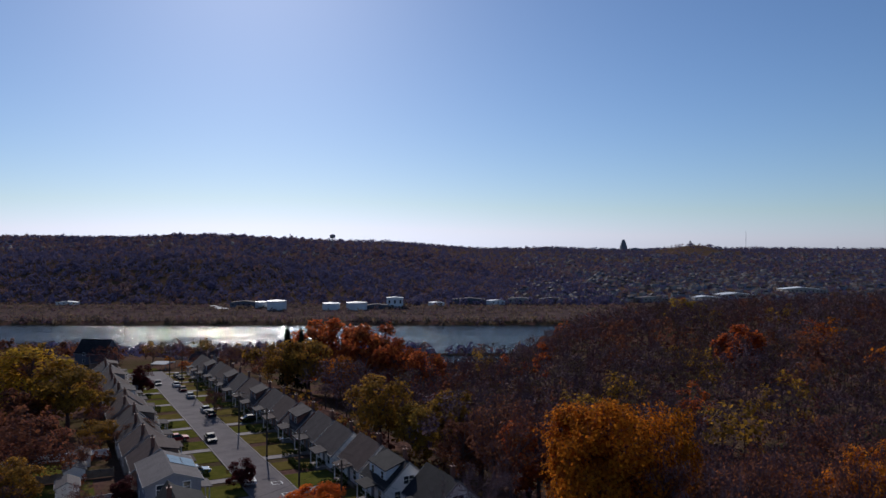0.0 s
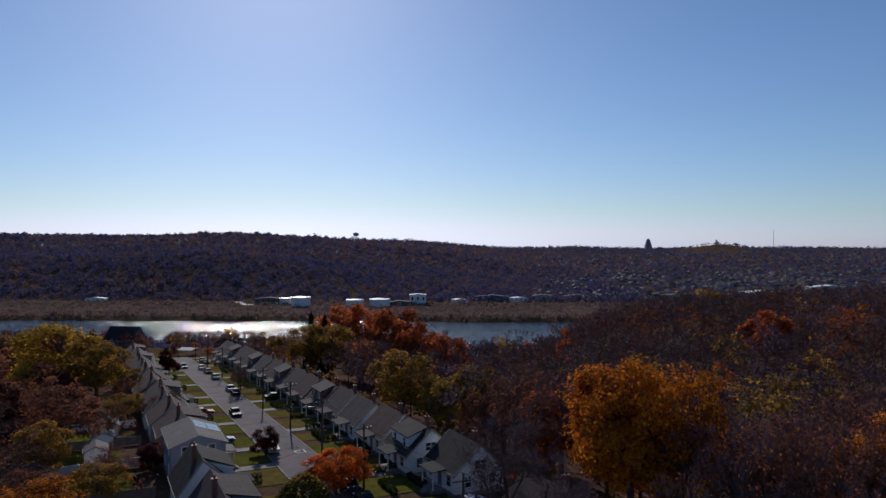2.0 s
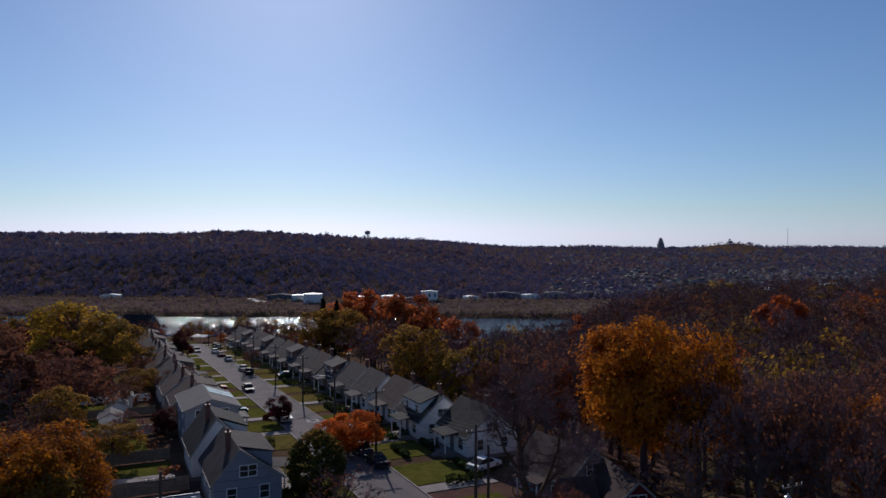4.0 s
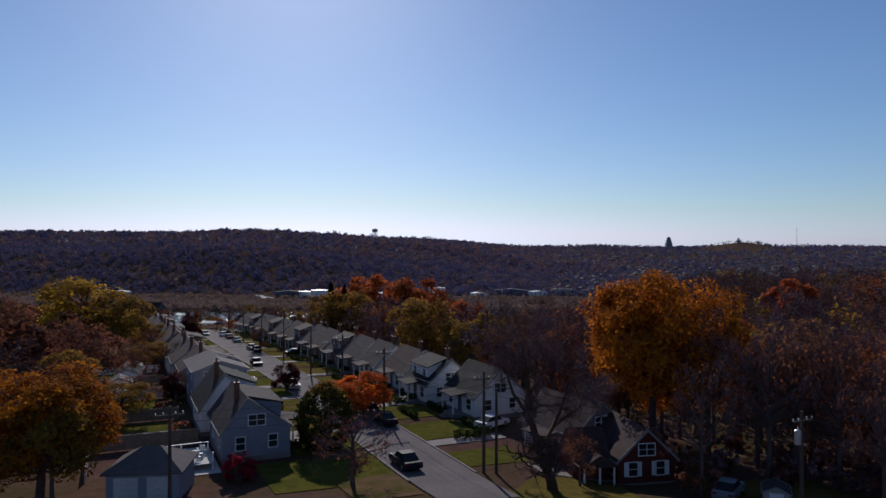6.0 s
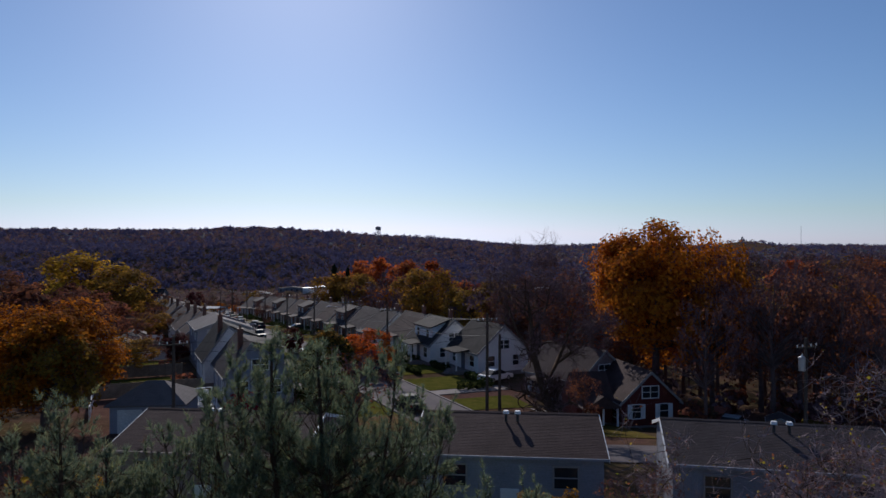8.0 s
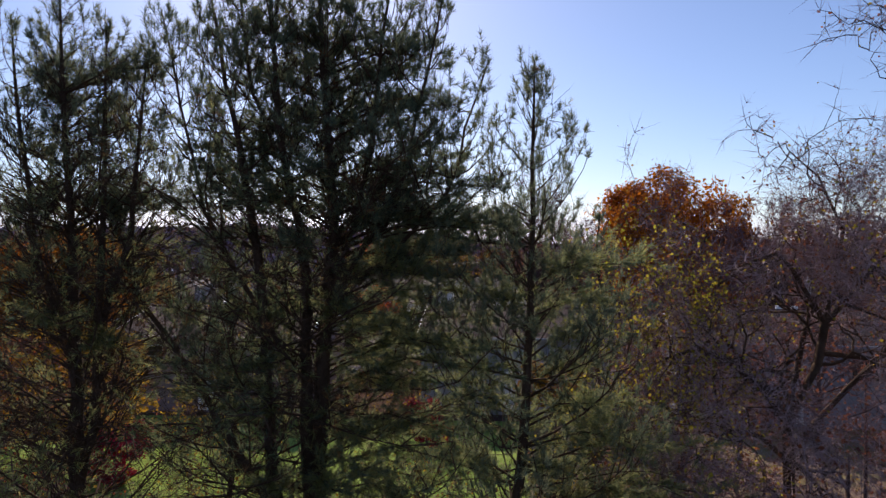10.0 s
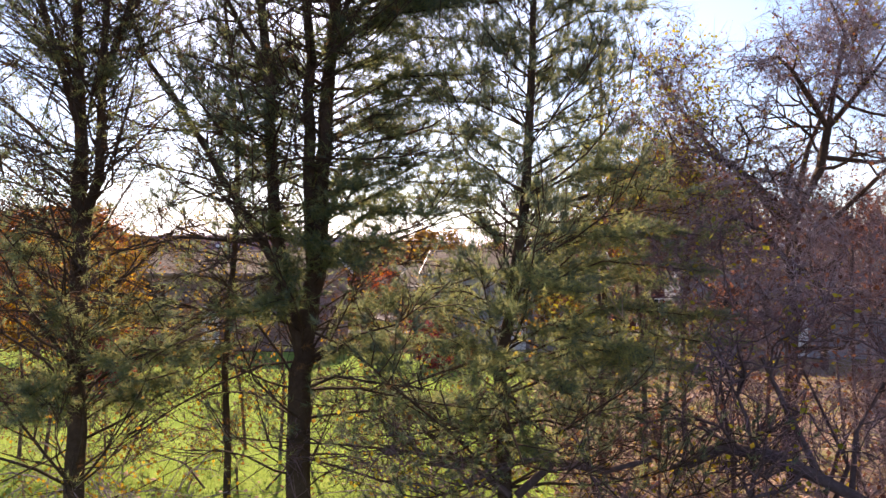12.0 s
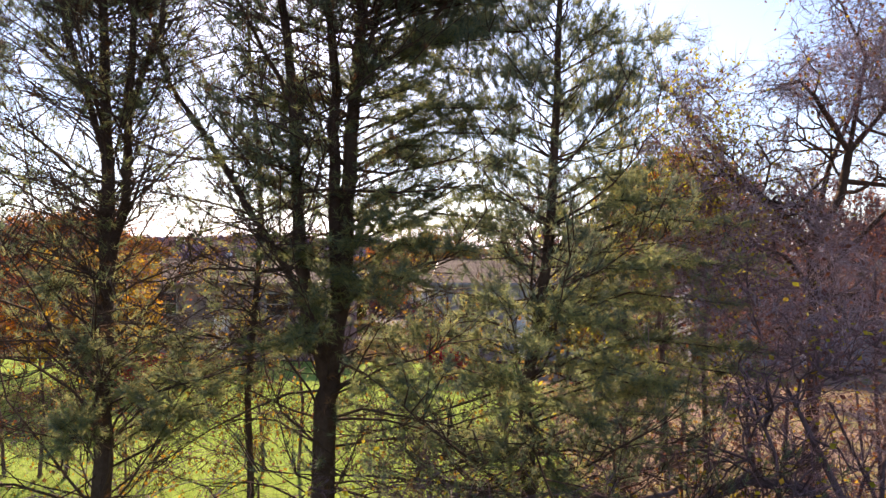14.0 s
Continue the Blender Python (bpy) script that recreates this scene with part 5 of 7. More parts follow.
pine(-2.6, 9.5, [
    ([((-2.69, 9.5, 0.4), 0.18), ((-2.69, 9.5, 3.2), 0.155), ((-2.57, 9.5, 4.0), 0.145), ((-2.42, 9.5, 5.0), 0.12), ((-2.34, 9.5, 6.75), 0.10), ((-2.15, 9.4, 8.5), 0.075), ((-2.33, 9.1, 12.6), 0.012)], 1.5, 1.0),
    ([((-2.5, 9.5, 4.4), 0.09), ((-2.55, 9.42, 6.0), 0.085), ((-2.56, 9.4, 8.0), 0.065), ((-2.85, 9.1, 10.0), 0.045), ((-2.94, 9.1, 12.7), 0.012)], 5.2, 0.8),
    ([((-2.66, 9.5, 3.5), 0.10), ((-2.92, 9.4, 4.4), 0.09), ((-3.02, 9.3, 6.0), 0.08), ((-3.15, 9.2, 8.2), 0.06), ((-3.4, 9.0, 10.0), 0.035), ((-3.8, 9.1, 11.9), 0.012)], 4.6, 0.8),
    ([((-2.72, 9.5, 4.1), 0.075), ((-2.9, 9.45, 4.5), 0.065), ((-3.55, 9.4, 5.56), 0.052), ((-4.35, 9.35, 6.87), 0.04), ((-4.85, 9.3, 7.6), 0.03), ((-5.2, 9.3, 8.6), 0.012)], 4.9, 0.6),
    ([((-2.9, 9.2, 9.6), 0.03), ((-3.25, 9.15, 10.6), 0.024), ((-3.4, 9.1, 12.3), 0.010)], 10.0, 0.7),
    ([((-2.3, 9.4, 7.2), 0.04), ((-1.6, 9.2, 9.6), 0.03), ((-1.28, 9.15, 12.6), 0.010)], 8.0, 0.7),
    ([((-2.1, 9.3, 7.6), 0.035), ((-1.1, 9.2, 9.4), 0.026), ((-0.6, 9.1, 11.85), 0.010)], 8.4, 0.6),
    ([((-2.9, 9.3, 7.0), 0.035), ((-3.9, 9.2, 8.8), 0.026), ((-4.45, 9.1, 11.5), 0.010)], 8.0, 0.6),
    ([((-1.8, 9.3, 7.8), 0.03), ((-0.6, 9.2, 9.0), 0.022), ((-0.04, 9.1, 10.75), 0.010)], 8.6, 0.6),
], 51, "tall dark pine with several stems and bare lower branches", lambda f: 2.9 * min(1.0, 0.7 + f) * max(0.0, 1.04 - f) ** 0.65 + 0.1, 0.62, 0.98, 30,
    [(-2.3, 8.3, 5.0), (-1.9, 8.2, 5.4), (-1.6, 8.5, 6.0), (-3.0, 8.6, 5.3), (-1.2, 9.0, 5.9), (-0.8, 8.7, 5.4), (-2.6, 8.2, 4.6), (-1.9, 10.3, 5.6), (-3.6, 9.9, 5.9), (-3.9, 9.6, 5.2), (-3.4, 8.7, 6.2), (-1.1, 7.56, 4.93), (-1.51, 7.73, 4.68), (-0.62, 7.8, 5.25), (0.01, 8.25, 5.61), (-0.2, 8.53, 7.02), (0.15, 8.76, 6.72), (-1.16, 7.96, 3.51), (-2.59, 7.65, 4.24), (-3.11, 7.81, 4.1), (-0.33, 8.52, 5.99),
     (-0.85, 8.79, 6.6), (-1.52, 8.13, 5.61), (-3.2, 8.4, 6.84), (-1.25, 8.55, 7.33), (-3.92, 8.55, 6.46), (-1.3, 9.2, 4.1), (-0.9, 10.0, 5.6), (-1.6, 10.6, 3.6), (0.0, 9.0, 8.6), (-0.3, 8.6, 7.9), (0.3, 9.3, 7.6), (-0.6, 8.9, 8.8), (0.1, 9.6, 6.4), (-3.9, 9.0, 8.4), (-4.3, 9.4, 7.4), (-1.6, 9.9, 7.2), (-1.1, 10.2, 7.6), (-0.6, 9.4, 7.0), (-0.2, 10.0, 7.3), (0.2, 9.7, 6.9), (-0.9, 9.2, 6.5), (-1.4, 10.4, 6.7), (-3.5, 10.0, 6.9), (-1.9, 8.4, 7.6), (-2.6, 8.3, 8.3), (-1.4, 8.6, 8.6), (-2.2, 8.2, 9.2), (-3.2, 8.4, 8.9), (-1.0, 8.8, 9.3), (-1.2, 9.4, 8.9), (-0.8, 9.8, 8.3), (-0.4, 9.4, 9.0), (0.0, 9.9, 8.4), (-0.9, 8.9, 8.0), (-0.3, 9.2, 8.2), (0.1, 9.3, 9.1), (-1.3, 9.9, 8.1), (-0.6, 10.2, 9.3), (-4.2, 9.3, 9.6), (-4.5, 9.2, 8.8), (-3.9, 9.3, 9.0)], [(5, ((-1.9, 8.9, 6.2), (0.4, 11.2, 8.6))), (46, ((-4.2, 8.9, 8.7), (-0.4, 10.4, 11.3))), (10, ((-3.9, 8.9, 7.2), (0.1, 10.6, 9.0)))], 0.25)
pine(-5.7, 9.2, [
    ([((-5.75, 9.2, 0.5), 0.14), ((-5.75, 9.2, 3.0), 0.125), ((-5.68, 9.2, 5.0), 0.105), ((-5.68, 9.1, 7.5), 0.07), ((-5.75, 8.9, 11.7), 0.012)], 1.6, 1.0),
    ([((-5.68, 9.2, 5.0), 0.075), ((-5.4, 9.15, 5.9), 0.065), ((-5.3, 9.1, 7.8), 0.05), ((-5.1, 8.9, 11.2), 0.012)], 5.6, 0.7),
    ([((-5.7, 9.2, 6.5), 0.05), ((-6.3, 9.15, 8.4), 0.04), ((-6.5, 9.0, 11.4), 0.012)], 7.0, 0.6),
    ([((-5.5, 9.2, 7.0), 0.05), ((-4.9, 9.15, 8.4), 0.04), ((-4.6, 9.0, 10.8), 0.012)], 7.4, 0.6),
], 52, "dark pine with forked stem and bare lower branches", lambda f: 2.9 * min(1.0, 0.75 + f) * max(0.0, 1.04 - f) ** 0.7 + 0.1, 0.86, 1.1, 30,
    [(-5.32, 7.64, 3.19), (-4.05, 7.54, 3.42), (-3.65, 7.97, 3.55), (-5.05, 7.86, 4.08), (-4.04, 8.34, 4.05), (-5.86, 8.0, 4.88), (-3.42, 8.59, 3.6), (-5.19, 7.45, 2.97), (-4.6, 8.3, 7.12), (-5.58, 8.22, 7.4), (-4.5, 8.9, 2.9), (-3.9, 9.0, 3.1)], [(24, ((-7.2, 8.8, 8.5), (-4.4, 10.4, 10.9)))], 0.6)
pine(0.25, 9.5, [
    ([((0.2, 9.5, 0.5), 0.11), ((0.12, 9.5, 2.2), 0.10), ((0.1, 9.5, 3.5), 0.085), ((0.42, 9.5, 5.6), 0.07), ((0.52, 9.4, 8.0), 0.045), ((0.56, 9.2, 10.75), 0.010)], 1.3, 1.0),
], 53, "slim young pine with open whorls of needles", lambda f: 3.3 * max(0.0, 1.02 - f) ** 0.85 + 0.1, 0.02, 1.0, 30,
    [(1.0, 7.72, 4.38), (0.48, 7.28, 4.57), (0.73, 7.5, 3.37), (-0.17, 7.53, 3.53), (1.63, 8.17, 3.71), (2.14, 8.41, 3.55), (-0.64, 8.0, 3.71), (-1.08, 8.37, 2.97), (1.51, 8.57, 2.84), (1.94, 8.7, 5.85), (1.65, 8.58, 5.02),
     (1.33, 9.15, 6.28), (-0.25, 8.03, 2.8), (0.53, 8.09, 2.54), (-1.23, 8.46, 4.19), (1.21, 7.54, 3.91), (2.64, 9.26, 4.01), (-0.52, 8.21, 4.61), (2.2, 9.22, 5.04), (0.13, 7.45, 4.15), (-1.53, 8.53, 3.63), (1.9, 10.2, 4.6), (-0.9, 10.3, 4.3), (1.6, 10.4, 3.2), (1.2, 9.2, 7.2), (1.4, 9.7, 6.7), (0.9, 10.2, 7.4), (0.0, 9.2, 7.7), (1.1, 8.8, 8.1), (0.1, 9.0, 8.6), (1.8, 9.6, 6.2), (-0.4, 9.0, 6.4), (2.05, 9.4, 8.1), (1.5, 9.3, 7.6), (2.6, 8.8, 4.6), (2.9, 9.0, 4.0), (3.2, 9.4, 5.0), (2.4, 8.6, 3.4), (3.3, 9.2, 3.6), (2.9, 9.6, 5.6), (2.2, 9.8, 3.0), (2.5, 10.4, 4.4), (-0.6, 9.0, 5.6), (0.9, 8.9, 5.5), (1.5, 9.6, 5.9), (-0.9, 9.8, 6.0), (0.6, 10.4, 5.8), (1.1, 10.2, 5.2), (-0.3, 10.4, 5.2)], cone=0.75)
pine(-8.6, 10.2, [
    ([((-8.6, 10.2, 0.5), 0.13), ((-8.5, 10.2, 4.0), 0.11), ((-8.4, 10.1, 7.0), 0.07), ((-8.3, 10.0, 10.6), 0.012)], 1.6, 1.0),
], 54, "dark pine with thin crown beside the others", lambda f: 2.2 * min(1.0, 0.7 + f) * max(0.0, 1.05 - f) ** 0.6, 0.5, 0.9)
pine(1.9, 12.6, [
    ([((1.9, 12.6, 0.5), 0.07), ((1.95, 12.6, 4.0), 0.055), ((1.85, 12.5, 6.5), 0.035), ((1.9, 12.5, 8.9), 0.010)], 2.5, 1.0),
], 56, "open young pine among saplings", lambda f: 1.7 * max(0.0, 1.03 - f) ** 0.8, 0.25, 0.7)
pine(-4.1, 10.6, [
    ([((-4.1, 10.6, 0.5), 0.06), ((-4.2, 10.6, 3.0), 0.05), ((-4.0, 10.6, 6.0), 0.04), ((-4.3, 10.5, 10.6), 0.012)], 3.5, 1.0),
], 55, "slender pine behind the larger ones", lambda f: 1.4 * max(0.0, 1.05 - f) ** 0.6, 0.6, 0.8)


def branching(m, start, d, L, r, depth, rs, ends, gravity=0.0, fork=3, curl=0.28):
    """Crooked limbs that fork again and again."""
    p, dd = np.array(start, float), unit(np.array(d, float))
    pts, rad = [tuple(p)], [r]
    n = 4
    for i in range(n):
        dd = unit(dd + rs.normal(size=3) * curl + np.array([0, 0, gravity]))
        p = p + dd * L / n
        pts.append(tuple(p)); rad.append(r * (1 - 0.5 * (i + 1) / n))
        if depth > 0 and i >= 1:
            for k in range(rs.poisson(fork * 0.42) + (1 if i == n - 1 else 0)):
                nd = unit(dd + rs.normal(size=3) * 0.75)
                branching(m, p, nd, L * rs.uniform(0.5, 0.8), r * 0.55, depth - 1, rs, ends, gravity * 1.2, fork, curl)
    m.tube(pts, rad, 6 if r > 0.04 else (4 if r > 0.012 else 3), False)
    if depth <= 1:
        ends.append((np.array(pts[-1]), dd)); ends.append((np.array(pts[2]), dd))


def scrub(name, x, y, limbs, seed, label, category, leaf, leaf_n, leaf_size, depth=3, extra=None, gravity=0.05, twig_n=3, twig_len=0.45, bark="bark", fork=3, twigs="twig", curl=0.3, big=1.0):
    rs = np.random.RandomState(seed)
    t = thing(name, pose(x, y, 0), label, category)
    m, ends = Mesh(), []
    for path, rad, dp in limbs:
        pts = [np.array(p, float) - np.array([x, y, 0]) for p in path]
        m.tube([tuple(p) for p in pts], rad, 8, False)
        for a, b, ra in zip(pts[1:], pts[2:] + [pts[-1] + unit(pts[-1] - pts[-2])], rad[1:]):
            for k in range(fork):
                q = a + (b - a) * rs.uniform(0, 0.9)
                branching(m, q, unit(b - a) * 0.6 + rs.normal(size=3) * 0.7 + np.array([0, 0, 0.2]), rs.uniform(0.7, 1.5) * (0.5 + 0.25 * dp) * big, max(0.012 * big, ra * 0.45), dp, rs, ends, gravity, 3, curl)
    part("trunk", m, MAT[bark], t, smooth=True)
    P = np.array([e_[0] for e_ in ends]); D = np.array([e_[1] for e_ in ends])
    d = np.repeat(D, twig_n, 0) * 0.6 + rs.normal(size=(len(P) * twig_n, 3)) * 0.6
    d /= np.linalg.norm(d, axis=1, keepdims=True)
    tp = np.repeat(P, twig_n, 0)
    tl = rs.uniform(0.4, 1.3, len(tp)) * twig_len
    v, f = blades(tp, d, tl, 0.010 * big ** 1.5, rs)
    tagged(part("brushwood", fast_mesh("brushwood", v, f, [MAT[twigs]]), None, t), kind="stuff")
    if leaf_n:
        i = rs.randint(0, len(tp), leaf_n)
        lp = tp[i] + d[i] * (tl[i] * rs.uniform(0.2, 1.0, leaf_n))[:, None] + rs.normal(size=(leaf_n, 3)) * 0.03
        v, f = quads(lp, leaf_size, rs)
        tagged(part("foliage", fast_mesh("foliage", v, f, [LEAF[leaf]]), None, t), kind="stuff")
    if extra:
        i = rs.randint(0, len(tp), extra[1])
        lp = tp[i] + d[i] * (tl[i] * rs.uniform(0.2, 1.0, extra[1]))[:, None] + rs.normal(size=(extra[1], 3)) * 0.04
        v, f = quads(lp, extra[2], rs)
        tagged(part("dry_foliage", fast_mesh("dry_foliage", v, f, [LEAF[extra[0]]]), None, t), kind="stuff")
    return t


scrub("bare_tree", 5.6, 60.8, [
    ([(5.9, 60.8, -2.4), (5.7, 60.8, -0.8), (5.3, 60.8, 0.3), (4.7, 60.8, 1.7), (3.9, 60.8, 4.7), (3.6, 60.8, 8.0), (3.1, 60.8, 11.3)], [0.55, 0.46, 0.42, 0.36, 0.26, 0.16, 0.05], 2),
    ([(4.7, 60.8, 1.7), (5.8, 60.6, 4.0), (6.8, 60.4, 6.5), (7.2, 60.2, 8.8)], [0.22, 0.17, 0.11, 0.04], 2),
    ([(3.9, 60.8, 4.7), (2.4, 60.6, 6.8), (1.6, 60.5, 9.2)], [0.18, 0.13, 0.05], 2),
    ([(3.7, 60.8, 6.5), (5.0, 61.2, 8.8), (5.4, 61.4, 10.8)], [0.15, 0.11, 0.04], 2),
    ([(5.8, 60.6, 4.0), (7.6, 61.2, 5.2), (9.0, 61.6, 6.0)], [0.12, 0.09, 0.03], 2),
], 65, "gnarled leafless tree with a thick dark leaning trunk", "tree", "brown", 0, 0.1, twig_n=5, twig_len=1.0, bark="bark_dark", fork=3, curl=0.34, big=1.7)
scrub("crab_apple_tree", 5.0, 12.4, [
    ([(5.1, 12.4, 0.5), (5.05, 12.4, 2.2), (5.1, 12.4, 4.2), (5.08, 12.4, 5.4)], [0.13, 0.115, 0.105, 0.10], 1),
    ([(5.08, 12.4, 5.4), (4.5, 12.3, 6.0), (4.0, 12.2, 6.4), (3.4, 12.0, 6.6), (2.8, 11.9, 6.4)], [0.075, 0.062, 0.05, 0.036, 0.02], 2),
    ([(5.08, 12.4, 5.3), (5.57, 12.4, 6.3), (5.7, 12.4, 7.0)], [0.09, 0.08, 0.07], 2),
    ([(5.7, 12.4, 7.0), (6.16, 12.4, 7.55), (6.6, 12.2, 8.2)], [0.055, 0.04, 0.02], 3),
    ([(5.7, 12.4, 7.0), (5.1, 12.3, 7.95), (4.8, 12.2, 8.2), (4.2, 12.1, 8.0)], [0.05, 0.038, 0.026, 0.015], 1),
    ([(5.6, 12.4, 6.5), (6.5, 12.4, 6.4), (7.4, 12.4, 6.7)], [0.05, 0.035, 0.02], 2),
    ([(5.1, 12.4, 5.2), (4.6, 13.2, 6.2), (4.0, 14.0, 7.2), (3.6, 14.4, 8.0)], [0.06, 0.05, 0.035, 0.02], 2),
    ([(5.1, 12.4, 5.6), (5.8, 13.4, 6.8), (6.6, 14.2, 8.0), (7.0, 14.6, 8.8)], [0.06, 0.05, 0.035, 0.02], 2),
    ([(5.1, 12.4, 4.8), (6.2, 13.0, 5.6), (7.4, 13.4, 6.6), (8.4, 13.6, 7.6)], [0.06, 0.05, 0.035, 0.02], 2),
    ([(5.1, 12.4, 4.6), (4.4, 11.8, 5.2), (3.8, 11.4, 5.4), (3.3, 11.2, 5.2)], [0.05, 0.04, 0.03, 0.015], 2),
    ([(5.7, 12.4, 7.0), (5.95, 12.3, 8.6), (5.5, 12.2, 9.5), (5.0, 12.1, 9.9)], [0.045, 0.034, 0.02, 0.008], 1),
    ([(6.16, 12.4, 7.55), (7.1, 12.2, 9.4), (6.9, 12.0, 10.6), (6.4, 11.9, 11.2)], [0.03, 0.02, 0.012, 0.004], 0),
    ([(6.8, 12.2, 8.2), (7.3, 11.6, 9.8), (6.9, 11.2, 11.0), (6.0, 10.9, 11.5)], [0.03, 0.022, 0.014, 0.006], 1),
], 61, "gnarled crab apple tree, nearly bare, last yellow leaves", "tree", "lime", 2600, 0.042, gravity=-0.02, fork=3, twigs="briar", twig_n=5, extra=("rust", 4200, 0.04), curl=0.42, bark="bark_dark")
scrub("thorn_thicket", 5.6, 9.6, [
    ([(4.2, 9.8, 0.6), (4.7, 9.7, 2.0), (4.0, 9.4, 3.3)], [0.04, 0.03, 0.018], 2),
    ([(5.2, 9.8, 0.6), (5.4, 9.7, 2.4), (5.9, 9.4, 4.0)], [0.04, 0.03, 0.018], 2),
    ([(6.2, 9.9, 0.6), (5.6, 9.8, 2.4), (6.4, 9.4, 4.0)], [0.04, 0.03, 0.018], 2),
    ([(7.0, 9.9, 0.6), (7.1, 9.8, 2.4), (7.3, 9.4, 4.4)], [0.04, 0.03, 0.018], 2),
    ([(5.8, 11.6, 0.6), (5.7, 11.6, 3.0), (5.6, 11.4, 5.0)], [0.04, 0.03, 0.018], 2),
    ([(7.6, 11.6, 0.6), (7.7, 11.6, 3.0), (7.6, 11.4, 5.2)], [0.04, 0.03, 0.018], 2),
    ([(4.6, 10.6, 0.6), (4.9, 10.4, 2.0), (5.4, 10.0, 3.4), (6.2, 9.6, 3.9)], [0.035, 0.028, 0.02, 0.012], 2),
    ([(6.6, 11.0, 0.6), (6.2, 10.8, 2.4), (5.2, 10.4, 4.0), (4.6, 10.2, 4.2)], [0.035, 0.028, 0.02, 0.012], 2),
    ([(3.4, 10.2, 0.6), (3.3, 10.0, 1.9), (3.0, 9.6, 3.2)], [0.04, 0.03, 0.02], 2),
    ([(6.9, 12.6, 0.6), (6.8, 12.6, 3.4), (7.2, 12.4, 5.8)], [0.05, 0.04, 0.03], 2),
], 62, "dense tangle of bare purplish thorn branches", "thicket", "brown", 900, 0.06, twig_n=4, twig_len=0.6, fork=2, twigs="briar", bark="bark", curl=0.6)
scrub("fallen_limb", 4.0, 9.2, [
    ([(2.3, 9.3, 2.0), (2.9, 9.2, 2.35), (3.5, 9.0, 2.3), (4.2, 8.9, 1.95), (5.0, 8.8, 1.55), (5.8, 8.8, 1.2)], [0.07, 0.085, 0.085, 0.075, 0.06, 0.05], 2),
    ([(4.0, 9.0, 2.1), (3.7, 9.1, 2.8), (3.4, 9.2, 3.5)], [0.05, 0.04, 0.02], 2),
    ([(4.4, 9.0, 1.9), (4.5, 9.1, 2.6), (4.9, 9.2, 3.2)], [0.04, 0.03, 0.02], 2),
    ([(0.3, 9.4, 1.6), (0.8, 9.3, 2.1), (1.4, 9.2, 2.0), (2.0, 9.1, 2.2)], [0.06, 0.055, 0.045, 0.03], 2),
    ([(0.2, 9.4, 1.6), (-0.3, 9.3, 2.0), (-0.9, 9.2, 2.05)], [0.05, 0.04, 0.025], 2),
], 63, "dark broken limb lying in scrub", "fallen branch", "lime", 700, 0.06, twig_n=3)
def bramble(x0, x1, y0, y1, n, seed, label, leaf, leaf_n):
    """A low mass of arching stems."""
    rs = np.random.RandomState(seed)
    t = thing("bramble_bush", pose((x0 + x1) / 2, (y0 + y1) / 2, height((x0 + x1) / 2, (y0 + y1) / 2)), label, "bush", "brambles")
    m, ends = Mesh(), []
    for i in range(n):
        p = np.array([rs.uniform(x0, x1) - (x0 + x1) / 2, rs.uniform(y0, y1) - (y0 + y1) / 2, -0.1])
        a = rs.uniform(0, 6.283)
        d = np.array([math.cos(a) * 0.5, math.sin(a) * 0.5, 1.0])
        pts = [tuple(p)]
        L = rs.uniform(1.2, 2.6)
        for k in range(6):
            d = unit(d + np.array([math.cos(a) * 0.22, math.sin(a) * 0.22, -0.17]) + rs.normal(size=3) * 0.16)
            p = p + d * L / 6
            pts.append(tuple(p))
            ends.append((p.copy(), d.copy()))
        r = rs.uniform(0.006, 0.014)
        m.tube(pts, [r, r, r * .9, r * .8, r * .6, r * .5, 0.003], 4, False)
    part("stem_tangle", m, MAT["briar"], t, smooth=True)
    P = np.repeat(np.array([e_[0] for e_ in ends]), 3, 0)
    d = np.repeat(np.array([e_[1] for e_ in ends]), 3, 0) * 0.5 + rs.normal(size=(len(P), 3)) * 0.7
    d /= np.linalg.norm(d, axis=1, keepdims=True)
    v, f = blades(P, d, rs.uniform(0.1, 0.4, len(P)), 0.009, rs)
    tagged(part("brushwood", fast_mesh("brushwood", v, f, [MAT["briar"]]), None, t), kind="stuff")
    i = rs.randint(0, len(P), leaf_n)
    v, f = quads(P[i] + d[i] * 0.2 + rs.normal(size=(leaf_n, 3)) * 0.05, 0.05, rs)
    tagged(part("foliage", fast_mesh("foliage", v, f, [LEAF[leaf]]), None, t), kind="stuff")


bramble(2.0, 4.6, 8.6, 10.6, 130, 91, "low tangle of purplish bramble stems", "lime", 900)
bramble(4.4, 6.6, 8.6, 10.8, 110, 92, "low tangle of purplish bramble stems", "brown", 500)
bramble(6.2, 8.6, 8.6, 11.0, 110, 93, "low tangle of purplish bramble stems", "brown", 500)
bramble(-7.6, -5.0, 9.4, 11.6, 50, 94, "thin bramble with yellow leaves", "yellow", 700)
bramble(-1.6, 1.2, 10.4, 12.4, 40, 95, "thin bramble under the pines", "lime", 500)
scrub("yellow_sapling", 2.4, 12.0, [
    ([(2.6, 12.2, 0.6), (2.5, 12.1, 3.4), (2.2, 12.0, 6.1)], [0.05, 0.04, 0.02], 2),
    ([(1.8, 12.4, 0.6), (1.9, 12.2, 3.2), (1.6, 12.0, 5.5)], [0.05, 0.04, 0.02], 2),
    ([(3.3, 12.4, 0.6), (3.2, 12.2, 3.4), (3.3, 12.0, 6.3)], [0.05, 0.04, 0.02], 2),
], 64, "slender saplings with yellow-green leaves", "sapling", "lime", 7500, 0.042, twig_n=4, fork=3, extra=("rust", 500, 0.05))
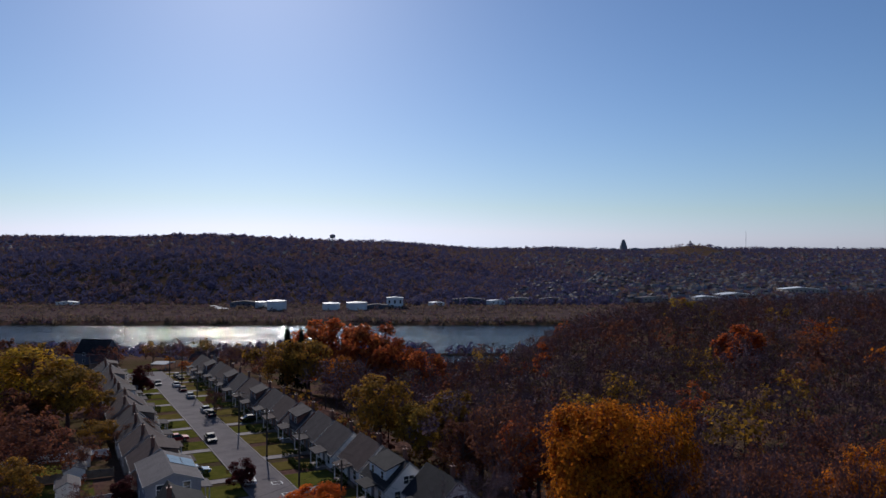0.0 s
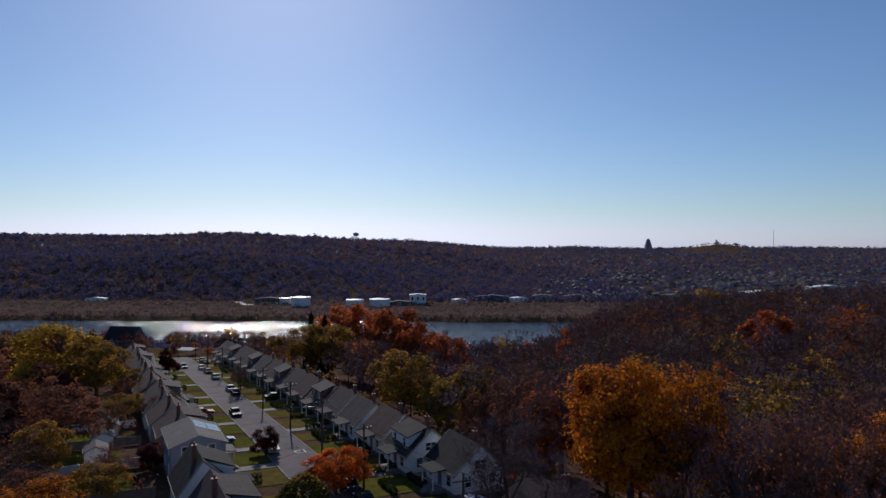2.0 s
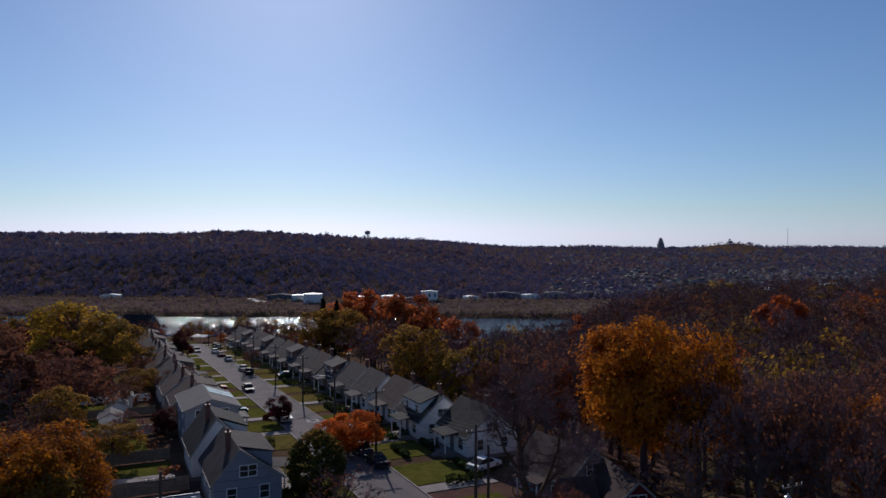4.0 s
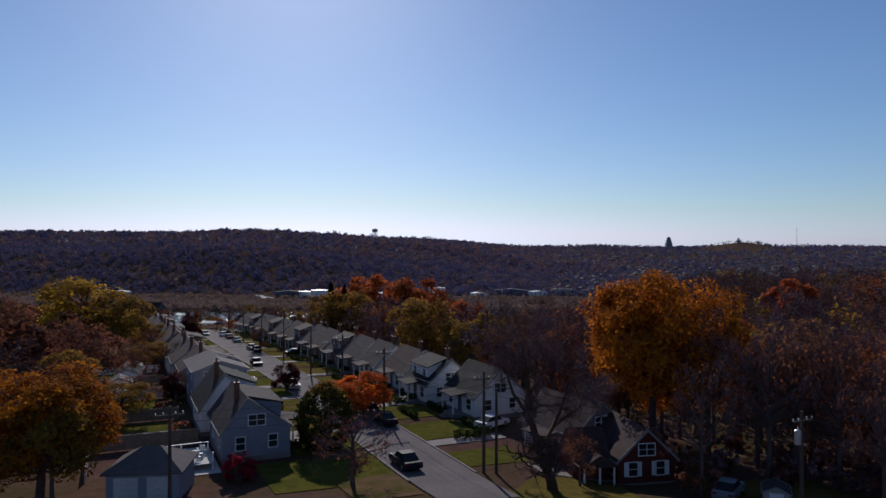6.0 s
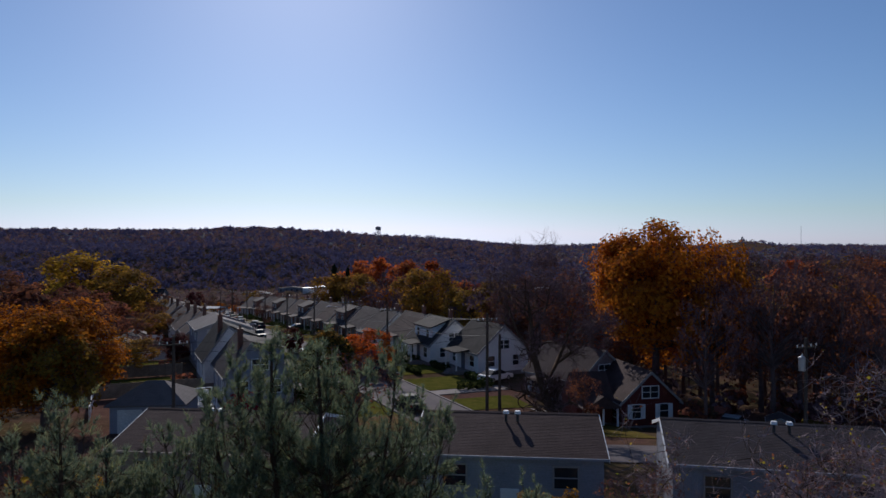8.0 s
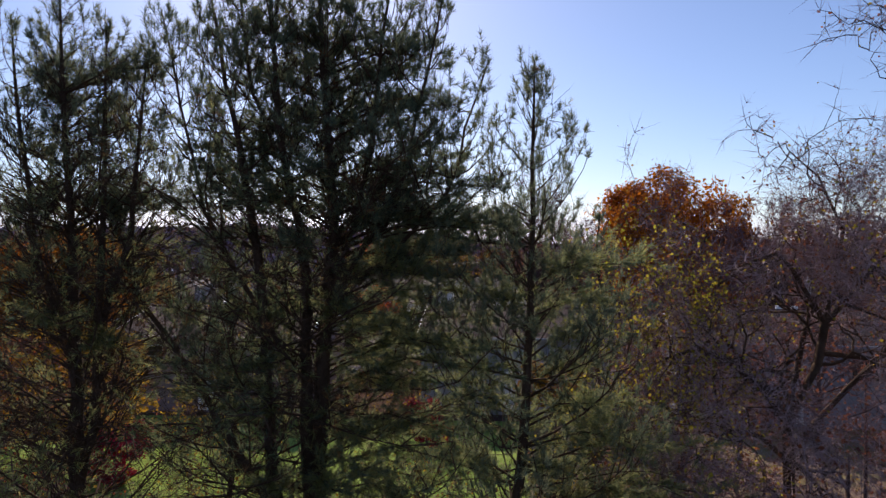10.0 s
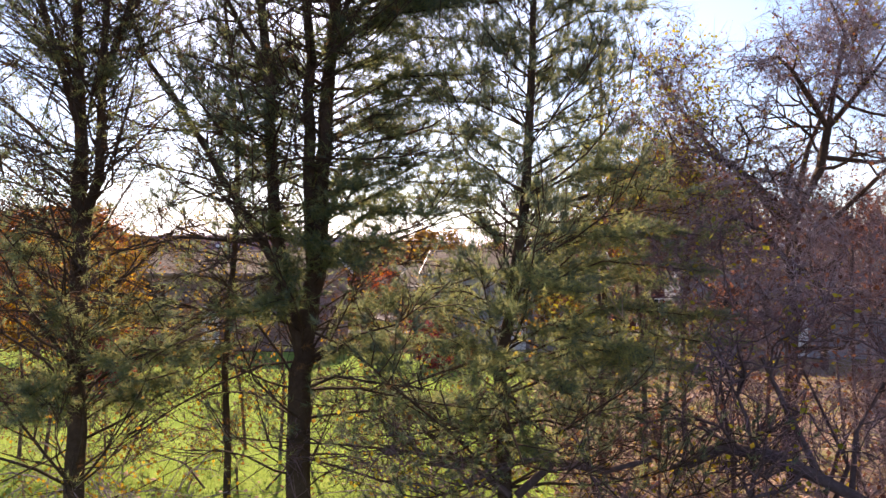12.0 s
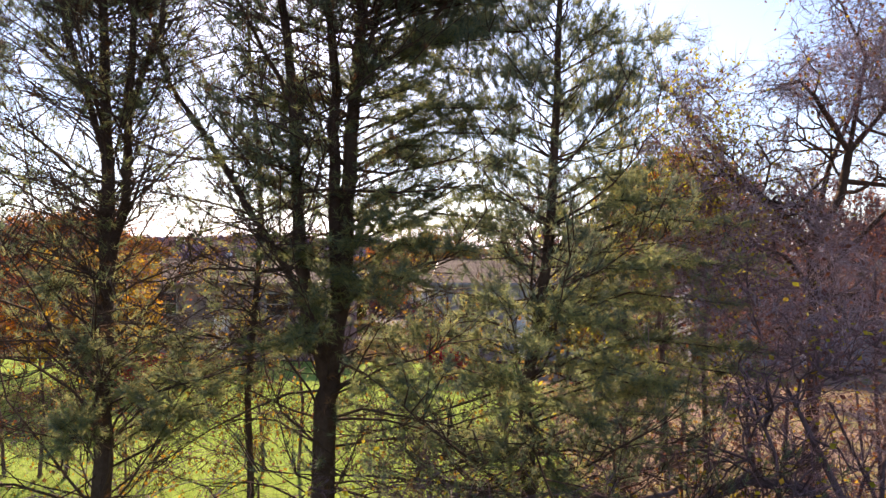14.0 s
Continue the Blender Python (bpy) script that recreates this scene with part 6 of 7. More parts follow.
for k, (bx, by, leaf) in enumerate(((-4.6, 14.0, "yellow"), (-9.5, 13.0, "red"))):
    scrub("russet_bush", bx, by, [
        ([(bx - .5, by, 0.6), (bx - .6, by, 2.0), (bx - 1.0, by, 3.6)], [0.04, 0.03, 0.015], 3),
        ([(bx + .2, by, 0.6), (bx + .3, by, 2.2), (bx + .1, by, 4.2)], [0.04, 0.03, 0.015], 3),
        ([(bx + .7, by, 0.6), (bx + .9, by, 2.0), (bx + 1.3, by, 3.8)], [0.04, 0.03, 0.015], 3),
    ], 70 + k, "thin bush with the last russet leaves", "bush", leaf, 2200, 0.036, twig_n=2, fork=1)

# tall red-brown scrub behind the crab apple, and thin dry bushes under the pines
for k, (bx, by, tp, leaf) in enumerate(((2.9, 14.6, 6.2, "rust"), (7.6, 15.2, 6.6, "rust"), (10.2, 14.6, 9.0, "rust"), (11.8, 17.0, 9.6, "rust"), (5.4, 14.8, 4.4, "rust"), (7.6, 13.6, 4.2, "brown"))):
    h = tp - 0.8
    scrub("red_brown_shrub", bx, by, [
        ([(bx - .3, by, 0.6), (bx - .5, by, 0.6 + h * .4), (bx - 1.0, by + .2, 0.8 + h * .72)], [0.03, 0.024, 0.015], 2),
        ([(bx + .1, by, 0.6), (bx + .2, by, 0.6 + h * .45), (bx + .1, by - .2, 0.8 + h * .82)], [0.05, 0.04, 0.02], 2),
        ([(bx + .4, by, 0.6), (bx + .7, by, 0.6 + h * .4), (bx + 1.2, by + .1, 0.8 + h * .75)], [0.05, 0.04, 0.02], 2),
    ], 170 + k, "tall bush with many twigs and red-brown leaves", "bush", leaf, 1400, 0.042, twig_n=2, fork=2, twigs="briar", gravity=0.06)
for k, (bx, by, tp, leaf) in enumerate(((-1.6, 12.2, 3.4, "olive"), (0.6, 11.9, 3.8, "olive"), (2.4, 10.9, 3.8, "rust"), (-7.4, 12.6, 4.2, "yellow"), (-4.4, 11.4, 2.6, "olive"))):
    h = tp - 0.8
    scrub("dry_bush", bx, by, [
        ([(bx - .2, by, 0.6), (bx - .8, by, 0.6 + h * .4), (bx - 1.7, by, 0.6 + h * .55)], [0.022, 0.016, 0.008], 2),
        ([(bx + .1, by, 0.6), (bx + .1, by, 0.6 + h * .45), (bx - .3, by - .3, 0.6 + h * .8)], [0.022, 0.016, 0.008], 2),
        ([(bx + .3, by, 0.6), (bx + 1.0, by, 0.6 + h * .42), (bx + 1.8, by, 0.6 + h * .5)], [0.022, 0.016, 0.008], 2),
    ], 190 + k, "thin dry bush of arching twigs with a few leaves", "bush", leaf, 900, 0.05, twig_n=3, fork=2, twigs="twig", gravity=-0.03, curl=0.4)

# the sunny lawn behind the pines, and the leaf-strewn part beside it
drape("lawn", [(-40, 7), (1.2, 7), (1.2, 32.0), (-40, 32.0)], 0.05, MAT["meadow"], "bright green mown lawn", "lawn", (20, 14))
drape("leaf_strewn_lawn", [(1.2, 7), (40, 7), (40, 31.0), (1.2, 32.0)], 0.05, MAT["litter"], "grass strewn with pinkish fallen leaves", "lawn", (20, 14))
# fallen leaves and grass blades on them
rs = np.random.RandomState(77)
q = np.stack([rs.uniform(1.0, 15, 9000), rs.uniform(8, 27, 9000)], 1)
q = np.concatenate([q, np.stack([rs.uniform(-17, 1.2, 1500), rs.uniform(9, 26, 1500)], 1)])
up = np.tile(np.array([0, 0, 1.0]), (len(q), 1))
p = np.column_stack([q, [height(a, b) + 0.085 for a, b in q]])
v, f = quads(p, 0.085, rs, 0.0, up)
tagged(new("fallen_leaves", fast_mesh("fallen_leaves", v, f, [LEAF["rust"], LEAF["faded"], LEAF["yellow"]], rs.choice([0, 0, 1, 1, 1, 2], len(p)))), "pinkish brown leaves lying on the grass", "fallen leaves", kind="stuff")
q = np.stack([rs.uniform(-17, 1.6, 42000), 9 + 17 * rs.uniform(0, 1, 42000) ** 1.5], 1)
p = np.column_stack([q, [height(a, b) + 0.05 for a, b in q]])
d = np.array([0, 0, 1.0]) + rs.normal(size=p.shape) * 0.35
d /= np.linalg.norm(d, axis=1, keepdims=True)
v, f = blades(p, d, rs.uniform(0.06, 0.16, len(p)), 0.014, rs)
tagged(new("grass", fast_mesh("grass", v, f, [MAT["grass"]])), "short bright green blades of lawn grass", "grass", kind="stuff")
# front lawns
for i in range(19):
    s0 = 4 + i * 10.5
    for side in (1, -1):
        o0, o1 = sorted((side * 3.55, side * 10.8))
        cut = rng.choice([7.6, 7.6, 6.4, 5.2])
        if rng.random() < (0.3 if side > 0 and i > 3 else 0.62):
            strip("front_lawn", s0, s0 + cut, o0, o1, 0.07, MAT["lawn"], "small green front lawn", "lawn")
        else:
            strip("front_lawn", s0, s0 + cut, o0, o1, 0.07, MAT["dry"], "small front lawn of thin brownish grass", "lawn")
        o0, o1 = sorted((side * 3.4, side * 12.5))
        if (i * 7 + side) % 5 < 3:
            strip("driveway", s0 + 7.9, s0 + 10.1, o0, o1, 0.09, MAT["concrete"], "short concrete drive beside a lawn", "driveway", 0.08)
# ---- poles and wires ----
def utility_pole(x, y, H, label, arm=True, can=False, lamp=0):
    z = height(x, y)
    t = thing("utility_pole", pose(x, y, z, 0, 0, TURN), label, "utility pole", "utility poles")
    part("mast", Mesh().tube([(0, 0, -1), (0.02, 0, H * 0.5), (0.03, 0, H)], [0.16, 0.14, 0.11], 10), MAT["pole"], t)
    if arm:
        part("crossarm", Mesh().box(-1.1, -0.16, H - 0.75, 1.1, -0.05, H - 0.63), MAT["pole"], t)
        for k in (-1.0, -0.45, 0.45, 1.0):
            part("insulator", Mesh().tube([(k, -0.1, H - 0.63), (k, -0.1, H - 0.45)], [0.035, 0.05], 8), MAT["trim"], t)
    if can:
        c = part("transformer", Mesh().tube([(-0.38, 0, H - 2.4), (-0.38, 0, H - 1.4), (-0.38, 0, H - 1.32)], [0.24, 0.24, 0.12], 12), MAT["metal"], t, "grey steel transformer can")
        part("bushing", Mesh().tube([(-0.38, 0, H - 1.34), (-0.38, 0, H - 1.1)], [0.05, 0.03], 8), MAT["trim"], c)
    if lamp:
        a = part("lamp_arm", Mesh().tube([(0, 0, H - 1.6), (lamp * 1.2, 0, H - 1.2), (lamp * 2.4, 0, H - 1.15)], [0.035, 0.03, 0.03], 6), MAT["metal"], t)
        part("lamp_head", Mesh().tube([(lamp * 2.3, 0, H - 1.15), (lamp * 2.6, 0, H - 1.15), (lamp * 3.0, 0, H - 1.2)], [0.07, 0.14, 0.08], 8), MAT["metal"], a)
    return Vector((x, y, z + H - 0.5))


tops = []
for k, (s, o, H, lamp) in enumerate(((2.0, 4.2, 9.5, 0), (28.3, 4.0, 8.6, 0), (47.0, 4.2, 8.6, -1), (66.0, 4.2, 8.6, 0), (88.0, 4.2, 8.6, 0), (112.0, 4.2, 8.6, 0), (138.0, 4.2, 8.6, 0), (165.0, 4.2, 8.6, 0), (192.0, 4.2, 8.6, 0))):
    x, y = on_street(s, o)
    tops.append(utility_pole(x, y, H, "weathered wooden utility pole beside the street", True, False, lamp))
side_poles = [utility_pole(1.0, 65.5, 7.6, "plain wooden pole beside the street corner", False),
              utility_pole(-24.4, 52.5, 8.0, "weathered wooden pole in front of the garage", True),
              utility_pole(23.3, 53.0, 8.2, "wooden utility pole with grey transformer", True, True)]


def wire(a, b, sag=0.5, r=0.014):
    pts = [a.lerp(b, i / 10) - Vector((0, 0, sag * 4 * (i / 10) * (1 - i / 10))) for i in range(11)]
    tagged(part("cable", Mesh().tube([tuple(p) for p in pts], [r] * 11, 4), MAT["wire"]), "thin dark overhead cable between poles", "cable", "overhead cables")


side = Vector((R.x, R.y, 0))
for a, b in zip(tops, tops[1:]):
    for k in (-0.95, 0.0, 0.95):
        wire(a + side * k, b + side * k, 0.45)
    wire(a - Vector((0, 0, 1.6)), b - Vector((0, 0, 1.6)), 0.5, 0.022)
for k in (0.0, 0.5, 1.0):
    wire(tops[0] - Vector((0, 0, k * 1.5)), side_poles[1] - Vector((0, 0, k * 1.5)), 0.6)
    wire(tops[0] - Vector((0, 0, k * 1.5)), side_poles[2] - Vector((0, 0, k * 1.5)), 0.6)
    wire(side_poles[1] - Vector((0, 0, k * 1.5)), Vector((-70, 55, 6.5 - k * 1.5)), 0.6)
    wire(side_poles[2] - Vector((0, 0, k * 1.5)), Vector((62, 50, 8 - k * 1.5)), 0.6)
for (s, o), k in (((24.5, 13), 1), ((34.9, 13), 1), ((45.3, 13), 2), ((31, -12), 1), ((19.5, -12.5), 1)):
    x, y = on_street(s, o)
    wire(tops[k], Vector((x, y, height(x, y) + 3.6)), 0.3)


# low houses, a white canopy and small trees where the street ends
for s, o, t in ((222, 20, 60), (234, -14, 95), (238, 24, 80), (224, -30, 30)):
    x, y = on_street(s, o)
    house(pose(x, y, height(x, y), 0, 0, TURN + t), "low brown house at the foot of the street", 6.5, 8.5, 2.6, 4.6, rng.choice(["tan", "cream"]), rng.choice(["shingle", "shingle_brown"]), 1, False, False, True, 2)
x, y = on_street(216, 5)
cp = thing("carport", pose(x, y, height(x, y), 0, 0, 80), "open white metal carport at the street's end", "carport")
part("canopy", Mesh().prism([(-3.4, 2.3), (3.4, 2.3), (3.4, 2.45), (0, 2.95), (-3.4, 2.45)], -3, 3), MAT["pale"], cp)
for a in (-3.2, 3.2):
    for b in (-2.8, 2.8):
        part("post", Mesh().box(a - 0.06, b - 0.06, -0.8, a + 0.06, b + 0.06, 2.35), MAT["metal"], cp)
for s, o, k, h in ((150, -9.5, "plum", 4), (214, 16, "brown2", 5), (165, 30, "bare", 7), (222, 8, "orange2", 4.5), (228, -10, "bare2", 6), (240, 4, "bare", 8), (154, -26, "brown", 5), (184, 32, "brown", 7), (146, -34, "bare", 6), (216, -14, "bare2", 7), (226, 30, "brown2", 9), (206, 27, "bare", 9), (232, 14, "bare2", 9)):
    x, y = on_street(s, o)
    plant(k, x, y, height(x, y) + h, h * 0.9)


# ---- cars ----
CAR_PAINT = {}
MAT["car_glass"] = glassy("tinted_car_glass", (0.02, 0.022, 0.026), 0.2)
MAT["car_glass"].node_tree.nodes["Principled BSDF"].inputs["Specular IOR Level"].default_value = 0.2


def car(s, o, colour, name, turn=0.0, flip=False):
    if name not in CAR_PAINT:
        CAR_PAINT[name] = plain(name + "_car_paint", colour, 0.5, 0.0, 0.04)
    x, y = on_street(s, o)
    paint = CAR_PAINT[name]
    t = thing("car", pose(x, y, height(x, y) + 0.14, 0, 0, TURN + turn + (180 if flip else 0)), "%s car parked at the kerb" % name if len(name.split()) > 1 else "%s saloon car parked at the kerb" % name, "car", "parked cars")
    def shell(profile, half, name_, mat, taper=0.0, z_ref=0.0):
        m = Mesh()
        n = len(profile)
        for sx in (-1, 1):
            m.v += [(sx * (half - taper * max(0, z - z_ref)), yy, z) for yy, z in profile]
        m.f += [tuple(range(n)), tuple(range(2 * n - 1, n - 1, -1))] + [(i, n + i, n + (i + 1) % n, (i + 1) % n) for i in range(n)]
        return part(name_, m, mat, t)
    shell([(-2.2, 0.30), (2.2, 0.28), (2.25, 0.55), (2.15, 0.72), (1.15, 0.86), (-1.55, 0.92), (-2.15, 0.88), (-2.25, 0.6)], 0.88, "body", paint, 0.12, 0.7)
    shell([(1.15, 0.85), (0.45, 1.36), (-0.95, 1.38), (-1.75, 0.90)], 0.78, "cabin", MAT["car_glass"], 0.28, 0.85)
    shell([(0.42, 1.35), (0.35, 1.41), (-0.85, 1.43), (-0.95, 1.37)], 0.66, "roof", paint, 0.0)
    for wy in (-1.35, 1.38):
        for wx in (-0.80, 0.80):
            w = part("wheel", Mesh().tube([(wx - 0.1, wy, 0.31), (wx + 0.1, wy, 0.31)], [0.31, 0.31], 14), MAT["tyre"], t)
            part("rim", Mesh().tube([(wx - 0.108, wy, 0.31), (wx + 0.108, wy, 0.31)], [0.18, 0.18], 10), MAT["metal"], w)
    for wx in (-0.62, 0.62):
        part("headlight", Mesh().box(wx - 0.2, 2.17, 0.58, wx + 0.2, 2.25, 0.70), MAT["trim"], t)
        part("tail_light", Mesh().box(wx - 0.17, -2.24, 0.66, wx + 0.17, -2.16, 0.80), LEAF["crimson"], t)


for s, o, c, n, tn, fl in (
        (6.5, -1.9, (0.02, 0.022, 0.03), "black", 0, False), (52.2, -2.3, (0.72, 0.72, 0.74), "white", 0, True),
        (23.5, 2.3, (0.02, 0.02, 0.025), "black", 0, False), (29.5, 2.4, (0.04, 0.05, 0.07), "dark blue", 0, False),
        (60.5, -8.6, (0.05, 0.16, 0.36), "bright blue", -88, False), (83.0, -2.2, (0.03, 0.03, 0.035), "black", 0, True),
        (108.0, 2.3, (0.04, 0.04, 0.045), "black", 0, False), (114.5, 2.3, (0.35, 0.36, 0.38), "silver grey", 0, False), (98.0, 9.0, (0.05, 0.05, 0.06), "black", -88, False),
        (137.0, 2.3, (0.22, 0.26, 0.30), "pale blue", 0, False), (150.0, 2.3, (0.12, 0.03, 0.03), "dark red", 0, False), (160.0, 1.9, (0.5, 0.5, 0.52), "silver", 0, False),
        (166.0, -2.4, (0.10, 0.10, 0.11), "dark grey", 0, True), (178.0, 5.6, (0.05, 0.05, 0.06), "black", 0, False), (186.0, 5.6, (0.12, 0.13, 0.15), "dark grey", 0, False),
        (16.5, 13.2, (0.8, 0.8, 0.8), "white", -70, False), (9.0, 15.5, (0.25, 0.28, 0.34), "grey blue", -60, False),
        (86.0, -8.0, (0.3, 0.03, 0.04), "red", -85, False), (*to_street(20.6, 60.5), (0.2, 0.21, 0.23), "grey", -60, False)):
    car(s, o, c, n, tn, fl)


# ---- gardens: hedges, fences, paths, patio ----
def hedge(s0, o0, s1, o1, w=0.9, h=1.1, dens=110):
    a, b = Vector(on_street(s0, o0)), Vector(on_street(s1, o1))
    L = (b - a).length
    rs = np.random.RandomState(int(abs(s0 * 13 + o0 * 7)) + 5)
    n = int(L * dens)
    u = rs.uniform(0, L, n)
    v = rs.uniform(-1, 1, n)
    zz = rs.uniform(0, 1, n)
    k = np.maximum(np.abs(v), zz) ** 0.25
    d = (b - a) / L
    px = a.x + d.x * u + d.y * v * w / 2
    py = a.y + d.y * u - d.x * v * w / 2
    base = np.array([height(float(p), float(q)) for p, q in zip(px[::8], py[::8])])
    base = np.repeat(base, 8)[:n]
    p = np.stack([px, py, base + 0.05 + zz * h * (0.9 + 0.15 * np.sin(u * 2.1))], 1)
    vv, f = quads(p, 0.22, rs)
    tagged(new("hedge", fast_mesh("hedge", vv, f, [MAT["hedge"]])), "clipped dark green hedge between front gardens", "hedge", "hedges")


for i in range(16):
    s0 = 13.6 + i * 10.4
    if i != 1:
        hedge(s0, 6.8, s0, 11.2, 0.9, 1.0)
    if i % 2 == 0:
        hedge(s0 + 3.4, -6.8, s0 + 3.4, -10.8, 1.0, 1.1)
    if i % 3 == 1:
        hedge(s0 + 0.4, 6.9, s0 + 6.0, 6.9, 0.8, 0.8)
    hedge(s0 + 1.5, 11.2, s0 + 6.5, 11.2, 0.9, 0.9)
    hedge(s0 + 4.0, -11.0, s0 + 8.5, -11.0, 0.9, 0.9)
hedge(35.5, 3.9, 44.0, 10.5, 0.9, 1.1)


def fence(s0, o0, s1, o1, h=1.5, mat="trim", label="white board fence round a back garden"):
    a, b = Vector(on_street(s0, o0)), Vector(on_street(s1, o1))
    L = (b - a).length
    t = thing("fence", pose(a.x, a.y, height(a.x, a.y)), label, "fence", "garden fences")
    n = max(2, round(L / 2.0))
    d = (b - a)
    for i in range(n + 1):
        p = d * (i / n)
        z = height(a.x + p.x, a.y + p.y) - height(a.x, a.y)
        part("post", Mesh().box(p.x - 0.05, p.y - 0.05, z - 0.4, p.x + 0.05, p.y + 0.05, z + h + 0.08), MAT[mat], t)
        if i < n:
            q = d * ((i + 1) / n)
            z2 = height(a.x + q.x, a.y + q.y) - height(a.x, a.y)
            nx, ny = -d.y / L * 0.02, d.x / L * 0.02
            m = Mesh()
            m.add([(p.x - nx, p.y - ny, z + 0.1), (q.x - nx, q.y - ny, z2 + 0.1), (q.x - nx, q.y - ny, z2 + h), (p.x - nx, p.y - ny, z + h),
                   (p.x + nx, p.y + ny, z + 0.1), (q.x + nx, q.y + ny, z2 + 0.1), (q.x + nx, q.y + ny, z2 + h), (p.x + nx, p.y + ny, z + h)],
                  [(0, 1, 2, 3), (7, 6, 5, 4), (0, 4, 5, 1), (3, 2, 6, 7), (1, 5, 6, 2), (0, 3, 7, 4)])
            part("panel", m, MAT[mat], t)


fence(24.0, -33.0, 24.0, -19.0, 1.6, "wood", "grey board fence across a back garden")
fence(24.0, -33.0, 50.0, -33.0, 1.6, "wood", "grey board fence along a back garden")
fence(37.0, -33.0, 37.0, -20.0, 1.5, "wood", "grey board fence across a back garden")
fence(52.0, -33.0, 52.0, -20.0, 1.4, "trim", "white board fence across a back garden")
fence(66.0, -33.0, 66.0, -20.0, 1.4, "wood", "grey board fence across a back garden")
fence(80.0, -36.0, 80.0, -20.0, 1.4, "trim", "white board fence across a back garden")
fence(13.6, -29.5, 25.5, -29.5, 1.2, "trim", "white picket fence beside a patio")
for s0, s1, o0, o1, mt, lb in ((38.5, 51, -32, -22, "lawn", "green back garden lawn"), (28.5, 31.0, -28, -20, "concrete", "pale concrete garden path"), (25, 28.4, -28, -20, "lawn", "green back garden lawn"), (31.2, 36, -28, -20, "lawn", "green back garden lawn"),
                            (53, 65, -32, -23, "lawn", "green back garden lawn"), (67, 79, -32, -24, "lawn", "green back garden lawn"), (12.0, 22.0, -22.0, -18.1, "pale", "pale concrete patio beside the house"),
                            (-2.0, 13.0, -9.5, -3.6, "verge", "verge strewn with fallen leaves"), (3.0, 13.0, -15.0, -9.6, "lawn", "green side lawn"), (209, 221, -24, 3, "lawn", "rough green field at the street's end")):
    strip("garden_patch", s0, s1, o0, o1, 0.06, MAT[mt], lb, "garden")
drape("garden_patch", [(1.5, 57.5), (13.5, 56.5), (12.5, 66.0), (5.0, 66.5)], 0.05, MAT["dry"], "thin corner lawn beside the street", "garden", (5, 4))
drape("garden_patch", [(17, 56), (34, 55), (30, 66.0), (20, 66)], 0.05, MAT["dry"], "garden of thin grass and fallen leaves", "garden", (6, 4))
drape("driveway", [(5.5, 66.8), (12.8, 66.3), (12.5, 69.2), (4.0, 69.5)], 0.07, MAT["concrete"], "pale concrete drive beside the street", "driveway", (4, 2))
for i in range(3):
    x, y = on_street(14.6 + i * 1.1, -20.0 + 0.4 * i)
    z = height(*on_street(15.5, -21.2)) + 0.66
    t = thing("patio_chair", pose(x, y, z, 0, 0, 40 + i * 70), "white slatted patio chair on the concrete", "chair", "patio chairs")
    part("seat", Mesh().box(-0.26, -0.26, 0.40, 0.26, 0.26, 0.45), MAT["trim"], t)
    part("backrest", Mesh().box(-0.26, 0.22, 0.45, 0.26, 0.27, 0.95), MAT["trim"], t)
    for a in (-0.23, 0.23):
        for b in (-0.23, 0.23):
            part("leg", Mesh().box(a - 0.025, b - 0.025, 0, a + 0.025, b + 0.025, 0.40), MAT["trim"], t)
x, y = on_street(15.5, -21.2)
z = height(x, y)
dk = thing("deck", pose(x, y, z, 0, 0, TURN), "raised pale timber deck with white railing beside the house", "deck")
for i in range(14):
    part("board", Mesh().box(-2.6, -2.1 + i * 0.3, 0.62, 2.6, -1.82 + i * 0.3, 0.66), MAT["pale"], dk)
for px, py in ((-2.5, -2.0), (2.5, -2.0), (-2.5, 0.0), (-2.5, 2.0), (2.5, 2.0), (0.0, 2.0)):
    part("post", Mesh().box(px - 0.06, py - 0.06, -0.8, px + 0.06, py + 0.06, 1.66), MAT["trim"], dk)
for zr in (0.85, 1.6):
    part("rail", Mesh().box(-2.55, -2.0, zr, -2.45, 2.0, zr + 0.07), MAT["trim"], dk)
    part("rail", Mesh().box(-2.5, 1.95, zr, 2.5, 2.05, zr + 0.07), MAT["trim"], dk)
bal = Mesh().box(-2.515, -2.0, 0.88, -2.485, -1.97, 1.6)
me = bal.data("baluster", MAT["trim"])
for i in range(1, 22):
    part("baluster", me, None, dk).location = (0, i * 0.18, 0)
for i in range(4):
    part("step", Mesh().box(-0.6, -2.4 - i * 0.28, 0.4 - i * 0.17, 0.6, -2.12 - i * 0.28, 0.46 - i * 0.17), MAT["pale"], dk)
for sx in (-0.64, 0.6):
    part("stringer", Mesh().add([(sx, -2.1, 0.2), (sx + 0.04, -2.1, 0.2), (sx + 0.04, -2.1, 0.6), (sx, -2.1, 0.6), (sx, -3.3, -0.5), (sx + 0.04, -3.3, -0.5), (sx + 0.04, -3.3, -0.15), (sx, -3.3, -0.15)],
         [(0, 1, 2, 3), (7, 6, 5, 4), (0, 4, 5, 1), (1, 5, 6, 2), (2, 6, 7, 3), (3, 7, 4, 0)]), MAT["trim"], dk)
tb = thing("patio_table", pose(x, y, z + 0.66, 0, 0, TURN) @ Matrix.Translation((-1.4, 0.9, 0)), "white patio table on the deck", "table")
part("tabletop", Mesh().tube([(0, 0, 0.70), (0, 0, 0.74)], [0.6, 0.6], 20), MAT["trim"], tb)
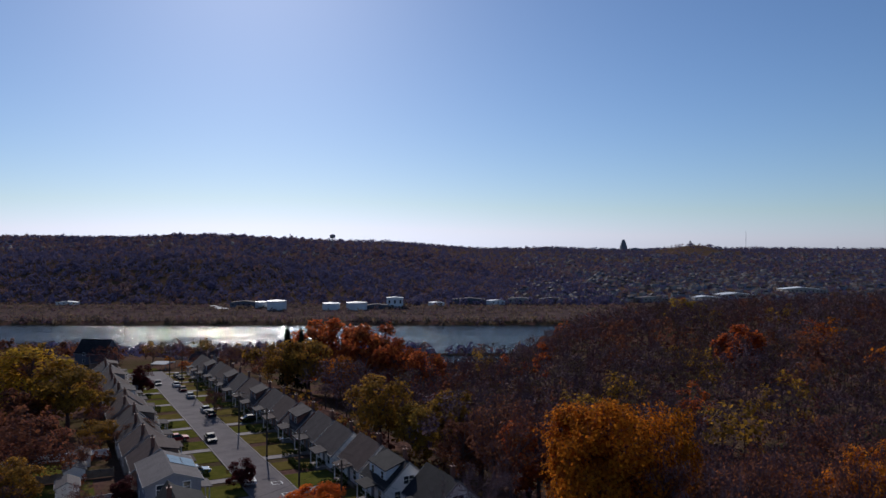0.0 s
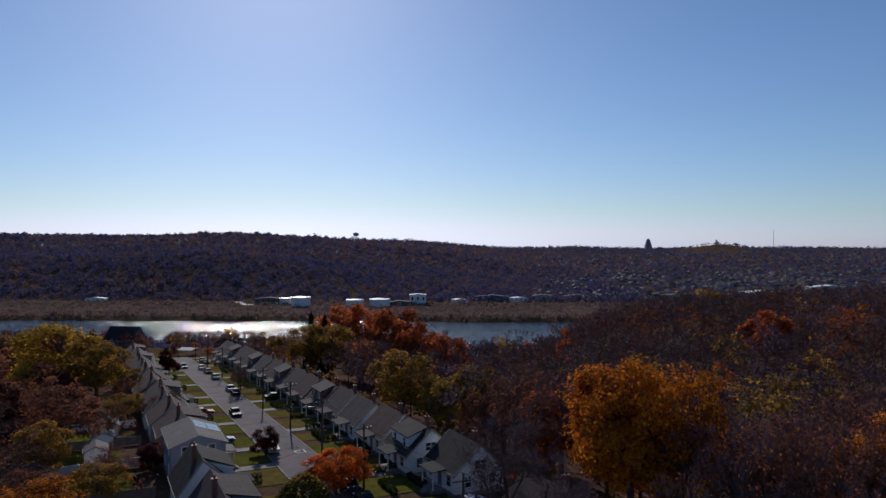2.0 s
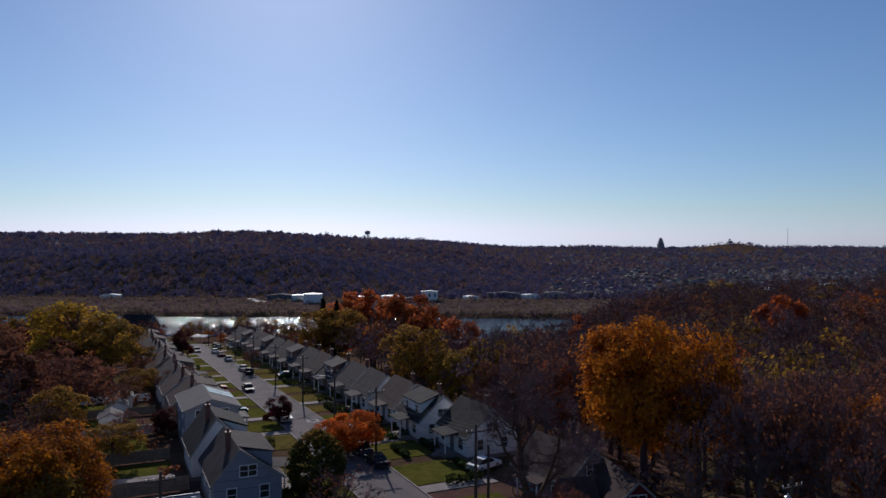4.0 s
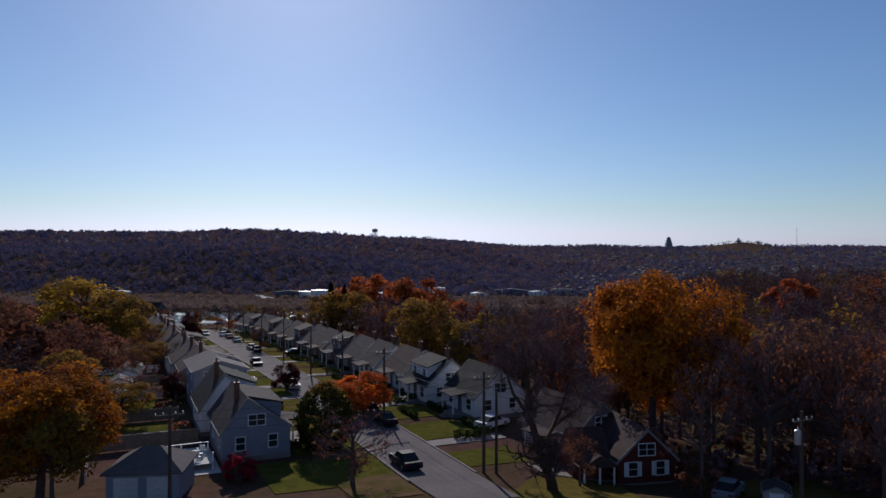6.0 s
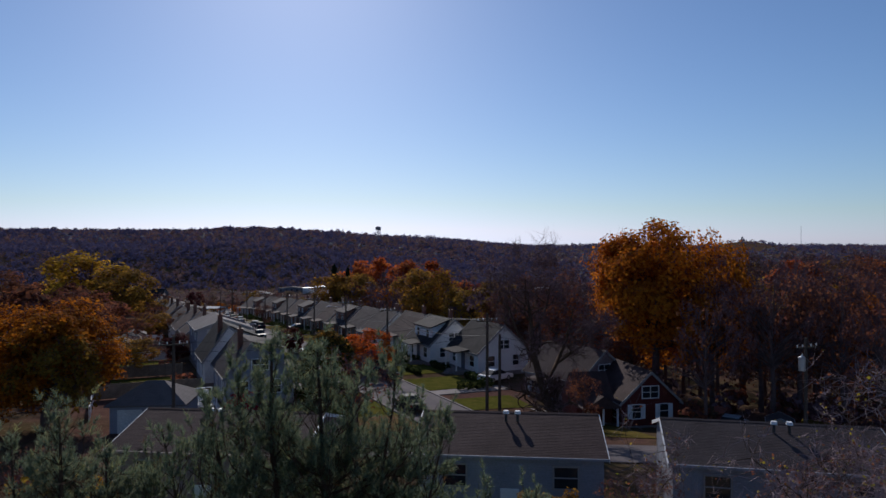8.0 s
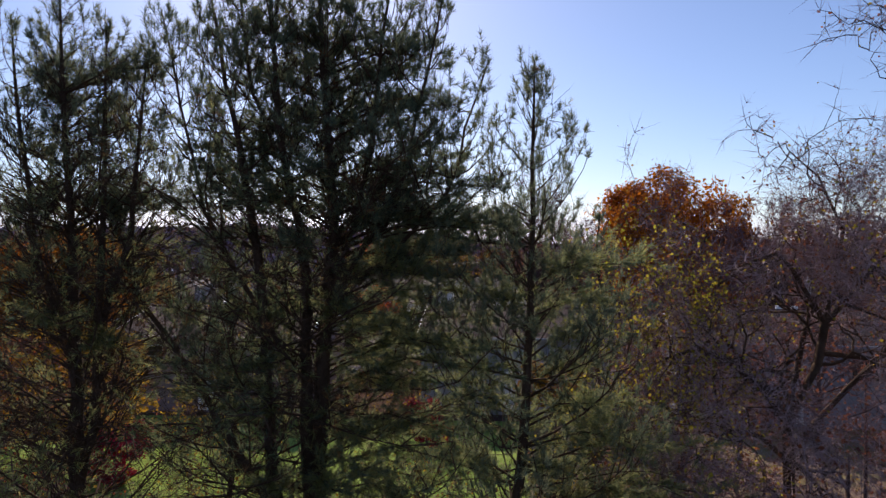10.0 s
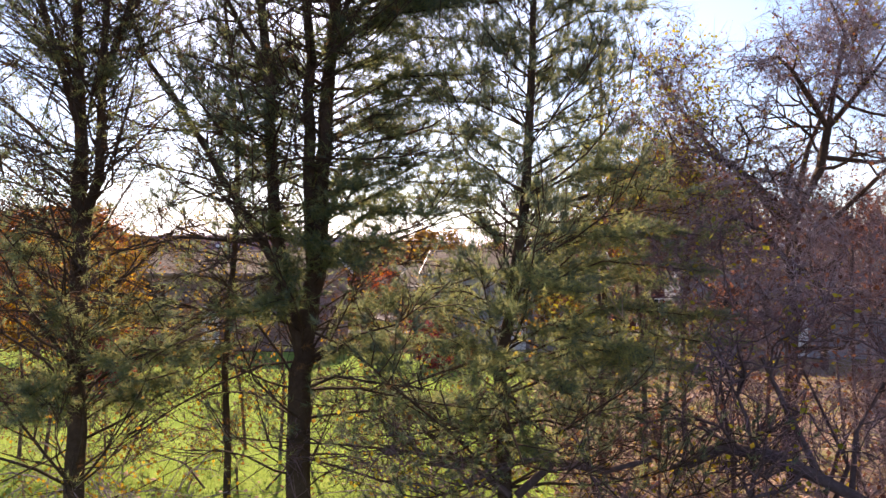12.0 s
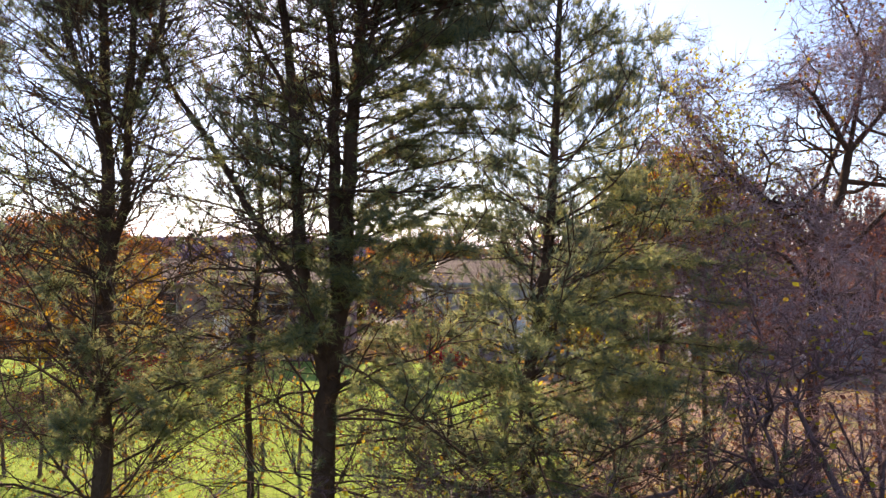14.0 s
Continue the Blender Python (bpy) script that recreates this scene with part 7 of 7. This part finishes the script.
part("pedestal", Mesh().tube([(0, 0, 0), (0, 0, 0.04), (0, 0, 0.06), (0, 0, 0.7)], [0.25, 0.25, 0.04, 0.04], 12), MAT["metal"], tb)
x, y = 23.3, 57.5
sh = thing("garden_shed", pose(x, y, height(x, y), 0, 0, -20) @ Matrix.Diagonal((0.85, 0.85, 0.72, 1)), "small pale garden shed under trees", "shed")
part("wall", Mesh().prism([(-1.1, -0.5), (1.1, -0.5), (1.1, 1.9), (0, 2.5), (-1.1, 1.9)], -1.4, 1.4), MAT["cream"], sh)
roof_slabs(sh, 2.2, 2.8, 1.9, 2.5, MAT["shingle"], 0.15, 0.1, 0.08)
part("door", Mesh().box(-0.6, -1.46, 0.05, 0.6, -1.41, 1.85), MAT["trim"], sh)
for k in range(3):
    x, y = on_street(58 + 9 * k, -26.5 + k)
    sh = thing("garden_shed", pose(x, y, height(x, y), 0, 0, TURN), "small white shed in a back garden", "shed", "garden sheds")
    part("wall", Mesh().prism([(-1.5, -0.5), (1.5, -0.5), (1.5, 2.0), (0, 2.7), (-1.5, 2.0)], -2, 2), MAT["white"], sh)
    roof_slabs(sh, 3.0, 4.0, 2.0, 2.7, MAT["shingle_light"], 0.15, 0.1, 0.08)
for k in range(2):
    m = Mesh()
    for s0, s1, o0, o1 in ((0, 1.6, -0.8, -0.65), (0, 1.6, 0.65, 0.8), (0, 0.15, -0.65, 0.65), (1.45, 1.6, -0.65, 0.65)):
        b = 49.0 + k * 6 if k < 1 else 43.0
        pts = [on_street(b + q, 1.6 + w) for q, w in ((s0, o0), (s0, o1), (s1, o1), (s1, o0))]
        m.add([(px, py, height(px, py) + 0.125) for px, py in pts], [(0, 1, 2, 3)])
    tagged(part("road_marking", m, MAT["paint"]), "white painted outline on the asphalt", "road marking", kind="structure")


# ---- the far bank ----
drape("river_bank", [(-900, 846), (800, 846), (900, 1035), (-1000, 1035)], 0.6, MAT["bank"], "flat bank of dry brown grass beyond the river", "bank", (60, 12))
drape("road_far", [(-318, 985), (-300, 985), (-335, 1030), (-348, 1030)], 1.2, MAT["pale"], "pale gravel road beyond the river", "road", (3, 5))
def tank(x, y, r, h):
    z = height(x, y)
    t = thing("storage_tank", pose(x, y, z), "large white cylindrical storage tank on the river bank", "storage tank", "storage tanks")
    part("wall", Mesh().tube([(0, 0, -1), (0, 0, h)], [r, r], 32), MAT["tank"], t)
    part("roof", Mesh().tube([(0, 0, h), (0, 0, h + r * 0.1)], [r + 0.2, r * 0.05], 32), MAT["tank"], t)
    part("rim", Mesh().tube([(0, 0, h - 0.5), (0, 0, h + 0.05)], [r + 0.25, r + 0.25], 32), MAT["metal"], t)


for px, py, r, h in ((-235, 985, 13.5, 13), (-158, 985, 12.5, 9.5), (-122, 985, 14.5, 10.5), (-262, 1010, 10, 9)):
    tank(px, py, r, h)


def block(x, y, w, d, h, turn, wall, roof, label):
    """A plain works building with a low pitched roof and rows of windows."""
    z = height(x, y)
    t = thing("works_building", pose(x, y, z, 0, 0, turn), label, "building", "riverside buildings")
    part("wall", Mesh().prism([(-w / 2, -2), (w / 2, -2), (w / 2, h), (0, h + w * 0.05), (-w / 2, h)], -d / 2, d / 2), MAT[wall], t)
    k = Mesh().prism([(-w / 2 - .4, h - .05), (0, h + w * 0.05 + .05), (w / 2 + .4, h - .05), (w / 2 + .4, h + .3), (0, h + w * 0.05 + .4), (-w / 2 - .4, h + .3)], -d / 2 - .4, d / 2 + .4)
    part("roof", k, MAT[roof], t)
    for i in range(max(2, int(w / 7))):
        x0 = -w / 2 + (i + 0.5) * w / max(2, int(w / 7))
        part("window", Mesh().box(x0 - 1.2, -d / 2 - 0.06, h * 0.45, x0 + 1.2, -d / 2 + 0.02, h * 0.8), MAT["glass"], t)


for x, y, w, d, h, t, wl, rf in ((-70, 1015, 24, 14, 14, 3, "white", "tank"), (-95, 1000, 34, 12, 5, 2, "darkwall", "shingle_light"), (-290, 1020, 40, 16, 7, 4, "darkwall", "shingle"),
                                 (-10, 1040, 20, 14, 5, 30, "white", "tank"), (80, 1060, 24, 16, 6, 25, "white", "tank"), (40, 1075, 50, 14, 6, 0, "darkwall", "shingle_light"),
                                 (120, 1080, 36, 14, 7, -8, "cream", "shingle_light"), (170, 1090, 40, 14, 6, 6, "tan", "shingle_light"), (-560, 1040, 30, 10, 4, 2, "white", "tank"),
                                 (10, 560, 46, 12, 6, 8, "white", "shingle_light"), (-24, 570, 16, 10, 6, 8, "white", "shingle_light"),
                                 (480, 1150, 60, 30, 7, 4, "cream", "tank"), (420, 1120, 40, 24, 6, 2, "cream", "tank"), (330, 1110, 44, 20, 6, 6, "cream", "shingle_light"), (640, 1250, 70, 30, 7, -6, "cream", "tank")):
    block(x, y, w, d, h, t, wl, rf, "low riverside works building with pale roof")


def town_houses(name, n, keep, seed, label):
    """Far houses with pitched roofs, too many to count."""
    rs = np.random.RandomState(seed)
    mats = [MAT["cream"], MAT["bluegrey"], MAT["tan"], MAT["shingle"], MAT["shingle_light"], MAT["shingle_brown"]]
    vs, fs, ix = [], [], []
    c = 0
    while c < n:
        y = rs.uniform(1060, 3400)
        x = rs.uniform(-0.7, 0.72) * y
        if not keep(x, y, rs):
            continue
        z = height(x, y)
        w, l, h = rs.uniform(3, 4.5), rs.uniform(4, 6.5), rs.uniform(4, 6)
        a = rs.choice([0.3, 0.3, 1.87]) + rs.normal() * 0.15
        ca, sa = math.cos(a), math.sin(a)
        loc = [(-w, -l, -3), (w, -l, -3), (w, l, -3), (-w, l, -3), (-w, -l, h), (w, -l, h), (w, l, h), (-w, l, h), (0, -l, h + 2.6), (0, l, h + 2.6)]
        b = len(vs)
        vs += [(x + p * ca - q * sa, y + p * sa + q * ca, z + r) for p, q, r in loc]
        fs += [(b, b + 1, b + 5, b + 4), (b + 1, b + 2, b + 6, b + 5), (b + 2, b + 3, b + 7, b + 6), (b + 3, b, b + 4, b + 7), (b + 4, b + 5, b + 8, b + 8), (b + 6, b + 7, b + 9, b + 9), (b + 5, b + 6, b + 9, b + 8), (b + 7, b + 4, b + 8, b + 9)]
        wl, rf = rs.randint(0, 3), rs.randint(3, 6)
        ix += [wl] * 6 + [rf] * 2
        c += 1
    me = bpy.data.meshes.new(name)
    me.from_pydata(vs, [], [tuple(dict.fromkeys(f)) for f in fs])
    for m in mats:
        me.materials.append(m)
    me.polygons.foreach_set("material_index", np.array(ix, np.int32))
    tagged(new(name, me), label, "houses", kind="stuff")


town_houses("town_houses", 1500, lambda x, y, rs: 0.10 < x / y < 0.70 and rs.uniform() < 1.2 - y / 3400, 81, "hundreds of small houses spread over the far valley")
town_houses("town_houses", 160, lambda x, y, rs: -0.65 < x / y < 0.02 and 1500 < y < 1850, 82, "scattered houses along the far ridge")

# water tower, university tower, masts
def water_tower(x, y, z, k, label):
    t = thing("water_tower", pose(x, y, z) @ Matrix.Diagonal((k, k, k, 1)), label, "water tower")
    part("bowl", Mesh().tube([(0, 0, 16), (0, 0, 18), (0, 0, 24), (0, 0, 26.5)], [5, 8, 8, 1], 20), MAT["stone"], t)
    for i in range(6):
        b = i * math.pi / 3
        part("leg", Mesh().tube([(8 * math.cos(b), 8 * math.sin(b), -12), (6.5 * math.cos(b), 6.5 * math.sin(b), 18)], [0.6, 0.5], 6), MAT["stone"], t)
    part("riser", Mesh().tube([(0, 0, -12), (0, 0, 16)], [1.2, 1.2], 8), MAT["stone"], t)


water_tower(-268, 1690, 47, 0.85, "dark water tower on legs above the ridge")
water_tower(1235, 3480, 58, 0.6, "small far water tower on a hill")
x, y = 1060, 4093
tw = thing("stone_tower", pose(x, y, height(x, y)), "tall stepped grey stone tower in the far city", "tower")
for w, z0, z1 in ((17, -10, 32), (13, 32, 48), (9, 48, 60), (6, 60, 66)):
    part("stage", Mesh().box(-w, -w, z0, w, w, z1), MAT["stone"], tw)
for dx, w, h in ((-50, 30, 12), (80, 60, 14), (170, 90, 9), (-420, 26, 15), (-470, 44, 10), (-380, 18, 17)):
    c = thing("city_block", pose(x + dx, y + 40, height(x + dx, y)), "grey city building in the far distance", "building", "city buildings")
    part("wall", Mesh().box(-w / 2, -14, -10, w / 2, 14, h), MAT["stone"], c)
    part("roof_plant", Mesh().box(-w / 5, -6, h, w / 5, 6, h + 4), MAT["stone"], c)
x, y = 1500, 3450
ms = thing("radio_mast", pose(x, y, height(x, y)), "slim far radio mast on the hill", "mast")
part("mast", Mesh().tube([(0, 0, -5), (0, 0, 105)], [0.9, 0.6], 6), MAT["stone"], ms)
